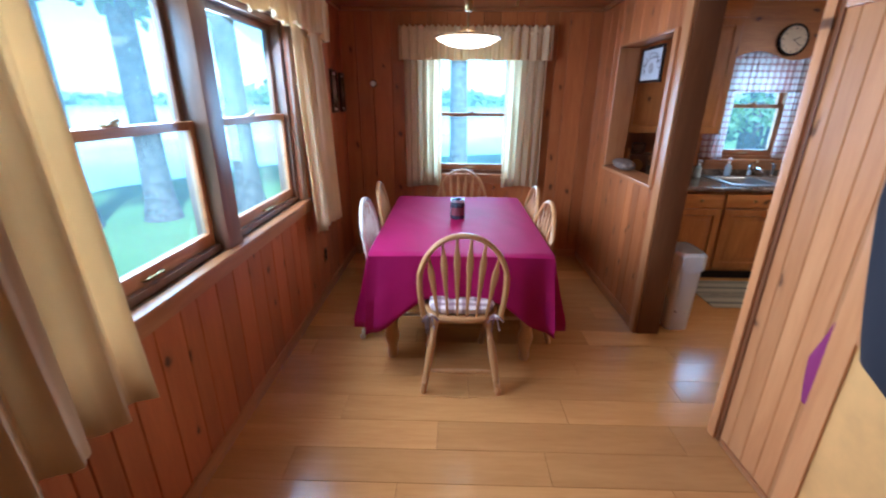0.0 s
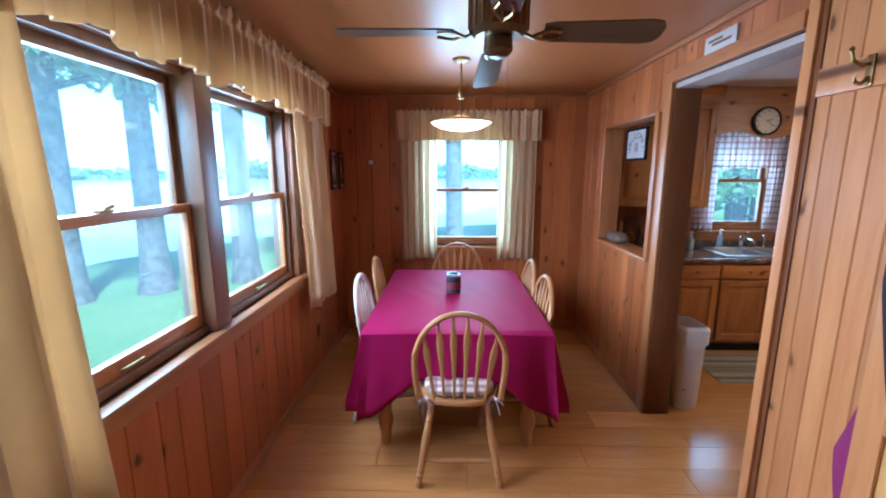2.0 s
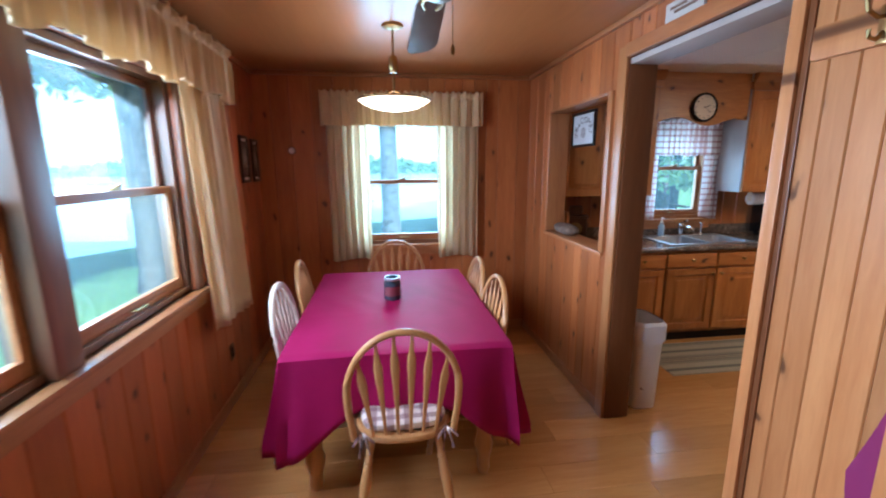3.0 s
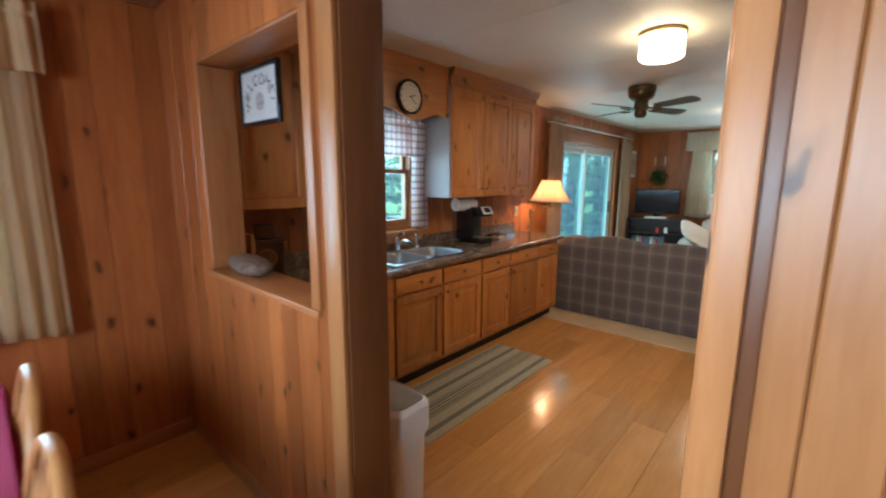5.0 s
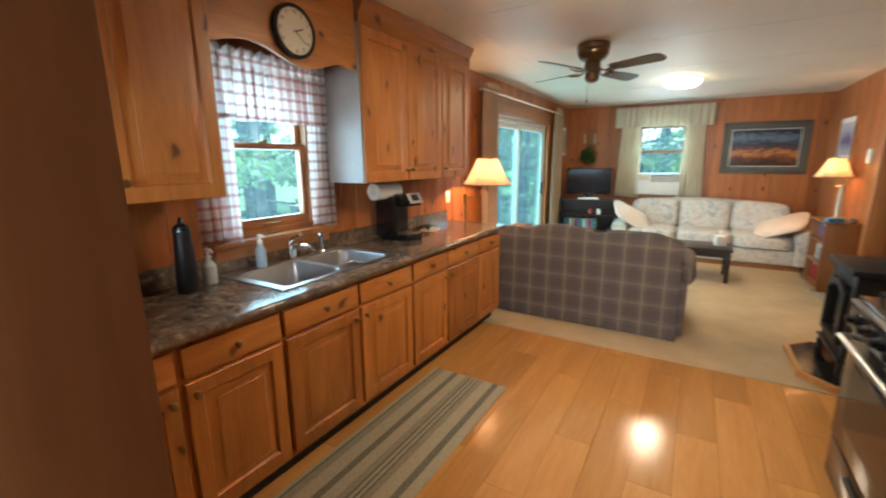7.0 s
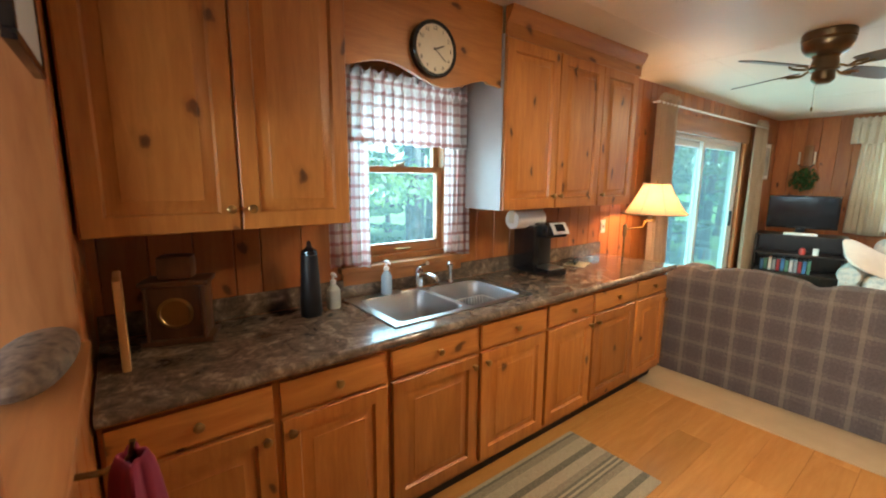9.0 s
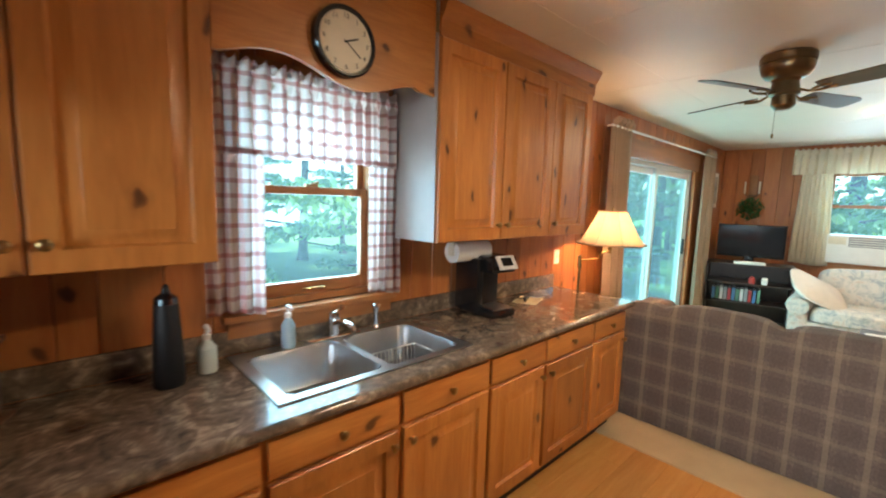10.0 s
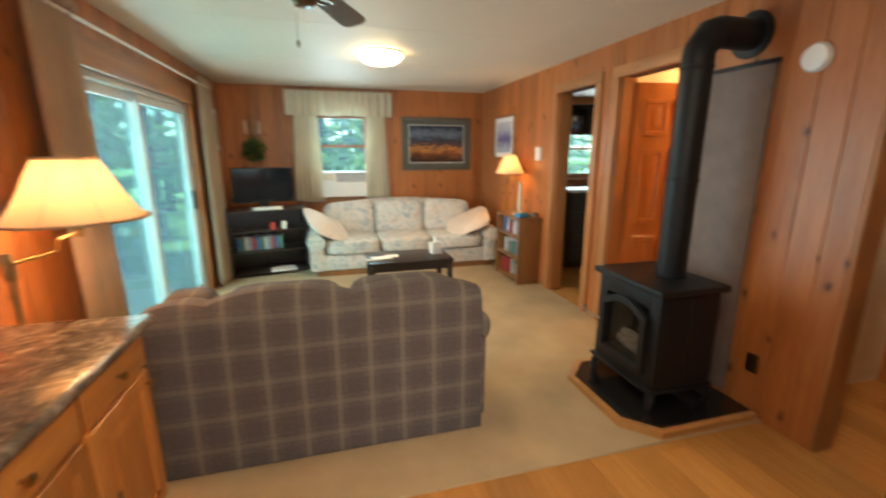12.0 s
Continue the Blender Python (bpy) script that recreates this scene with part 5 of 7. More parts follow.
tube(bm, [(0, 0, 0.118), (0.0, -0.03, 0.14), (0.0, -0.085, 0.158)], [0.012, 0.010, 0.012], 10)
part("lever", bm, M_CHROME, fc)
sp = thing("side_sprayer", (3.36, 4.485, 0.918), "chrome side sprayer beside the faucet", "sprayer")
bm = B()
lathe(bm, [(0, 0), (0.022, 0), (0.018, 0.012), (0.012, 0.02), (0.011, 0.075), (0.016, 0.09), (0.018, 0.115), (0.010, 0.125), (0, 0.126)], 18)
tube(bm, [(0, 0, 0.11), (0, -0.03, 0.117)], [0.012, 0.009], 8)
part("sprayer_body", bm, M_CHROME, sp)


def soap(at, label, tint, h=0.13, r=0.028):
    s = thing("soap_bottle", at, label, "bottle")
    bm = B()
    lathe(bm, [(0, 0), (r, 0), (r + 0.002, 0.006), (r + 0.001, h * 0.75), (r * 0.55, h * 0.92), (0.011, h), (0, h)], 20)
    part("bottle", bm, plain("soap_liquid", tint, 0.08, spread=0.05, bump=0), s)
    bm = B()
    lathe(bm, [(0, h), (0.014, h), (0.014, h + 0.018), (0.006, h + 0.02), (0.006, h + 0.042), (0, h + 0.042)], 16)
    tube(bm, [(0.0, 0.006, h + 0.046), (0, -0.02, h + 0.048), (0, -0.042, h + 0.040)], [0.010, 0.008, 0.005], 8)
    part("pump", bm, M_WHITE, s)


soap((2.92, 4.485, 0.918), "clear blue pump soap bottle on the sink rim", (0.35, 0.50, 0.62))
soap((2.60, 4.44, 0.911), "clear pump bottle with white top beside the sink", (0.50, 0.56, 0.52), 0.12, 0.032)

tm = thing("thermos", (2.475, 4.40, 0.911), "black tapered bottle with a pointed lid", "bottle")
bm = B()
lathe(bm, [(0, 0), (0.046, 0), (0.049, 0.01), (0.040, 0.20), (0.036, 0.28), (0, 0.281)], 24)
part("flask", bm, M_BLACKMATT, tm)
bm = B()
lathe(bm, [(0, 0.281), (0.037, 0.281), (0.034, 0.30), (0.014, 0.315), (0.008, 0.34), (0, 0.345)], 20)
part("lid", bm, M_BLACK, tm)

# coffee maker
cm = thing("coffee_maker", (4.04, 4.37, 0.911), "black single-serve coffee maker with a silver top panel", "coffee maker", rz=-8)
part("base", bx(-0.075, 0.10, -0.16, 0.13, 0, 0.045, bevel=0.012), M_BLACK, cm)
part("column", bx(-0.075, 0.10, -0.01, 0.13, 0.046, 0.25, bevel=0.012), M_BLACKMATT, cm)
part("head", bx(-0.08, 0.105, -0.15, 0.13, 0.252, 0.345, bevel=0.022), M_BLACK, cm)
part("water_tank", bx(-0.125, -0.077, -0.08, 0.12, 0.02, 0.33, bevel=0.012), M_BLACK, cm)
bm = bx(-0.055, 0.08, -0.003, 0.003, -0.042, 0.042, bevel=0.002)
pn = part("control_panel", bm, plain("silver_plastic", (0.5, 0.5, 0.5), 0.35), cm, "silver panel")
pn.matrix_local = pose(0, -0.165, 0.315, -35, 0, 0)
part("screen", bx(-0.025, 0.05, -0.005, -0.0032, -0.022, 0.028), M_BLACK, pn, "dark screen", smooth=False)
part("drip_tray", bx(-0.055, 0.08, -0.155, -0.02, 0.046, 0.054, bevel=0.002), M_STEEL, cm)

# sunglasses on papers
pp = solo("paper_sheet", bx(-0.10, 0.10, -0.075, 0.075, 0, 0.003), plain("yellowed_paper", (0.70, 0.62, 0.42), 0.8, spread=0.05), "loose yellowed paper on the counter", "paper", at=(4.50, 4.38, 0.9105), rz=20, smooth=False)
sgx = thing("sunglasses", (4.47, 4.37, 0.914), "black folded sunglasses lying on the papers", "sunglasses", rz=25)
for sx in (-1, 1):
    bm = B()
    pillow(bm, (sx * 0.038, 0, 0.024), (0.070, 0.022, 0.048), 0.7, seg=16)
    part("lens", bm, M_BLACK, sgx)
    bm = B()
    tube(bm, [(sx * 0.072, 0, 0.032), (sx * 0.072, 0.06, 0.026), (sx * 0.04, 0.12, 0.010)], [0.007, 0.005, 0.004], 6)
    part("temple", bm, M_BLACK, sgx)

# mantel clock box and a leaning board at the partition end
M_CARVED = wood("carved_walnut", (0.13, 0.055, 0.025), (0.06, 0.025, 0.012), KNOT, knots=False, vary=0.05, grain=2.0)
mc = thing("mantel_clock", (1.97, 4.42, 0.911), "carved brown wooden mantel clock with a brass dial", "clock", rz=-20)
part("case", bx(-0.10, 0.10, -0.06, 0.06, 0.02, 0.22, bevel=0.006), M_CARVED, mc)
part("plinth", bx(-0.12, 0.12, -0.075, 0.075, 0.0, 0.019, bevel=0.005), M_CARVED, mc)
part("cornice", bx(-0.115, 0.115, -0.07, 0.07, 0.221, 0.24, bevel=0.006), M_CARVED, mc)
part("crest", bx(-0.06, 0.06, -0.045, 0.045, 0.241, 0.33, bevel=0.02), M_CARVED, mc)
bm = B()
lathe(bm, [(0.0, 0.0), (0.055, 0.0), (0.060, 0.006), (0.050, 0.010), (0.046, 0.006), (0, 0.006)], 28, centre=(0, -0.061, 0.12), m=pose(0, 0, 0, 90, 0, 0))
part("dial", bm, M_BRASS, mc, "round brass dial")
for sx in (-1, 1):
    bm = B()
    rod(bm, (sx * 0.092, -0.068, 0.02), (sx * 0.092, -0.068, 0.22), [(0.009, 0), (0.006, 0.1), (0.010, 0.3), (0.006, 0.5), (0.010, 0.7), (0.006, 0.9), (0.009, 1)], seg=10)
    part("pillar", bm, M_CARVED, mc)
cb = solo("cutting_board", bx(-0.012, 0.012, -0.10, 0.10, 0, 0.30, bevel=0.006), M_OAK, "pale wooden board leaning at the counter end", "board", at=(1.79, 4.28, 0.911), rz=0)

# paper towel
pt = thing("paper_towel_roll", (3.93, 4.40, 1.278), "white paper towel roll on a holder under the cabinet", "paper towel")
bm = B()
lathe(bm, [(0.02, -0.135), (0.058, -0.135), (0.058, 0.135), (0.02, 0.135), (0.02, -0.135)], 32, m=pose(0, 0, 0, 0, 90, 0))
part("roll", bm, M_PAPER, pt)
for s in (-1, 1):
    bm = B()
    box(bm, s * 0.140 - 0.004, s * 0.140 + 0.004, -0.022, 0.022, -0.02, 0.08, bevel=0.003)
    rod(bm, (s * 0.137, 0, 0), (s * 0.125, 0, 0), r=0.018)
    part("holder", bm, M_CREAM, pt)


# wall cabinets
def wall_cabinet(x0, doors, z0, z1, label, knobs, crown=True, white_side=False):
    W = doors[-1] - x0
    D = NORTH - 0.015 - 4.22
    cab = thing("wall_cabinet", (x0, 4.22, z0), label, "cabinet", "wall cabinets")
    H = z1 - z0
    part("body", bx(0, W, 0, D, 0, H), M_CAB, cab, smooth=False)
    if white_side:
        part("side_panel", bx(-0.006, -0.001, -0.002, D, 0.0, H), plain("pale_laminate", (0.32, 0.29, 0.27), 0.45, spread=0.05), cab, "pale laminate side panel", smooth=False)
    a = 0
    for k, b in enumerate(doors):
        b -= x0
        bm = B()
        door_front(bm, a + 0.004, b - 0.004, 0.0, H - 0.015, -0.0005, frame=0.06)
        d = part("door", bm, M_CAB, cab)
        kx = {"l": a + 0.035, "r": b - 0.035}[knobs[k]]
        knob(d, kx, -0.0205, 0.075)
        a = b
    if crown:
        bm = B()
        top = CEIL - 0.002 - z0 - (H - 0.012)
        prof = [(0.0, 0.0), (-0.012, 0.0), (-0.014, top - 0.075), (-0.030, top - 0.058), (-0.048, top - 0.025), (-0.054, top - 0.012), (-0.054, top), (0.0, top)]
        lo = [bm.verts.new((-0.0, y, H - 0.012 + z)) for y, z in prof]
        hi = [bm.verts.new((W + 0.03, y, H - 0.012 + z)) for y, z in prof]
        for i in range(len(prof)):
            j = (i + 1) % len(prof)
            bm.faces.new((lo[i], lo[j], hi[j], hi[i]))
        bm.faces.new(lo)
        bm.faces.new(list(reversed(hi)))
        part("crown", bm, M_CAB_X, cab)
    return cab


wall_cabinet(1.714, (2.165, 2.590), 1.345, 2.30, "knotty alder wall cabinet with two raised-panel doors", "rl")
wall_cabinet(3.50, (3.96, 4.42, 4.86), 1.36, 2.285, "knotty alder wall cabinet with three raised-panel doors", "rll", white_side=True)

# scalloped valance board
bm = B()
N = 40
x0, x1 = 2.596, 3.493
low, top = [], []
for i in range(N + 1):
    u = i / N
    z = 2.00 + 0.035 * math.cos(2 * math.pi * (u - 0.22) * 1.45) * (1 if 0.0 < u < 0.9 else 0.6)
    low.append((x0 + (x1 - x0) * u, z))
for y in (4.235, 4.255):
    r0 = [bm.verts.new((x, y, z)) for x, z in low]
    r1 = [bm.verts.new((x, y, CEIL - 0.002)) for x, z in low]
    for i in range(N):
        bm.faces.new((r0[i], r0[i + 1], r1[i + 1], r1[i]))
    if y == 4.235:
        f0, f1 = r0, r1
for i in range(N):
    bm.faces.new((f0[i], f0[i + 1], r0[i + 1], r0[i]))
    bm.faces.new((f1[i], f1[i + 1], r1[i + 1], r1[i]))
solo("valance_board", bm, M_CAB_X, "scalloped wooden valance board between the wall cabinets", "valance board")


# round wall clock
def round_clock(at, r, label):
    c = thing("wall_clock", at, label, "clock")
    bm = B()
    lathe(bm, [(0, 0), (r, 0), (r, 0.028), (r - 0.006, 0.034), (r - 0.016, 0.034), (r - 0.018, 0.024), (0, 0.024)], 48, m=pose(0, 0, 0, 90, 0, 0))
    part("case", bm, M_BLACK, c, "black rim")
    bm = B()
    lathe(bm, [(0, 0.0245), (r - 0.0185, 0.0245), (r - 0.0185, 0.0255), (0, 0.0255)], 40, m=pose(0, 0, 0, 90, 0, 0))
    part("dial", bm, M_CREAM, c)
    for k in range(12):
        txt = bpy.data.curves.new("numeral", "FONT")
        txt.body = str(k or 12)
        txt.size, txt.align_x, txt.align_y, txt.extrude = r * 0.20, "CENTER", "CENTER", 0.0003
        ob = new("numeral", txt)
        txt.materials.append(M_BLACKMATT)
        ob.parent = c
        a = radians(90 - 30 * k)
        ob.matrix_local = pose((r - 0.036) * math.cos(a), -0.0262, (r - 0.036) * math.sin(a), 90, 0, 0)
    for nm, ang, ln, w in (("hour_pointer", 68, 0.42, 0.006), ("minute_pointer", 128, 0.60, 0.004)):
        bm = bx(-w / 2, w / 2, -0.0285, -0.0275, -0.01, r * ln)
        p = part(nm, bm, M_BLACKMATT, c, smooth=False)
        p.matrix_local = pose(0, 0, 0, 0, ang, 0)
    return c


round_clock((3.035, 4.234, 2.12), 0.125, "round wall clock with a cream dial and dark case")

# welcome sign hung in the pass-through
qc = thing("welcome_sign", (1.712, 3.80, 1.757), "framed white welcome sign hanging from two hooks in the pass-through", "sign", rz=-90)
bm = B()
for a, b, c, d in ((-0.187, 0.187, 0, 0.02), (-0.187, 0.187, 0.240, 0.26), (-0.187, -0.169, 0.0201, 0.2399), (0.169, 0.187, 0.0201, 0.2399)):
    box(bm, a, b, -0.022, 0, c, d, bevel=0.003)
part("frame", bm, M_BLACK, qc)
part("print", bx(-0.172, 0.172, -0.012, -0.004, 0.017, 0.243), plain("pale_blue_print", (0.52, 0.57, 0.60), 0.5, spread=0.06), qc, smooth=False)
M_INK = plain("dark_ink", (0.05, 0.045, 0.045), 0.6)
for k, ch in enumerate("WELCOME!"):
    txt = bpy.data.curves.new("letter", "FONT")
    txt.body = ch
    txt.size, txt.align_x, txt.align_y, txt.extrude = 0.068, "CENTER", "CENTER", 0.0003
    txt.materials.append(M_INK)
    ob = new("letter", txt)
    ob.parent = qc
    turn = 100 - 200 * k / 7
    a = radians(90 + turn)
    ob.matrix_local = pose(0.118 * math.cos(a), -0.0128, 0.118 + 0.078 * math.sin(a), 90, -turn, 0)
bm = B()
lathe(bm, [(0, 0), (0.040, 0), (0.038, 0.0008), (0, 0.0008)], 24, centre=(0, -0.0122, 0.105), m=pose(0, 0, 0, 90, 0, 0))
part("motif", bm, plain("grey_motif", (0.30, 0.30, 0.31), 0.6, spread=0.5, scale=60), qc, "faded grey round motif")
for x in (-0.10, 0.10):
    bm = B()
    tube(bm, [(x, -0.010, 0.258), (x, -0.012, 0.272), (x + 0.008, -0.012, 0.280), (x, -0.012, 0.288)], 0.0022, 6)
    part("hook", bm, M_BRASS, qc)

# knick-knack on the ledge
M_GNOME = plain("grey_speckled_fabric", (0.16, 0.115, 0.085), 0.9, spread=0.5, scale=40)
bm = B()
pillow(bm, (0, 0, 0.040), (0.15, 0.40, 0.084), 0.85, seg=20)
solo("bean_bag", bm, M_GNOME, "small speckled grey fabric bag on the pass-through ledge", "bag", at=(1.63, 3.865, 1.072), rz=-6)

# gingham curtains over the sink
M_GINGHAM = cloth("red_gingham", (0.85, 0.80, 0.76), see_through=0.80, open_weave=0.20)
n = Net(M_GINGHAM)
v = n.coords()
s1 = stripes(n, v, 0, 17.5, 0.0, 0.30)
s2 = stripes(n, v, 2, 17.5, 0.0, 0.30)
c = n.mix(n.math("MULTIPLY", s1, 0.42), (0.88, 0.85, 0.82), (0.46, 0.10, 0.08))
c = n.mix(n.math("MULTIPLY", s2, 0.55), c, (0.46, 0.10, 0.08))
n.color(c)
for nd in n.t.nodes:
    if nd.bl_idname == "ShaderNodeBsdfTranslucent":
        n.link(c, nd.inputs["Color"])
ruffle("curtain_valance", "s", 4.50, 2.67, 3.52, 1.705, 2.06, M_GINGHAM, "red and white checked valance over the sink window", 15, 21, wave=0.004, ends=0.04)
drape("curtain", "s", 4.51, 2.62, 2.84, 1.085, 1.735, M_GINGHAM, "red and white checked cafe curtain", 4, 0.014, 22)
drape("curtain", "s", 4.51, 3.335, 3.52, 1.085, 1.735, M_GINGHAM, "red and white checked cafe curtain", 4, 0.014, 23)
curtain_rod("s", 4.525, 2.61, 3.53, 1.73, NORTH - 0.013, M_WHITE, 0.005)
curtain_rod("s", 4.52, 2.64, 3.55, 2.03, NORTH - 0.013, M_WHITE, 0.006)

# light switch
lsw = thing("light_switch", (5.12, NORTH - 0.0135, 1.14), "white light switch plate lit by the lamp", "switch")
part("plate", bx(-0.035, 0.035, -0.007, 0, -0.057, 0.057, bevel=0.003), M_WHITE, lsw)
part("toggle", bx(-0.006, 0.006, -0.016, -0.0072, -0.012, 0.012, bevel=0.002), M_WHITE, lsw)

# bin
bn = thing("trash_bin", (1.870, 3.135, 0), "white plastic trash bin with a liner hanging over its rim", "bin")
bm = B()
ls = []
for s, z in ((0.0, 0.004), (0.84, 0.004), (0.86, 0.0), (0.88, 0.02), (1.0, 0.58), (1.07, 0.585), (1.07, 0.60), (0.98, 0.60), (0.96, 0.57), (0.85, 0.03), (0, 0.03)):
    ring = []
    for i in range(32):
        a = 2 * math.pi * i / 32
        x = 0.100 * math.copysign(abs(math.cos(a)) ** 0.45, math.cos(a))
        y = 0.140 * math.copysign(abs(math.sin(a)) ** 0.45, math.sin(a))
        ring.append(bm.verts.new((x * s, y * s, z)) if s else None)
    if not s:
        c = bm.verts.new((0, 0, z))
        ring = [c] * 32
    ls.append(ring)
for a, b in zip(ls, ls[1:]):
    for i in range(32):
        q = list(dict.fromkeys([a[i], a[(i + 1) % 32], b[(i + 1) % 32], b[i]]))
        if len(q) > 2:
            bm.faces.new(q)
part("bucket", bm, M_WHITE, bn)
bm = B()


def liner(u, v):
    a = 2 * math.pi * u
    x = math.copysign(abs(math.cos(a)) ** 0.45, math.cos(a))
    y = math.copysign(abs(math.sin(a)) ** 0.45, math.sin(a))
    s = 1.10 + 0.02 * math.sin(9 * a)
    z = 0.49 + 0.125 * v + (0.02 * math.sin(5 * a) if v == 0 else 0)
    k = s if v < 0.95 else 0.95
    return (0.100 * x * k, 0.140 * y * k, z)


sheet(bm, 64, 6, liner)
part("liner", bm, plain("thin_white_film", (0.75, 0.75, 0.73), 0.3, spread=0.05), bn, "white liner folded over the rim")
part("sticker", bx(-0.050, 0.03, -0.1365, -0.134, 0.14, 0.29), plain("brown_sticker", (0.17, 0.09, 0.06), 0.5), bn, "dark printed sticker", smooth=False).matrix_local = pose(0, 0.004, 0, -2.4, 0, 0)

# towel and its bar
tb = thing("towel_bar", (PART_E + 0.013, 3.42, 0.76), "white swing-out towel bar on the kitchen side of the partition", "towel bar")
bm = B()
rod(bm, (0.0, 0, 0), (0.17, -0.03, 0), r=0.010)
part("bar", bm, M_WHITE, tb)
part("bracket", bx(0, 0.012, -0.02, 0.02, -0.045, 0.045, bevel=0.004), M_WHITE, tb)
hk3 = thing("towel_hook", (PART_E + 0.013, 3.47, 1.02), "small brass hook on the partition", "hook")
bm = B()
tube(bm, [(0, 0, 0), (0.05, 0, -0.01), (0.09, 0, 0.01), (0.095, 0, 0.035)], 0.006, 8)
part("hook_arm", bm, M_BRASS, hk3)
part("plate", bx(0, 0.005, -0.014, 0.014, -0.03, 0.03, bevel=0.002), M_BRASS, hk3)
bm = B()


def towel(u, v):
    a = 2 * math.pi * u
    k = 0.35 + 0.65 * (1 - v) ** 0.5
    fold = 1 + 0.22 * math.sin(4 * a + 2 * v) + 0.10 * math.sin(7 * a)
    return (PART_E + 0.105 + 0.055 * k * fold * math.cos(a), 3.45 + 0.10 * k * fold * math.sin(a), 0.54 + 0.50 * v + (0.03 * math.sin(2 * a) if v < 0.03 else 0))


sheet(bm, 40, 20, towel)
bmesh.ops.remove_doubles(bm, verts=bm.verts, dist=0.0005)
tw = solo("hand_towel", bm, M_TOWEL, "burgundy towel bunched on a hook beside the counter", "towel")
s = tw.modifiers.new("thickness", "SOLIDIFY")
s.thickness = 0.006

# striped rug
M_RUG = mat("striped_rug", (0.4, 0.36, 0.27), 0.95)
n = Net(M_RUG)
v = n.coords(kind="Generated")
sep = n.add("ShaderNodeSeparateXYZ")
n.link(v, sep.inputs[0])
r = n.add("ShaderNodeValToRGB")
r.color_ramp.interpolation = "CONSTANT"
tan, grey, dark = (0.42, 0.37, 0.26, 1), (0.24, 0.225, 0.165, 1), (0.075, 0.080, 0.066, 1)
stops = [(0.0, tan), (0.10, dark), (0.17, tan), (0.30, grey), (0.36, dark), (0.385, tan), (0.41, dark), (0.435, tan), (0.46, dark), (0.485, grey), (0.55, tan), (0.66, dark), (0.73, tan), (0.86, grey), (0.93, dark), (0.96, tan)]
e = r.color_ramp.elements
while len(e) < len(stops):
    e.new(0.5)
for el, (p, c) in zip(e, stops):
    el.position, el.color = p, c
n.link(sep.outputs[1], r.inputs["Fac"])
ov = n.coords()
n.color(n.mix(0.35, r.outputs["Color"], n.ramp(n.noise(ov, 160, 3), [(0.3, (0.10, 0.09, 0.07)), (0.7, (0.5, 0.46, 0.36))])))
n.bump(n.noise(ov, 500, 2), 0.6, 0.002)
bm = B()
box(bm, 2.36, 3.885, 3.39, 3.94, 0.0, 0.009, bevel=0.003)
solo("kitchen_rug", bm, M_RUG, "flat woven runner with grey and tan stripes", "rug")


# fridge
fr = thing("refrigerator", (1.88, 1.195, 0), "glossy black refrigerator with a top freezer", "refrigerator")
part("cabinet", bx(0, 0.66, 0, 0.72, 0.03, 1.76, bevel=0.008), M_BLACK, fr)
d1 = part("lower_door", bx(0.002, 0.658, 0.724, 0.79, 0.05, 1.158, bevel=0.012), M_BLACK, fr)
d2 = part("freezer_door", bx(0.002, 0.658, 0.724, 0.79, 1.173, 1.76, bevel=0.012), M_BLACK, fr)
part("handle", bx(0.004, 0.018, 0.7905, 0.800, 0.62, 1.16, bevel=0.004), M_BLACKMATT, d1)
part("handle", bx(0.004, 0.018, 0.7905, 0.800, 1.22, 1.50, bevel=0.004), M_BLACKMATT, d2)
part("seam_trim", bx(0.004, 0.656, 0.762, 0.786, 1.1595, 1.1715), M_STEEL, fr, "thin metal strip between the doors", smooth=False)
for x, y in ((0.06, 0.06), (0.60, 0.06), (0.06, 0.66), (0.60, 0.66)):
    bm = B()
    lathe(bm, [(0, 0), (0.02, 0), (0.02, 0.03), (0, 0.03)], 12, centre=(x, y, 0))
    part("foot", bm, M_BLACKMATT, fr)

# range
rg = thing("gas_range", (3.15, 1.085, 0), "black freestanding gas range with front knobs and steel handle", "range")
part("body", bx(0, 0.76, 0, 0.66, 0.04, 0.885, bevel=0.004), M_BLACK, rg)
part("cooktop", bx(0, 0.76, 0, 0.70, 0.886, 0.915, bevel=0.006), M_BLACK, rg)
od = part("oven_door", bx(0.01, 0.75, 0.664, 0.705, 0.26, 0.765, bevel=0.008), M_BLACK, rg)
part("oven_window", bx(0.12, 0.64, 0.7052, 0.708, 0.36, 0.64), plain("smoked_glass", (0.02, 0.02, 0.022), 0.05, bump=0), od, smooth=False)
bm = B()
tube(bm, [(0.03, 0.705, 0.735), (0.04, 0.745, 0.735), (0.72, 0.745, 0.735), (0.73, 0.705, 0.735)], 0.012, 10)
part("handle", bm, M_STEEL, od, "brushed steel oven handle")
dw = part("storage_drawer", bx(0.01, 0.75, 0.664, 0.70, 0.06, 0.245, bevel=0.008), M_BLACK, rg)
part("handle", bx(0.28, 0.48, 0.7005, 0.712, 0.19, 0.21, bevel=0.004), M_BLACKMATT, dw)
cpanel = part("control_panel", bx(0.0, 0.76, 0.664, 0.72, 0.775, 0.884, bevel=0.01), M_BLACK, rg)
part("edge_strip", bx(0.005, 0.755, 0.702, 0.722, 0.886, 0.898, bevel=0.003), M_STEEL, rg, "steel edge strip")
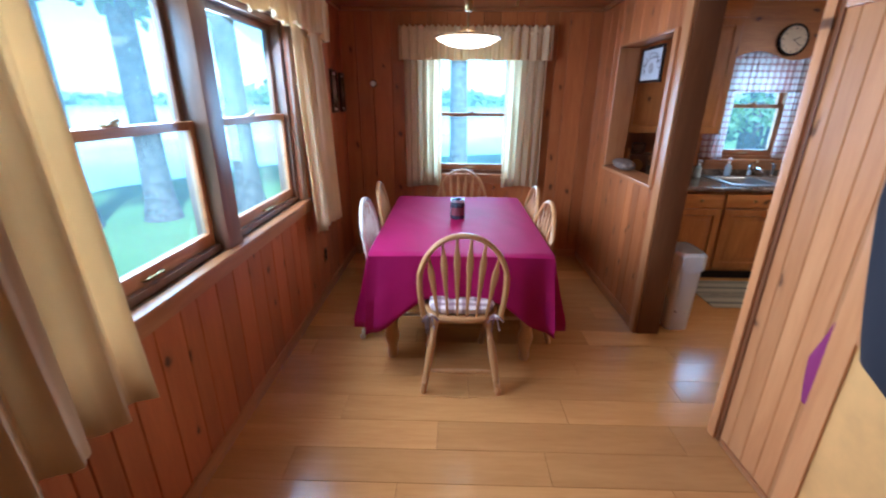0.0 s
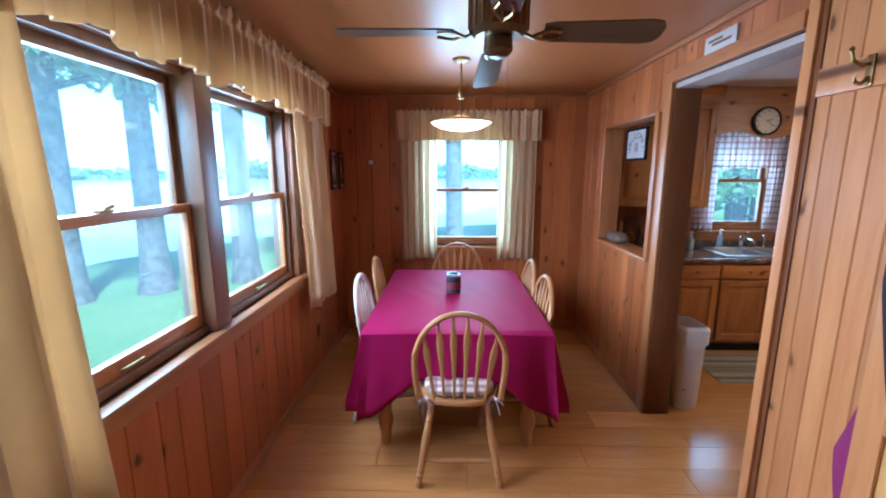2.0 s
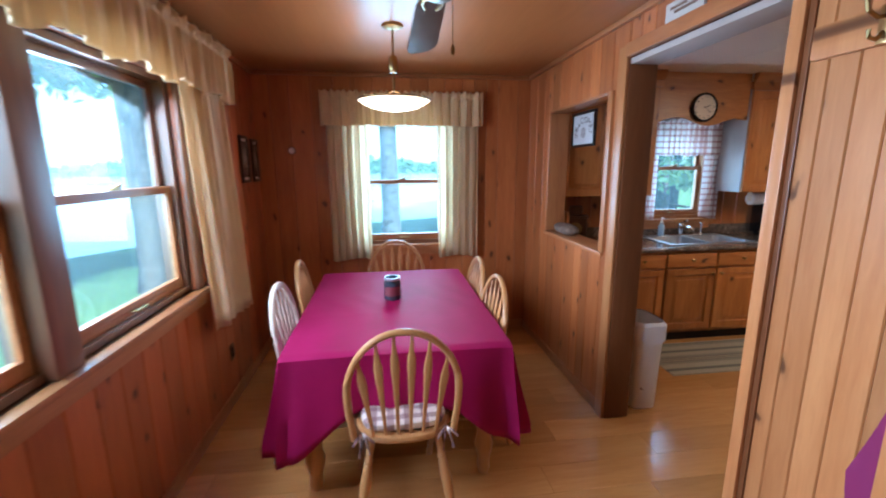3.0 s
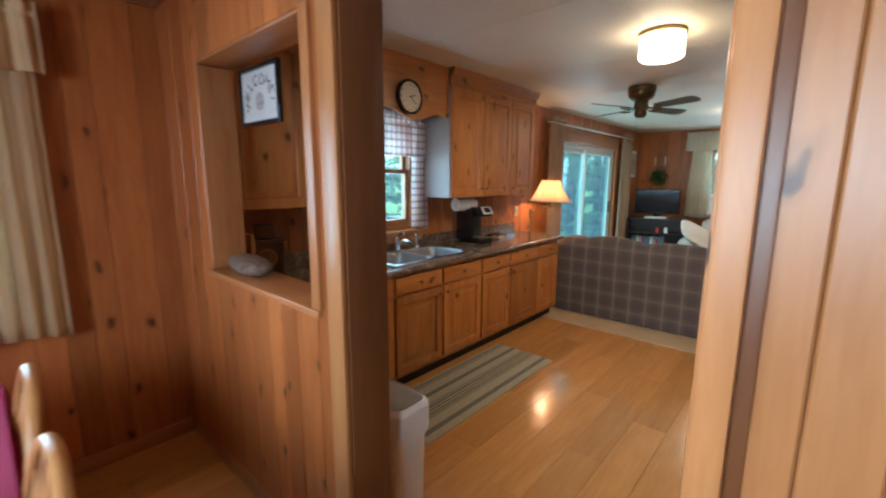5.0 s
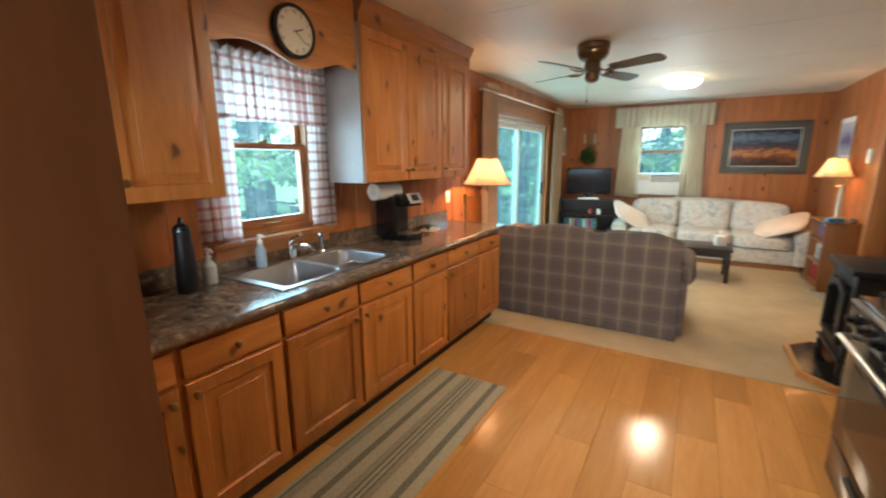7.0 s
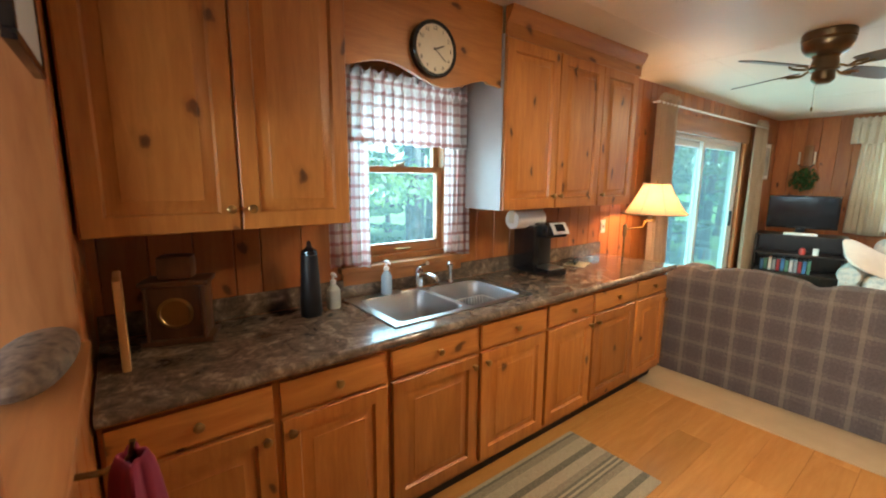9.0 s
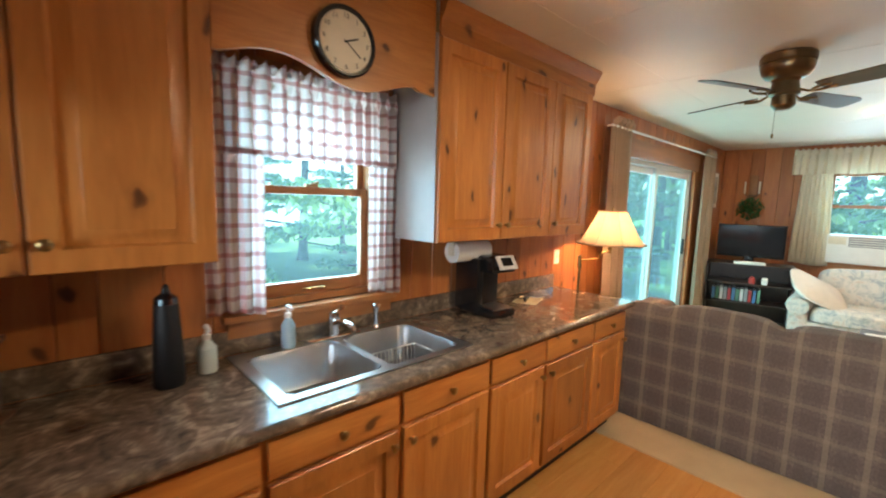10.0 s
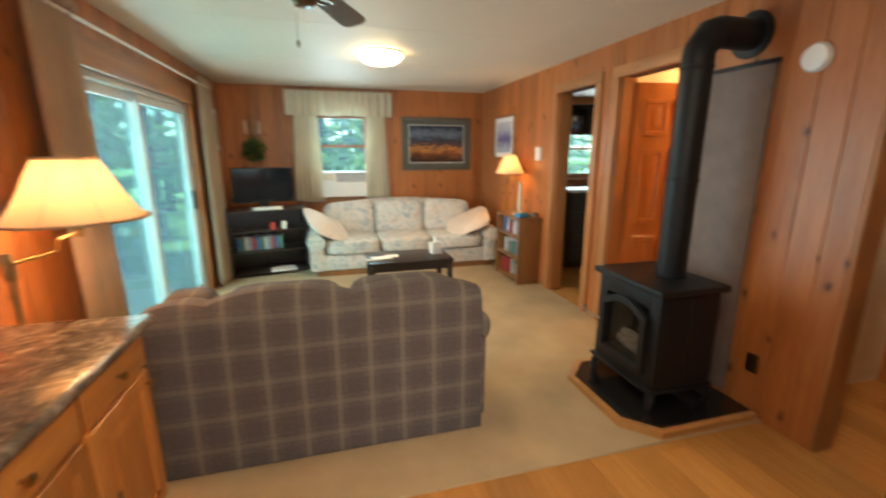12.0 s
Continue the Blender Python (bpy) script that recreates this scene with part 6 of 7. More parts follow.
for k in range(5):
    bm = B()
    lathe(bm, [(0, 0), (0.026, 0), (0.024, 0.012), (0.018, 0.015), (0.016, 0.034), (0, 0.035)], 20, centre=(0.10 + 0.14 * k, 0.72, 0.83), m=pose(0, 0, 0, -90, 0, 0))
    part("knob", bm, M_BLACK, cpanel)
for cx, cy in ((0.19, 0.20), (0.57, 0.20), (0.19, 0.50), (0.57, 0.50)):
    bm = B()
    lathe(bm, [(0, 0.916), (0.05, 0.916), (0.045, 0.93), (0, 0.932)], 20, centre=(cx, cy, 0))
    part("burner", bm, M_BLACKMATT, rg)
for cx in (0.19, 0.57):
    bm = B()
    tube(bm, [(cx - 0.15, 0.06, 0.945), (cx + 0.15, 0.06, 0.945), (cx + 0.15, 0.64, 0.945), (cx - 0.15, 0.64, 0.945)], 0.006, 6, closed=True)
    for y in (0.20, 0.35, 0.50):
        tube(bm, [(cx - 0.15, y, 0.945), (cx + 0.15, y, 0.945)], 0.005, 6)
    tube(bm, [(cx, 0.06, 0.945), (cx, 0.64, 0.945)], 0.005, 6)
    for sx in (-0.15, 0.15):
        for sy in (0.06, 0.64):
            rod(bm, (cx + sx, sy, 0.915), (cx + sx, sy, 0.945), r=0.006, seg=6)
    part("grate", bm, M_BLACKMATT, rg, "cast iron grate")


# ---- living room ----
M_PLAID = mat("plaid_upholstery", (0.2, 0.17, 0.14), 0.95)
n = Net(M_PLAID)
v = n.coords()
sep = n.add("ShaderNodeSeparateXYZ")
n.link(v, sep.inputs[0])
flat_y, flat_z = sep.outputs[1], sep.outputs[2]


def bands(n, val, freq, lo, hi):
    f = n.math("FRACT", n.math("MULTIPLY", val, freq))
    return n.math("MULTIPLY", n.math("GREATER_THAN", f, lo), n.math("LESS_THAN", f, hi))


c = n.ramp(n.noise(v, 90, 3), [(0.3, (0.110, 0.088, 0.078)), (0.7, (0.180, 0.148, 0.130))])
c = n.mix(n.math("MULTIPLY", bands(n, flat_y, 6.1, 0.0, 0.5), 0.32), c, (0.075, 0.064, 0.066))
c = n.mix(n.math("MULTIPLY", bands(n, flat_z, 6.1, 0.0, 0.5), 0.32), c, (0.075, 0.064, 0.066))
c = n.mix(n.math("MULTIPLY", bands(n, flat_y, 6.1, 0.68, 0.83), 0.30), c, (0.33, 0.275, 0.215))
c = n.mix(n.math("MULTIPLY", bands(n, flat_z, 6.1, 0.68, 0.83), 0.19), c, (0.33, 0.275, 0.215))
n.color(c)
n.bump(n.noise(v, 500, 2), 0.4, 0.001)

lv = thing("loveseat", (5.245, 3.268, 0.010), "brown plaid camel-back loveseat with rolled arms, seen from behind", "sofa")


def hump(y):
    """Height of the back along its length."""
    z = 0.80
    for a, b, h in ((-0.80, -0.105, 0.885), (-0.105, 0.51, 0.905), (0.51, 0.80, 0.875)):
        if a <= y <= b:
            u = (y - a) / (b - a)
            z = 0.80 + (h - 0.80) * (max(0.0, math.sin(math.pi * (0.08 + 0.84 * u))) ** 0.45)
    return z


bm = B()
NY, NZ = 64, 14
prof = [(0.0, 0.0), (0.0, 0.3), (0.0, 0.6), (0.005, 0.85), (0.012, 0.94), (0.04, 0.99), (0.09, 1.0), (0.15, 0.985), (0.19, 0.93), (0.20, 0.80), (0.19, 0.45)]
rows = []
for i in range(NY + 1):
    y = -0.80 + 1.60 * i / NY
    h = hump(max(-0.799, min(0.799, y)))
    edge = 1 - 0.03 * (abs(y) / 0.8) ** 8
    rows.append([bm.verts.new((x + 0.004 * math.sin(7 * y + 5 * z), y, 0.03 + (h - 0.03) * z * edge)) for x, z in prof])
for a, b in zip(rows, rows[1:]):
    for i in range(len(prof) - 1):
        bm.faces.new((a[i], b[i], b[i + 1], a[i + 1]))
bm.faces.new(rows[0])
bm.faces.new(list(reversed(rows[-1])))
part("backrest", bm, M_PLAID, lv)
part("base", bx(0.02, 0.86, -0.72, 0.72, 0.04, 0.28, bevel=0.02), M_PLAID, lv)
for y in (-0.36, 0.36):
    bm = B()
    pillow(bm, (0.54, y, 0.36), (0.68, 0.70, 0.20), 0.35, seg=24)
    part("seat_cushion", bm, M_PLAID, lv)
for a, b in ((-0.70, -0.115), (-0.095, 0.50), (0.52, 0.76)):
    bm = B()
    pillow(bm, (0.25, (a + b) / 2, 0.63), (0.20, b - a, 0.46), 0.4, seg=24)
    part("back_cushion", bm, M_PLAID, lv)
for s in (-1, 1):
    bm = B()
    box(bm, 0.06, 0.88, s * 0.78 - 0.075, s * 0.78 + 0.075, 0.03, 0.52, bevel=0.03)
    rod(bm, (0.10, s * 0.80, 0.55), (0.90, s * 0.80, 0.55), [(0.085, 0), (0.105, 0.05), (0.108, 0.9), (0.095, 1)], seg=20)
    part("arm", bm, M_PLAID, lv)
bm = B()
box(bm, -0.004, 0.03, -0.805, 0.805, 0.004, 0.15, bevel=0.004)
part("skirt", bm, M_PLAID, lv)

# floral sofa
M_FLORAL = mat("faded_floral", (0.5, 0.46, 0.4), 0.92)
n = Net(M_FLORAL)
v = n.coords(scatter=2.0)
a = n.noise(v, 7, 4, 0.55, 1.6)
b = n.noise(v, 13, 4, 0.6, 1.0)
c = n.ramp(a, [(0.34, (0.36, 0.40, 0.43)), (0.46, (0.60, 0.58, 0.54)), (0.54, (0.66, 0.63, 0.58)), (0.66, (0.58, 0.47, 0.40))])
c = n.mix(n.math("MULTIPLY", n.ramp(b, [(0.54, (0, 0, 0)), (0.64, (1, 1, 1))]), 0.42), c, (0.34, 0.39, 0.36))
n.color(c)
n.bump(n.noise(v, 400, 2), 0.3, 0.001)
sf = thing("sofa", (9.52, 2.27, 0.010), "pale floral three-seat sofa with a curved back", "sofa", rz=180)
part("base", bx(0.06, 1.0, -1.10, 1.10, 0.07, 0.27, bevel=0.03), M_FLORAL, sf)
for k in range(3):
    y = (k - 1) * 0.70
    bm = B()
    pillow(bm, (0.66, y, 0.36), (0.76, 0.70, 0.20), 0.35, seg=24)
    part("seat_cushion", bm, M_FLORAL, sf)
    bm = B()
    hgt = 0.52 if k == 1 else 0.50
    pillow(bm, (0.26, y, 0.61), (0.30, 0.70, hgt), 0.42, seg=26, m=pose(0, 0, 0, (0 if k == 1 else (4 if k == 0 else -4)), -10, 0))
    part("back_cushion", bm, M_FLORAL, sf)
bm = B()
pts = []
for i in range(25):
    y = -1.08 + 2.16 * i / 24
    pts.append((0.10, y, 0.60 + 0.20 * (1 - abs(y / 1.08) ** 3.0)))
tube(bm, pts, [0.06] + [0.085] * 23 + [0.06], 14)
box(bm, 0.03, 0.16, -1.08, 1.08, 0.08, 0.62, bevel=0.03)
part("back_frame", bm, M_FLORAL, sf)
for s in (-1, 1):
    bm = B()
    box(bm, 0.08, 1.02, s * 1.14 - 0.09, s * 1.14 + 0.09, 0.07, 0.46, bevel=0.04)
    rod(bm, (0.10, s * 1.14, 0.47), (1.05, s * 1.14, 0.44), [(0.09, 0), (0.115, 0.06), (0.12, 0.92), (0.10, 1)], seg=22)
    part("arm", bm, M_FLORAL, sf)
part("plinth", bx(0.90, 0.98, -1.14, 1.14, 0.0, 0.068, bevel=0.006), M_SHELFWOOD, sf, "brown wooden base rail")
part("plinth", bx(0.08, 0.16, -1.14, 1.14, 0.0, 0.068, bevel=0.006), M_SHELFWOOD, sf)


def throw_pillow(at, size, rx, ry, rz, material, label):
    bm = B()
    pillow(bm, (0, 0, 0), (size, size, 0.17), 0.62, seg=26)
    for vv in bm.verts:
        r = max(abs(vv.co.x), abs(vv.co.y)) / (size / 2)
        vv.co.z *= max(0.12, 1 - 0.75 * r ** 3)
        k = 1 + 0.10 * (abs(vv.co.x * vv.co.y) / (size * size / 4))
        vv.co.x *= k
        vv.co.y *= k
    ob = solo("throw_pillow", bm, material, label, "pillow", "throw pillows")
    ob.matrix_world = pose(*at, rx, ry, rz)


throw_pillow((8.78, 3.27, 0.61), 0.62, 30, -22, 15, M_CREAMCLOTH, "cream throw pillow leaning on the sofa arm")
throw_pillow((8.76, 1.38, 0.59), 0.62, -24, -16, -12, cloth("peach_cushion", (0.74, 0.60, 0.50)), "peach throw pillow leaning on the sofa arm")

# coffee table
cf = thing("coffee_table", (7.70, 2.42, 0.010), "low black coffee table with square legs", "table")
part("tabletop", bx(-0.27, 0.27, -0.45, 0.45, 0.385, 0.415, bevel=0.004), M_DARKWOOD, cf)
for sx in (-1, 1):
    for sy in (-1, 1):
        part("leg", bx(sx * 0.235 - 0.025, sx * 0.235 + 0.025, sy * 0.41 - 0.025, sy * 0.41 + 0.025, 0, 0.384, bevel=0.003), M_DARKWOOD, cf)
bm = B()
box(bm, -0.235, 0.235, -0.42, -0.40, 0.31, 0.384)
box(bm, -0.235, 0.235, 0.40, 0.42, 0.31, 0.384)
box(bm, -0.245, -0.225, -0.399, 0.399, 0.31, 0.384)
box(bm, 0.225, 0.245, -0.399, 0.399, 0.31, 0.384)
part("apron", bm, M_DARKWOOD, cf)
tx = thing("tissue_box", (7.74, 2.10, 0.4255), "white tissue box with a tissue sticking out", "tissue box", rz=10)
part("carton", bx(-0.058, 0.058, -0.058, 0.058, 0, 0.125, bevel=0.004), M_PAPER, tx)
bm = B()


def tissue(u, v):
    a = 2 * math.pi * u
    r = 0.012 + 0.03 * v * (1 + 0.4 * math.sin(3 * a))
    return (r * math.cos(a), r * math.sin(a) * 0.5, 0.124 + 0.06 * v)


sheet(bm, 24, 6, tissue)
part("tissue", bm, M_PAPER, tx)
for k, (y, rz, w, h) in enumerate(((2.72, 12, 0.20, 0.016), (2.60, -5, 0.14, 0.006))):
    solo("magazine", bx(-w * 0.38, w * 0.38, -w / 2, w / 2, 0, h, bevel=0.001), M_PAPER, "white magazine lying on the coffee table", "magazine", at=(7.62 + 0.1 * k, y, 0.4255), rz=rz)
rc = solo("remote_control", bx(-0.022, 0.022, -0.075, 0.075, 0, 0.018, bevel=0.005), M_CREAM, "pale remote control on the coffee table", "remote control", at=(7.56, 2.83, 0.4255), rz=8)


# swing-arm lamps
def shade(parent, c, r0, r1, h, panels=8):
    bm = B()
    n = 64
    loops = []
    for k in range(9):
        t = k / 8
        r = r0 + (r1 - r0) * (t ** 0.80)
        ring = []
        for i in range(n):
            a = 2 * math.pi * i / n
            sc = 1 - 0.035 * abs(math.sin(panels * a / 2)) * (1 - 0.3 * t)
            ring.append(bm.verts.new((c[0] + r * sc * math.cos(a), c[1] + r * sc * math.sin(a), c[2] + h * t)))
        loops.append(ring)
    for a, b in zip(loops, loops[1:]):
        for i in range(n):
            bm.faces.new((a[i], a[(i + 1) % n], b[(i + 1) % n], b[i]))
    sh = part("shade", bm, M_SHADE, parent, "lit cream fabric bell shade")
    bm = B()
    for z, r in ((0.0, r0), (h, r1)):
        tube(bm, [(c[0] + r * 1.003 * math.cos(a * math.pi / 24), c[1] + r * 1.003 * math.sin(a * math.pi / 24), c[2] + z) for a in range(48)], 0.006, 6, closed=True)
    for k in range(panels):
        a = 2 * math.pi * k / panels
        tube(bm, [(c[0] + (r0 + (r1 - r0) * ((t / 6) ** 0.80)) * math.cos(a), c[1] + (r0 + (r1 - r0) * ((t / 6) ** 0.80)) * math.sin(a), c[2] + h * t / 6) for t in range(7)], 0.0025, 5)
    part("shade_piping", bm, M_TAUPE, sh, "brown piping")
    bm = B()
    rod(bm, (c[0], c[1], c[2] + h - 0.01), (c[0], c[1], c[2] + h + 0.03), [(0.004, 0), (0.009, 0.5), (0.003, 1)], seg=10)
    part("finial", bm, M_BRASS, parent)


fl = thing("floor_lamp", (5.08, 4.34, 0.010), "brass swing-arm floor lamp with a lit cream shade", "lamp")
bm = B()
lathe(bm, [(0, 0), (0.13, 0), (0.132, 0.012), (0.05, 0.03), (0.014, 0.05), (0, 0.05)], 28)
part("base", bm, M_BRASS, fl)
bm = B()
rod(bm, (0, 0, 0.04), (0, 0, 1.16), r=0.009)
part("pole", bm, M_BRASS, fl)
bm = B()
rod(bm, (0, 0, 1.07), (0, 0, 1.17), [(0.014, 0), (0.02, 0.3), (0.014, 0.5), (0.02, 0.7), (0.012, 1)], seg=14)
part("joint", bm, M_BRASS, fl)
bm = B()
tube(bm, [(0, 0, 1.13), (0.10, -0.10, 1.15), (0.12, -0.10, 1.19), (0.25, -0.11, 1.20)], 0.007, 8)
rod(bm, (0.25, -0.11, 1.18), (0.25, -0.11, 1.30), [(0.012, 0), (0.016, 0.3), (0.010, 1)], seg=12)
rod(bm, (0.25, -0.11, 1.29), (0.25, -0.11, 1.49), r=0.003, seg=6)
part("arm", bm, M_BRASS, fl)
shade(fl, (0.25, -0.11, 1.255), 0.250, 0.105, 0.245)

tl = thing("table_lamp", (7.87, 1.02, 0.802), "white swing-arm table lamp with a lit cream shade", "lamp")
bm = B()
lathe(bm, [(0, 0), (0.085, 0), (0.085, 0.012), (0.03, 0.03), (0, 0.03)], 24)
part("base", bm, M_CREAM, tl)
bm = B()
rod(bm, (0, 0, 0.02), (0, 0, 0.40), [(0.020, 0), (0.026, 0.3), (0.020, 0.8), (0.012, 1)], seg=14)
part("column", bm, M_CREAM, tl)
bm = B()
tube(bm, [(0, 0, 0.37), (0.09, 0.03, 0.39), (0.10, 0.03, 0.42), (0.22, 0.04, 0.43)], 0.006, 8)
rod(bm, (0.22, 0.04, 0.41), (0.22, 0.04, 0.52), r=0.010, seg=10)
rod(bm, (0.22, 0.04, 0.5), (0.22, 0.04, 0.70), r=0.003, seg=6)
part("arm", bm, M_BRASS, tl)
shade(tl, (0.22, 0.04, 0.485), 0.185, 0.075, 0.215)

# bookcase
bc = thing("bookcase", (7.58, 0.866, 0.010), "brown wooden bookcase with books and papers", "bookcase")
part("side", bx(0, 0.02, 0, 0.29, 0, 0.77, bevel=0.002), M_SHELFWOOD, bc)
part("side", bx(0.63, 0.65, 0, 0.29, 0, 0.77, bevel=0.002), M_SHELFWOOD, bc)
part("back", bx(0.021, 0.629, 0.0, 0.008, 0.0, 0.77), M_SHELFWOOD, bc)
part("top", bx(-0.01, 0.66, 0, 0.30, 0.771, 0.791, bevel=0.004), M_SHELFWOOD, bc)
for z in (0.03, 0.29, 0.54):
    part("shelf", bx(0.021, 0.629, 0.009, 0.285, z, z + 0.018), M_SHELFWOOD, bc)
random.seed(31)
COLS = [plain("book_" + nm, c, 0.6) for nm, c in (("blue", (0.08, 0.20, 0.42)), ("white", (0.7, 0.7, 0.68)), ("red", (0.40, 0.05, 0.05)), ("green", (0.10, 0.24, 0.16)), ("grey", (0.35, 0.36, 0.38)))]


def book(at, w, d, h, m, rz=0.0, label="hardback book standing on the shelf"):
    b = thing("book", at, label, "book", "shelved books", rz=rz)
    part("cover", bx(0, w, 0, d, 0, h, bevel=0.0015), m, b)
    part("pages", bx(0.003, w - 0.003, 0.002, d + 0.001, h, h + 0.0012), M_PAPER, b, smooth=False)


for z in (0.058, 0.318, 0.568):
    x = 7.61
    while x < 8.15:
        w = random.uniform(0.018, 0.045)
        book((x, 0.90, z), w, random.uniform(0.14, 0.20), random.uniform(0.13, 0.185), random.choice(COLS))
        x += w + 0.003
solo("glasses_case", bx(-0.05, 0.05, -0.08, 0.08, 0, 0.05, bevel=0.018), plain("bright_blue", (0.03, 0.22, 0.45), 0.4), "bright blue case on the bookcase", "case", at=(7.66, 1.08, 0.802), rz=15)
bm = B()
pillow(bm, (0, 0, 0.03), (0.10, 0.07, 0.06), 0.8)
solo("stone_ornament", bm, M_GNOME, "small dark stone ornament on the bookcase", "ornament", at=(7.62, 0.94, 0.802))

# tv stand, tv, small things
ts = thing("tv_stand", (8.98, 4.00, 0.010), "black open-shelf media stand in the corner", "tv stand", rz=-78)
for z in (0.02, 0.30, 0.56, 0.81):
    part("shelf", bx(-0.47, 0.47, -0.21, 0.21, z, z + 0.022, bevel=0.003), M_DARKWOOD, ts)
for x in (-0.46, 0.46):
    part("side", bx(x - 0.012, x + 0.012, -0.20, 0.20, 0.043, 0.809), M_DARKWOOD, ts)
part("back", bx(-0.447, 0.447, 0.19, 0.20, 0.043, 0.809), M_DARKWOOD, ts)
tv = thing("television", (9.06, 4.03, 0.8425), "black flat-screen television on the stand, switched off", "television", rz=-78)
part("panel", bx(-0.37, 0.37, -0.02, 0.02, 0.07, 0.51, bevel=0.006), M_BLACK, tv)
part("screen", bx(-0.345, 0.345, -0.0225, -0.0202, 0.10, 0.49), plain("dark_screen", (0.01, 0.011, 0.013), 0.08, bump=0), tv, smooth=False)
bm = B()
box(bm, -0.16, 0.16, -0.09, 0.09, 0, 0.014, bevel=0.004)
box(bm, -0.05, 0.05, -0.015, 0.015, 0.013, 0.09, bevel=0.004)
part("stand_foot", bm, M_BLACK, tv)
solo("disc_player", bx(-0.17, 0.17, -0.07, 0.07, 0, 0.03, bevel=0.004), M_WHITE, "white flat disc player in front of the television", "player", at=(8.855, 3.98, 0.8425), rz=-78)
solo("small_clock_radio", bx(-0.03, 0.03, -0.03, 0.03, 0, 0.09, bevel=0.008), M_WHITE, "small white clock on the media stand shelf", "clock", at=(8.86, 3.80, 0.5925), rz=-78)
bm = B()
lathe(bm, [(0, 0), (0.035, 0), (0.04, 0.04), (0.028, 0.08), (0, 0.10)], 18)
solo("red_ornament", bm, plain("red_glaze", (0.45, 0.05, 0.04), 0.3), "small red ornament on the media stand shelf", "ornament", at=(8.84, 3.93, 0.5925))
for k in range(12):
    book((8.815 + 0.006 * k, 4.36 - 0.045 * k, 0.3325), 0.035, 0.14, 0.16 + 0.01 * (k % 3), COLS[(k * 3) % 5], rz=-78 - 90 + 90, label="film case standing on the media stand")
solo("paper_sheet", bx(-0.15, 0.15, -0.1, 0.1, 0, 0.02), M_PAPER, "pale papers on the low shelf", "paper", at=(8.88, 3.85, 0.0525), rz=-78, smooth=False)

# wreath sconce
wc = thing("wall_sconce", (EAST - 0.0135, 4.17, 1.78), "dark wall sconce with two candles", "sconce", rz=-90)
part("back_board", bx(-0.05, 0.05, -0.02, 0, -0.12, 0.26, bevel=0.006), M_SHELFWOOD, wc)
for x in (-0.085, 0.085):
    bm = B()
    tube(bm, [(0, -0.02, -0.02), (x * 0.6, -0.06, -0.04), (x, -0.07, 0.0)], 0.008, 6)
    part("arm", bm, M_BRONZE, wc)
    bm = B()
    rod(bm, (x, -0.07, 0.0), (x, -0.07, 0.17), r=0.012, seg=10)
    part("candle", bm, M_CREAM, wc, "cream candle")
M_LEAF = plain("dark_leaf", (0.035, 0.10, 0.022), 0.5, spread=0.4, scale=20)


def leaf_cloud(bm, centre, size, count, leaf, rnd, flat=0.5):
    for _ in range(count):
        d = Vector((rnd.gauss(0, 1), rnd.gauss(0, 1), rnd.gauss(0, 1))).normalized() * rnd.random() ** 0.45
        p = Vector(centre) + Vector((d.x * size[0], d.y * size[1], d.z * size[2]))
        q = Euler((rnd.uniform(-1, 1) * 1.2, rnd.uniform(-1, 1) * 1.2, rnd.uniform(0, 6.28))).to_matrix()
        s = leaf * rnd.uniform(0.6, 1.3)
        a, b, c, e = (Vector(t) * s for t in ((-1, 0, 0), (0, -flat, 0.12), (1, 0, 0), (0, flat, 0.12)))
        vs = [bm.verts.new(p + q @ t) for t in (a, b, c, e)]
        bm.faces.new(vs)


pl = thing("ivy_garland", (EAST - 0.10, 4.17, 1.56), "green artificial ivy hung under the sconce", "plant")
bm = B()
leaf_cloud(bm, (0, 0, 0), (0.07, 0.17, 0.17), 420, 0.026, random.Random(5))
part("leaves", bm, M_LEAF, pl)
bm = B()
tube(bm, [(0.06, 0, 0.15), (0.03, 0.04, 0.05), (0.0, -0.03, -0.06), (0.02, 0.02, -0.15)], 0.006, 6)
part("stem", bm, M_BRONZE, pl)

# pictures
M_SUNSET = art("sunset_painting", [(0.05, (0.03, 0.015, 0.01)), (0.24, (0.16, 0.05, 0.02)), (0.36, (0.55, 0.22, 0.06)), (0.46, (0.12, 0.06, 0.05)), (0.62, (0.03, 0.045, 0.07)), (0.78, (0.14, 0.19, 0.26)), (0.95, (0.02, 0.03, 0.05))], 4.0, distort=2.5)
M_GREYFRAME = plain("grey_green_frame", (0.085, 0.09, 0.075), 0.5)
framed("picture", "w", EAST, 1.06, 2.14, 1.27, 2.05, plain("grey_brown_frame", (0.10, 0.085, 0.065), 0.45), M_SUNSET, "large framed sunset painting with a grey mount", 0.05, 0.07, M_GREYFRAME, lines=M_PAPER)
M_VIOLET = art("violet_print", [(0.1, (0.5, 0.5, 0.55)), (0.4, (0.16, 0.14, 0.28)), (0.6, (0.32, 0.30, 0.45)), (0.9, (0.6, 0.6, 0.62))], 4)
framed("picture", "n", SOUTH, 8.42, 9.08, 1.45, 2.02, M_SHELFWOOD, M_VIOLET, "framed violet print on the pine wall", 0.025, 0.06, M_PAPER)
framed("picture", "s", NORTH, 8.95, 9.42, 1.55, 2.08, M_SHELFWOOD, art("pale_sketch", [(0.2, (0.6, 0.58, 0.52)), (0.6, (0.42, 0.40, 0.36)), (0.9, (0.65, 0.63, 0.58))], 5), "framed pale sketch beside the sliding door", 0.02, 0.05, M_PAPER)
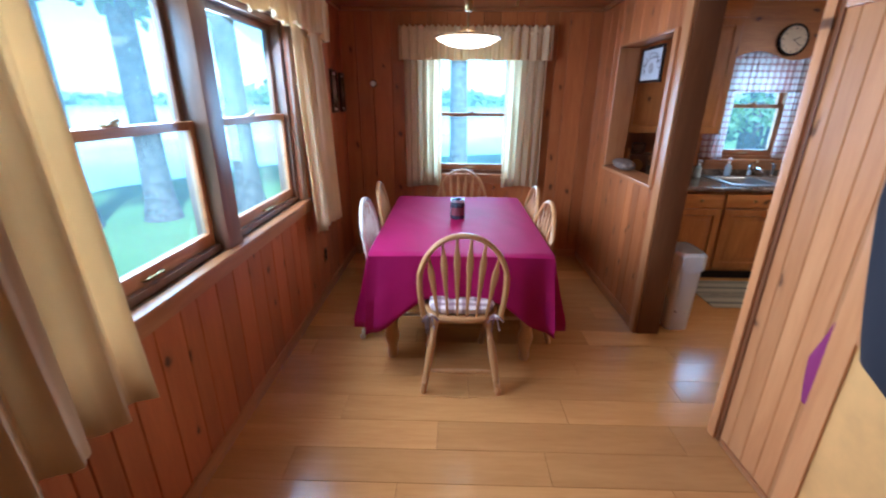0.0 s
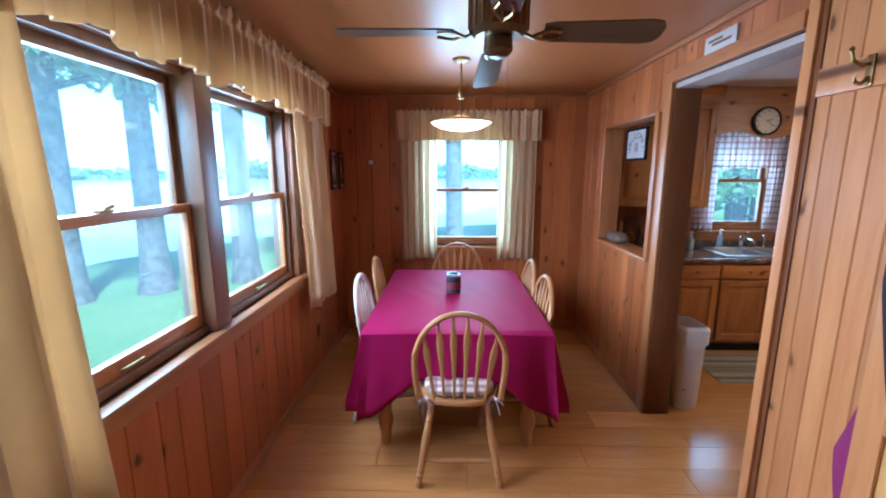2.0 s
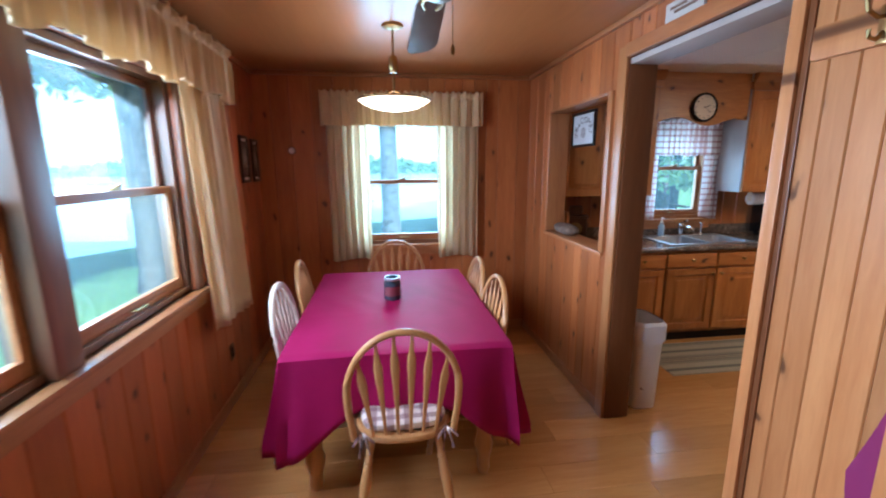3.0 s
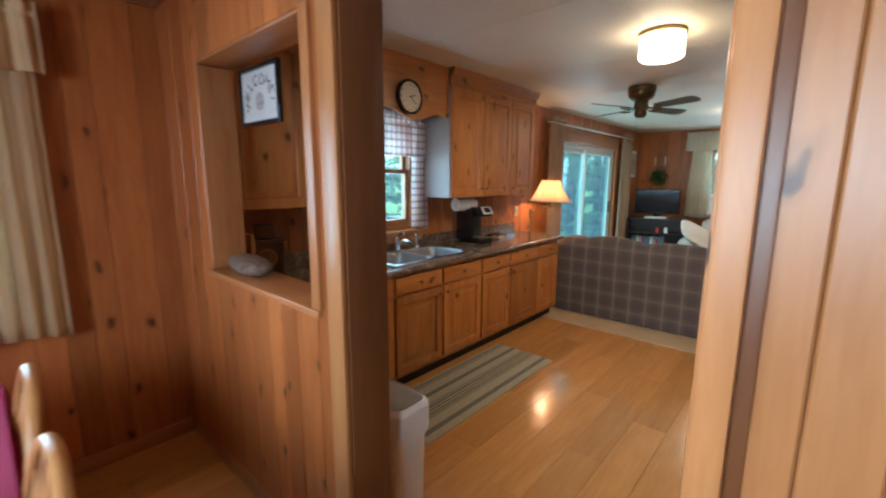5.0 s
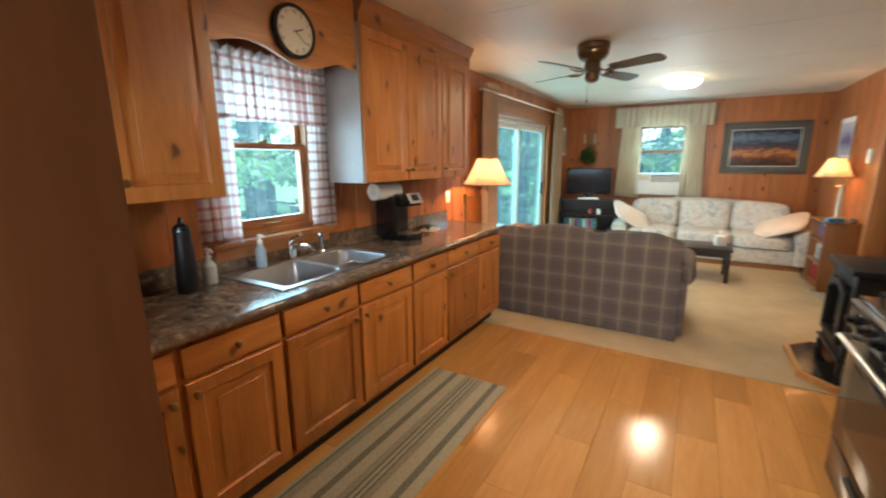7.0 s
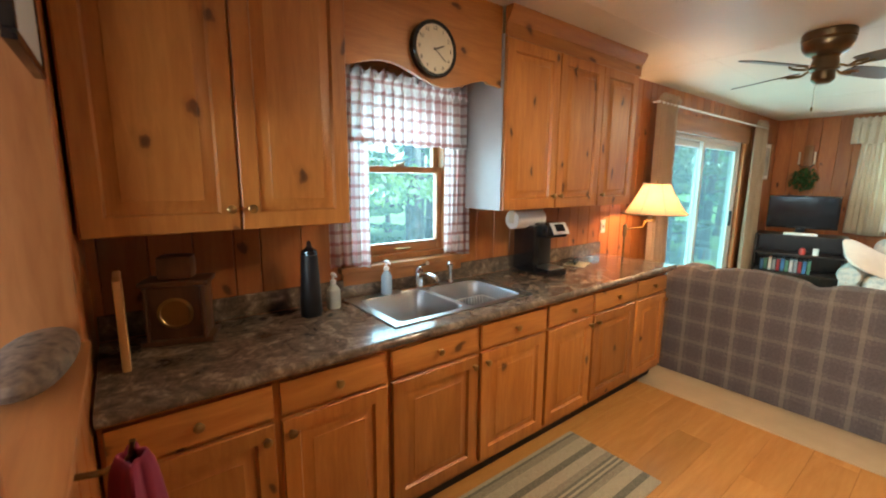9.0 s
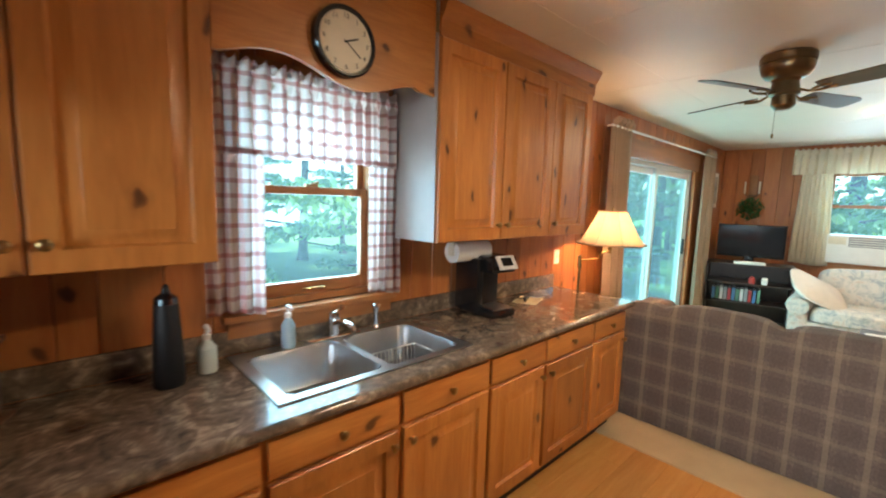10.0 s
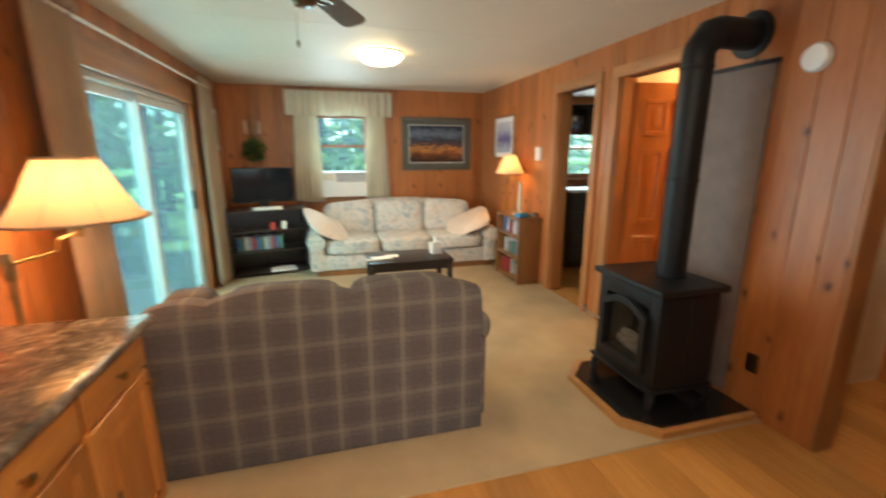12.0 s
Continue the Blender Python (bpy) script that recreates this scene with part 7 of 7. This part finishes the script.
for z in (1.50, 1.78, 2.04):
    framed("picture", "s", NORTH, 5.22, 5.38, z, z + 0.19, M_BLACKMATT, M_ART_SMALL, "small framed picture in a column on the pine wall", 0.015, 0.02, M_PAPER)

# living room curtains
drape("curtain", "s", 4.47, 5.74, 6.12, 0.03, 2.24, M_TAUPE, "taupe drape tied at the top beside the sliding door", 5, 0.028, 41, lean=-0.02)
drape("curtain", "s", 4.47, 8.34, 8.80, 0.03, 2.26, M_TAUPE, "taupe drape beside the sliding door", 5, 0.028, 42)
for x in (5.93, 8.56):
    bm = B()
    for k in range(9):
        pillow(bm, (x - 0.16 + 0.04 * k, 4.455, 2.27 + 0.02 * (k % 2)), (0.05, 0.05, 0.06), 0.8, seg=10)
    solo("curtain_bow", bm, M_TAUPE, "gathered taupe fabric bow on the drape head", "bow")
curtain_rod("s", 4.47, 5.72, 8.84, 2.235, NORTH - 0.06, M_WHITE, 0.011, "white curtain rod over the sliding door")
drape("curtain", "w", 9.555, 2.34, 2.70, 0.85, 2.30, M_LINEN, "cream curtain beside the air conditioner", 6, 0.02, 51, pinch=0.25)
drape("curtain", "w", 9.555, 3.28, 3.68, 0.85, 2.30, M_LINEN, "cream curtain beside the air conditioner", 6, 0.02, 52, pinch=0.25)
ruffle("curtain_valance", "w", 9.53, 2.28, 3.74, 2.03, 2.36, M_LINEN, "cream valance over the far window", 16, 53, wave=0.004, ends=0.09)
curtain_rod("w", 9.55, 2.30, 3.72, 2.31, EAST - 0.013)

# air conditioner
ac = thing("air_conditioner", (EAST - 0.10, 2.66, 0.905), "white window air conditioner under the raised sash", "air conditioner")
part("housing", bx(0.0, 0.24, 0.0, 0.66, 0, 0.36, bevel=0.012), M_WHITE, ac)
# Dark sheet behind the louvres stands for the shade between them.
part("grille_back", bx(-0.002, -0.0004, 0.025, 0.445, 0.215, 0.335), plain("grille_shade", (0.16, 0.17, 0.18), 0.7), ac, "dark sheet for the shade in the louvre openings")
for k in range(11):
    part("louver", bx(-0.004, 0.0, 0.03, 0.44 if k > 6 else 0.63, 0.03 + 0.028 * k, 0.042 + 0.028 * k, bevel=0.001), M_WHITE, ac)
part("control_panel", bx(-0.005, -0.0005, 0.47, 0.64, 0.24, 0.33, bevel=0.002), M_CREAM, ac, "control panel")

# wood stove on its hearth
hp = thing("hearth_pad", (5.30, 1.33, 0.0), "black tiled hearth pad with an oak edge and cut corners", "hearth")


def octagon(bm, x0, x1, y0, y1, cut, z0, z1):
    pts = [(x0, y0), (x1, y0), (x1, y1 - cut), (x1 - cut, y1), (x0 + cut, y1), (x0, y1 - cut)]
    lo = [bm.verts.new((x, y, z0)) for x, y in pts]
    hi = [bm.verts.new((x, y, z1)) for x, y in pts]
    bm.faces.new(list(reversed(lo)))
    bm.faces.new(hi)
    for i in range(6):
        bm.faces.new((lo[i], lo[(i + 1) % 6], hi[(i + 1) % 6], hi[i]))


bm = B()
octagon(bm, -0.42, 0.42, -0.44, 0.38, 0.16, 0.0, 0.050)
part("edge", bm, M_OAK, hp, "oak edge moulding", smooth=False)
bm = B()
octagon(bm, -0.385, 0.385, -0.43, 0.345, 0.15, 0.0505, 0.056)
part("tile_bed", bm, M_BLACK, hp, smooth=False)
st = thing("wood_stove", (5.33, 1.29, 0.056), "black cast iron stove with an arched glass door and flue pipe", "stove")
for a in ((-0.27, 0.27, -0.21, -0.02, 0.13, 0.70), (-0.27, -0.19, -0.0195, 0.20, 0.13, 0.70), (0.19, 0.27, -0.0195, 0.20, 0.13, 0.70), (-0.1895, 0.1895, -0.0195, 0.20, 0.13, 0.225), (-0.1895, 0.1895, -0.0195, 0.20, 0.60, 0.70)):
    part("firebox_wall", bx(*a, bevel=0.004), M_BLACKMATT, st)
part("top_plate", bx(-0.30, 0.30, -0.24, 0.235, 0.701, 0.74, bevel=0.010), M_BLACKMATT, st)
part("bottom_plate", bx(-0.285, 0.285, -0.225, 0.225, 0.105, 0.129, bevel=0.008), M_BLACKMATT, st)
for sx in (-1, 1):
    for sy in (-1, 1):
        bm = B()
        tube(bm, [(sx * 0.24, sy * 0.17, 0.11), (sx * 0.265, sy * 0.195, 0.06), (sx * 0.27, sy * 0.20, 0.0)], [0.034, 0.026, 0.022], 10)
        part("leg", bm, M_BLACKMATT, st)
bm = B()
N = 14
arch = [(-0.20, 0.20)] + [(-0.20 + 0.40 * i / N, 0.55 + 0.07 * math.sin(math.pi * i / N)) for i in range(N + 1)] + [(0.20, 0.20)]
inner = [(-0.165, 0.235)] + [(-0.165 + 0.33 * i / N, 0.525 + 0.055 * math.sin(math.pi * i / N)) for i in range(N + 1)] + [(0.165, 0.235)]
f0 = [bm.verts.new((x, 0.232, z)) for x, z in arch]
f1 = [bm.verts.new((x, 0.236, z)) for x, z in inner]
bk = [bm.verts.new((x, 0.201, z)) for x, z in arch]
ib = [bm.verts.new((x, 0.205, z)) for x, z in inner]
for i in range(len(arch)):
    j = (i + 1) % len(arch)
    bm.faces.new((f0[i], f0[j], f1[j], f1[i]))
    bm.faces.new((bk[i], bk[j], f0[j], f0[i]))
    bm.faces.new((f1[i], f1[j], ib[j], ib[i]))
sdoor = part("door", bm, M_BLACKMATT, st)
bm = B()
bm.faces.new([bm.verts.new((x, 0.2035, z)) for x, z in inner])
stove_glass = part("glass", bm, glass_mat("stove_glass", tint=(0.62, 0.60, 0.56), veil=0.03), sdoor, "smoky stove glass", smooth=False)
stove_glass.visible_shadow = False
M_LOG = plain("grey_ceramic_log", (0.30, 0.26, 0.22), 0.9, spread=0.45, scale=16, bump=0.9, fine=60)
for a, b, r in (((-0.15, 0.13, 0.27), (0.15, 0.10, 0.28), 0.036), ((-0.12, 0.06, 0.30), (0.08, 0.15, 0.36), 0.030), ((0.13, 0.05, 0.31), (-0.02, 0.16, 0.33), 0.027)):
    bm = B()
    rod(bm, a, b, [(r * 0.8, 0), (r, 0.1), (r * 0.9, 0.45), (r * 1.05, 0.7), (r * 0.85, 1)], seg=12)
    part("log", bm, M_LOG, st, "grey ceramic log behind the glass")
bm = B()
tube(bm, [(0.205, 0.235, 0.40), (0.25, 0.26, 0.41), (0.29, 0.29, 0.44)], 0.008, 8)
lathe(bm, [(0, 0), (0.014, 0.004), (0.016, 0.03), (0, 0.04)], 10, centre=(0.29, 0.29, 0.43))
part("handle", bm, M_STEEL, sdoor, "coiled steel handle")
bm = B()
tube(bm, [(-0.03, -0.07, 0.74), (-0.03, -0.07, 1.30), (-0.03, -0.07, 1.98), (-0.03, -0.075, 2.02), (-0.03, -0.14, 2.11), (-0.03, -0.18, 2.12), (-0.03, -0.43, 2.12)], 0.082, 24)
part("flue_pipe", bm, M_BLACKMATT, st)
for z in (0.75, 1.32, 1.93):
    bm = B()
    lathe(bm, [(0.083, z - 0.012), (0.088, z - 0.008), (0.088, z + 0.008), (0.083, z + 0.012)], 24, centre=(-0.03, -0.07, 0))
    part("pipe_collar", bm, M_BLACKMATT, st)
bm = B()
lathe(bm, [(0.083, 0), (0.125, 0), (0.125, 0.012), (0.083, 0.014)], 28, centre=(-0.03, -0.425, 2.12), m=pose(0, 0, 0, -90, 0, 0))
part("wall_collar", bm, M_BLACKMATT, st)
hs = thing("heat_shield", (5.36, SOUTH + 0.014, 0.06), "grey panel heat shield behind the stove", "panel")
part("sheet", bx(-0.24, 0.27, 0.0, 0.014, 0.0, 1.94, bevel=0.002), plain("grey_shield", (0.17, 0.125, 0.108), 0.6), hs)
part("top_cap", bx(-0.25, 0.28, 0.0, 0.02, 1.941, 1.965, bevel=0.002), M_BLACKMATT, hs)
sdt = thing("smoke_detector", (4.93, SOUTH + 0.0135, 1.985), "round white smoke detector on the pine wall", "smoke detector", rz=180)
bm = B()
lathe(bm, [(0, 0), (0.068, 0), (0.070, 0.012), (0.060, 0.032), (0.03, 0.038), (0, 0.038)], 32, m=pose(0, 0, 0, 90, 0, 0))
part("cover", bm, M_WHITE, sdt)
part("plate", bx(-0.036, 0.036, -0.006, 0, -0.057, 0.057, bevel=0.003), M_BRONZE, thing("wall_outlet", (4.98, SOUTH + 0.0135, 0.32), "brown wall outlet beside the stove", "outlet", rz=180))
tms = thing("thermostat", (7.73, SOUTH + 0.0135, 1.52), "white thermostat on the pine wall", "thermostat", rz=180)
part("cover", bx(-0.055, 0.055, -0.03, 0, -0.075, 0.075, bevel=0.008), M_WHITE, tms)


# bathroom door, open
bd = thing("panel_door", (6.38, SOUTH - 0.125, 0.012), "orange stained six-panel door standing open", "door", rz=-100)
part("leaf", bx(0, 0.60, -0.018, 0.018, 0, 2.08, bevel=0.002), M_DOOR, bd)
for a, b in ((0.08, 0.28), (0.33, 0.53)):
    for c, d in ((0.15, 0.80), (0.92, 1.55), (1.66, 1.95)):
        bm = B()
        door_front(bm, a, b, c, d, -0.0185, t=0.012, frame=0.03)
        part("panel", bm, M_DOOR, bd)
        bm = B()
        door_front(bm, a, b, c, d, -0.0185, t=0.012, frame=0.03)
        for vv in bm.verts:
            vv.co.y = -vv.co.y
        part("panel", bm, M_DOOR, bd)
bm = B()
lathe(bm, [(0, 0), (0.012, 0), (0.012, 0.03), (0.027, 0.045), (0.022, 0.07), (0, 0.075)], 18, centre=(0.55, -0.018, 0.95), m=pose(0, 0, 0, 90, 0, 0))
part("door_knob", bm, M_BRASS, bd)

# bedroom glimpse
ds = thing("dresser", (8.42, -0.62, 0), "dark dresser inside the bedroom doorway", "dresser", rz=90)
part("carcass", bx(0, 0.9, 0, 0.45, 0.06, 1.04, bevel=0.005), M_DARKWOOD, ds)
part("top", bx(-0.02, 0.92, -0.02, 0.47, 1.041, 1.07, bevel=0.004), M_WHITE, ds, "pale cover on top")
for k in range(4):
    dr = part("drawer", bx(0.03, 0.87, 0.451, 0.468, 0.09 + 0.24 * k, 0.31 + 0.24 * k, bevel=0.004), M_DARKWOOD, ds)
bt = thing("wall_television", (7.98, 0.22, 1.74), "black television on a wall arm in the bedroom", "television", rz=60)
part("panel", bx(-0.30, 0.30, -0.02, 0.02, 0.0, 0.36, bevel=0.006), M_BLACK, bt)
part("wall_arm", bx(-0.03, 0.03, 0.021, 0.30, 0.15, 0.20), M_BLACKMATT, bt)

# ---- outdoors ----
GROUND = -1.0
M_GRASS = mat("lawn", (0.06, 0.12, 0.025), 0.9)
n = Net(M_GRASS)
v = n.coords()
n.color(n.mix(0.5, n.ramp(n.noise(v, 0.4, 5), [(0.3, (0.07, 0.13, 0.025)), (0.7, (0.14, 0.22, 0.05))]), n.ramp(n.noise(v, 14, 4), [(0.3, (0.05, 0.10, 0.02)), (0.7, (0.18, 0.26, 0.07))])))
n.bump(n.noise(v, 60, 3), 0.8, 0.03)
bm = B()
box(bm, -600, 600, -600, 600, GROUND - 0.5, GROUND)
solo("ground", bm, M_GRASS, "green lawn under scattered trees", "ground", kind="structure", smooth=False)
# The pale base colour stands for bright sky reflected in the water.
M_WATER = mat("lake_water", (0.46, 0.52, 0.55), 0.14)
n = Net(M_WATER)
n.bump(n.noise(n.coords((1, 1, 1)), 1.2, 4), 0.06, 0.05)
n.b.inputs["Specular IOR Level"].default_value = 1.0
bm = B()
pts = [(-600, -600), (-22, -600), (-15.5, -10), (-11.5, 5), (-10.1, 12.6), (-7.0, 18), (2.5, 22), (14, 34), (60, 90), (60, 600), (-600, 600)]
top = [bm.verts.new((x, y, GROUND + 0.012)) for x, y in pts]
bm.faces.new(top)
solo("water", bm, M_WATER, "bright calm lake beyond the lawn", "water", kind="structure", smooth=False)
M_BARK = plain("bark", (0.095, 0.075, 0.062), 0.95, spread=0.5, scale=7, bump=1.0, fine=35)
M_CROWN = mat("tree_leaves", (0.05, 0.11, 0.03), 0.6)
n = Net(M_CROWN)
gi = n.add("ShaderNodeNewGeometry")
n.color(n.ramp(gi.outputs["Random Per Island"], [(0.0, (0.06, 0.13, 0.045)), (0.6, (0.12, 0.22, 0.09)), (1.0, (0.20, 0.30, 0.14))]))
tr = n.add("ShaderNodeBsdfTranslucent")
tr.inputs["Color"].default_value = (0.24, 0.38, 0.10, 1)
mx = n.add("ShaderNodeMixShader")
mx.inputs[0].default_value = 0.4
n.link(n.b.outputs[0], mx.inputs[1])
n.link(tr.outputs[0], mx.inputs[2])
n.link(mx.outputs[0], n.t.nodes["Material Output"].inputs["Surface"])


def tree_thing(seed, height, radius, clear, spread, leaf, count, label, conifer=False):
    rnd = random.Random(seed)
    t = thing("tree", (0, 0, 0), label, "tree", "trees round the cabin")
    bm = B()
    lean = (rnd.uniform(-0.02, 0.02), rnd.uniform(-0.02, 0.02))
    pts = [(lean[0] * h * height + 0.05 * math.sin(3 * h), lean[1] * h * height, h * height) for h in (0, 0.03, 0.08, 0.2, 0.4, 0.6, 0.8, 1.0)]
    tube(bm, pts, [radius * k for k in (1.5, 1.15, 1.0, 0.92, 0.78, 0.58, 0.34, 0.08)], 14)
    tips = []
    n_l = 26 if conifer else 13
    for k in range(n_l):
        h = clear + (1 - clear) * (k + rnd.random()) / n_l
        a = rnd.uniform(0, 6.28)
        ln = spread * ((1.05 - h) / (1.05 - clear) if conifer else rnd.uniform(0.55, 1.0))
        p0 = Vector((lean[0] * h * height, lean[1] * h * height, h * height))
        rise = -0.12 if conifer else rnd.uniform(0.1, 0.5)
        p1 = p0 + Vector((math.cos(a) * ln * 0.5, math.sin(a) * ln * 0.5, ln * rise * 0.6))
        p2 = p0 + Vector((math.cos(a) * ln, math.sin(a) * ln, ln * rise))
        tube(bm, [p0, p1, p2], [radius * 0.30, radius * 0.18, 0.012], 6)
        tips += [p1.lerp(p2, 0.1), p1.lerp(p2, 0.55), p2]
    part("trunk", bm, M_BARK, t)
    bm = B()
    each = max(8, count // len(tips))
    for p in tips:
        s = spread * (0.16 if conifer else 0.24) * rnd.uniform(0.7, 1.2)
        leaf_cloud(bm, p, (s * 1.5, s * 1.5, s * (0.35 if conifer else 0.75)), each, leaf, rnd)
    part("crown", bm, M_CROWN, t)
    return t


big = tree_thing(1, 17, 0.27, 0.20, 4.2, 0.15, 9000, "tall tree with a thick dark trunk by the lake")
fir = tree_thing(2, 12, 0.17, 0.06, 2.6, 0.10, 6500, "dense green conifer behind the cabin", True)
young = tree_thing(3, 9, 0.13, 0.22, 2.6, 0.10, 4200, "young leafy tree behind the cabin")
big.matrix_world = pose(-6.43, 9.31, GROUND)
rnd = random.Random(77)
for x, y in ((-7.6, 8.4), (-4.85, 10.3), (0.35, 13.5), (-10.5, 4.0), (5.6, 13.5), (2.6, 17.0), (9.2, 13.5)):
    copy_thing(big, pose(x, y, GROUND, 0, 0, rnd.uniform(0, 360)))
fir.matrix_world = pose(7.2, 21.0, GROUND)
for x, y in ((6.6, 15.5), (8.4, 12.5), (11.2, 15.5), (14.5, 6.0), (16.0, 3.4), (18.5, 5.2), (15.5, 0.6), (20, 1.8), (9.6, 19), (13.8, 13.0), (15.5, 10.5), (18.0, 8.6), (20.5, 11.5), (22.5, 7.0), (17.0, 13.5), (24.0, 10.0), (21.0, 15.0), (26.0, 13.0), (28.0, 8.5), (14.0, -1.6), (16.5, -3.2), (13.2, -4.2), (19.0, -1.0), (18.0, -5.0)):
    copy_thing(fir, pose(x, y, GROUND, 0, 0, rnd.uniform(0, 360)))
young.matrix_world = pose(7.4, 10.8, GROUND)
for x, y in ((10.6, 11.5), (12.6, 4.0), (14.4, 2.0), (13.2, 7.6), (7.6, 18), (17, 8), (12, 20), (19.2, 10.2), (23.0, 12.5), (25.0, 8.0), (16.2, 11.8)):
    copy_thing(young, pose(x, y, GROUND, 0, 0, rnd.uniform(0, 360)))

# far wooded shore
bm = B()
rnd = random.Random(9)
for k in range(2600):
    a = rnd.uniform(-0.35, 2.9)
    r = rnd.uniform(185, 230)
    h = rnd.uniform(3, 11) * (0.7 + 0.4 * math.sin(7 * a))
    p = Vector((-r * math.sin(a), r * math.cos(a), GROUND))
    leaf_cloud(bm, p + Vector((0, 0, h * 0.5)), (3.0, 3.0, h * 0.6), 7, 1.7, rnd, 0.8)
solo("far_shore_trees", bm, M_CROWN, "wooded far shore across the lake", "woods", kind="stuff")

# deck with a railing outside the sliding door
dk = thing("deck", (7.2, 6.0, GROUND), "weathered wooden deck with a railing outside the sliding door", "deck")
M_DECK = wood("weathered_deck", (0.38, 0.33, 0.26), (0.28, 0.24, 0.19), KNOT, axis="x", knots=False, rough=0.8)
bm = B()
for k in range(18):
    box(bm, -1.8, 1.8, -1.29 + 0.145 * k, -1.155 + 0.145 * k, 0.85, 0.89)
part("deck_boards", bm, M_DECK, dk, smooth=False)
for x in (-1.75, -0.6, 0.6, 1.75):
    part("post", bx(x - 0.045, x + 0.045, 1.20, 1.29, 0.0, 1.85), M_DECK, dk)
part("top_rail", bx(-1.8, 1.8, 1.18, 1.31, 1.851, 1.89), M_DECK, dk)
part("bottom_rail", bx(-1.8, 1.8, 1.22, 1.27, 0.98, 1.02), M_DECK, dk)
for k in range(28):
    x = -1.72 + 0.1275 * k
    part("baluster", bx(x - 0.018, x + 0.018, 1.225, 1.261, 1.021, 1.85), M_DECK, dk, smooth=False)
part("side_rail", bx(-1.80, -1.70, -1.28, 1.17, 1.851, 1.89), M_DECK, dk)
for k in range(17):
    y = -1.15 + 0.135 * k
    part("baluster", bx(-1.77, -1.734, y - 0.018, y + 0.018, 0.89, 1.85), M_DECK, dk, smooth=False)

# outer shell
M_SIDING = plain("dark_roof", (0.08, 0.07, 0.065), 0.9)
bm = B()
box(bm, -1.5, 10.3, -2.4, 5.15, CEIL + 0.09, CEIL + 0.20)
solo("roof", bm, M_SIDING, "low roof over the cabin", "roof", kind="structure", smooth=False)


# ---- boards and planks ----
for me, m, parent, where in BOARDS:
    if not me.materials:
        me.materials.append(None)
    ob = new("board", me)
    ob.parent = parent
    ob.matrix_world = where
    ob.material_slots[0].link = "OBJECT"
    ob.material_slots[0].material = m

random.seed(11)
PLANK_W = 0.193


def plank_mesh(length, width, cache={}):
    key = (round(length, 3), round(width, 3))
    if key not in cache:
        bm = B()
        c = 0.0014
        g = 0.0007
        lo = [bm.verts.new(p) for p in ((g, g, -0.012), (length - g, g, -0.012), (length - g, width - g, -0.012), (g, width - g, -0.012))]
        md = [bm.verts.new((v.co.x, v.co.y, -0.0008)) for v in lo]
        hi = [bm.verts.new(p) for p in ((c, c, 0), (length - c, c, 0), (length - c, width - c, 0), (c, width - c, 0))]
        for a, b in ((lo, md), (md, hi)):
            for i in range(4):
                bm.faces.new((a[i], a[(i + 1) % 4], b[(i + 1) % 4], b[i]))
        bm.faces.new(hi)
        me = bpy.data.meshes.new("plank")
        bmesh.ops.recalc_face_normals(bm, faces=bm.faces)
        bm.to_mesh(me)
        bm.free()
        me.materials.append(M_FLOOR)
        cache[key] = me
    return cache[key]


def lay(x0, x1, y0, y1, length=1.22):
    y, row = y0, 0
    while y < y1 - 0.005:
        w = min(PLANK_W, y1 - y)
        x = x0 - (row * 0.43 % 1.0) * length
        while x < x1 - 0.005:
            a, b = max(x, x0), min(x + length, x1)
            if b - a > 0.02:
                ob = new("plank", plank_mesh(b - a, w))
                ob.parent = FLOOR_OB
                ob.location = (a, y, 0)
            x += length
        y, row = y + w, row + 1


lay(WEST, 4.87, SOUTH, NORTH)
lay(WEST, PART_W, SOUTH_D, SOUTH)
lay(PART_E, 9.65, -1.70, SOUTH)
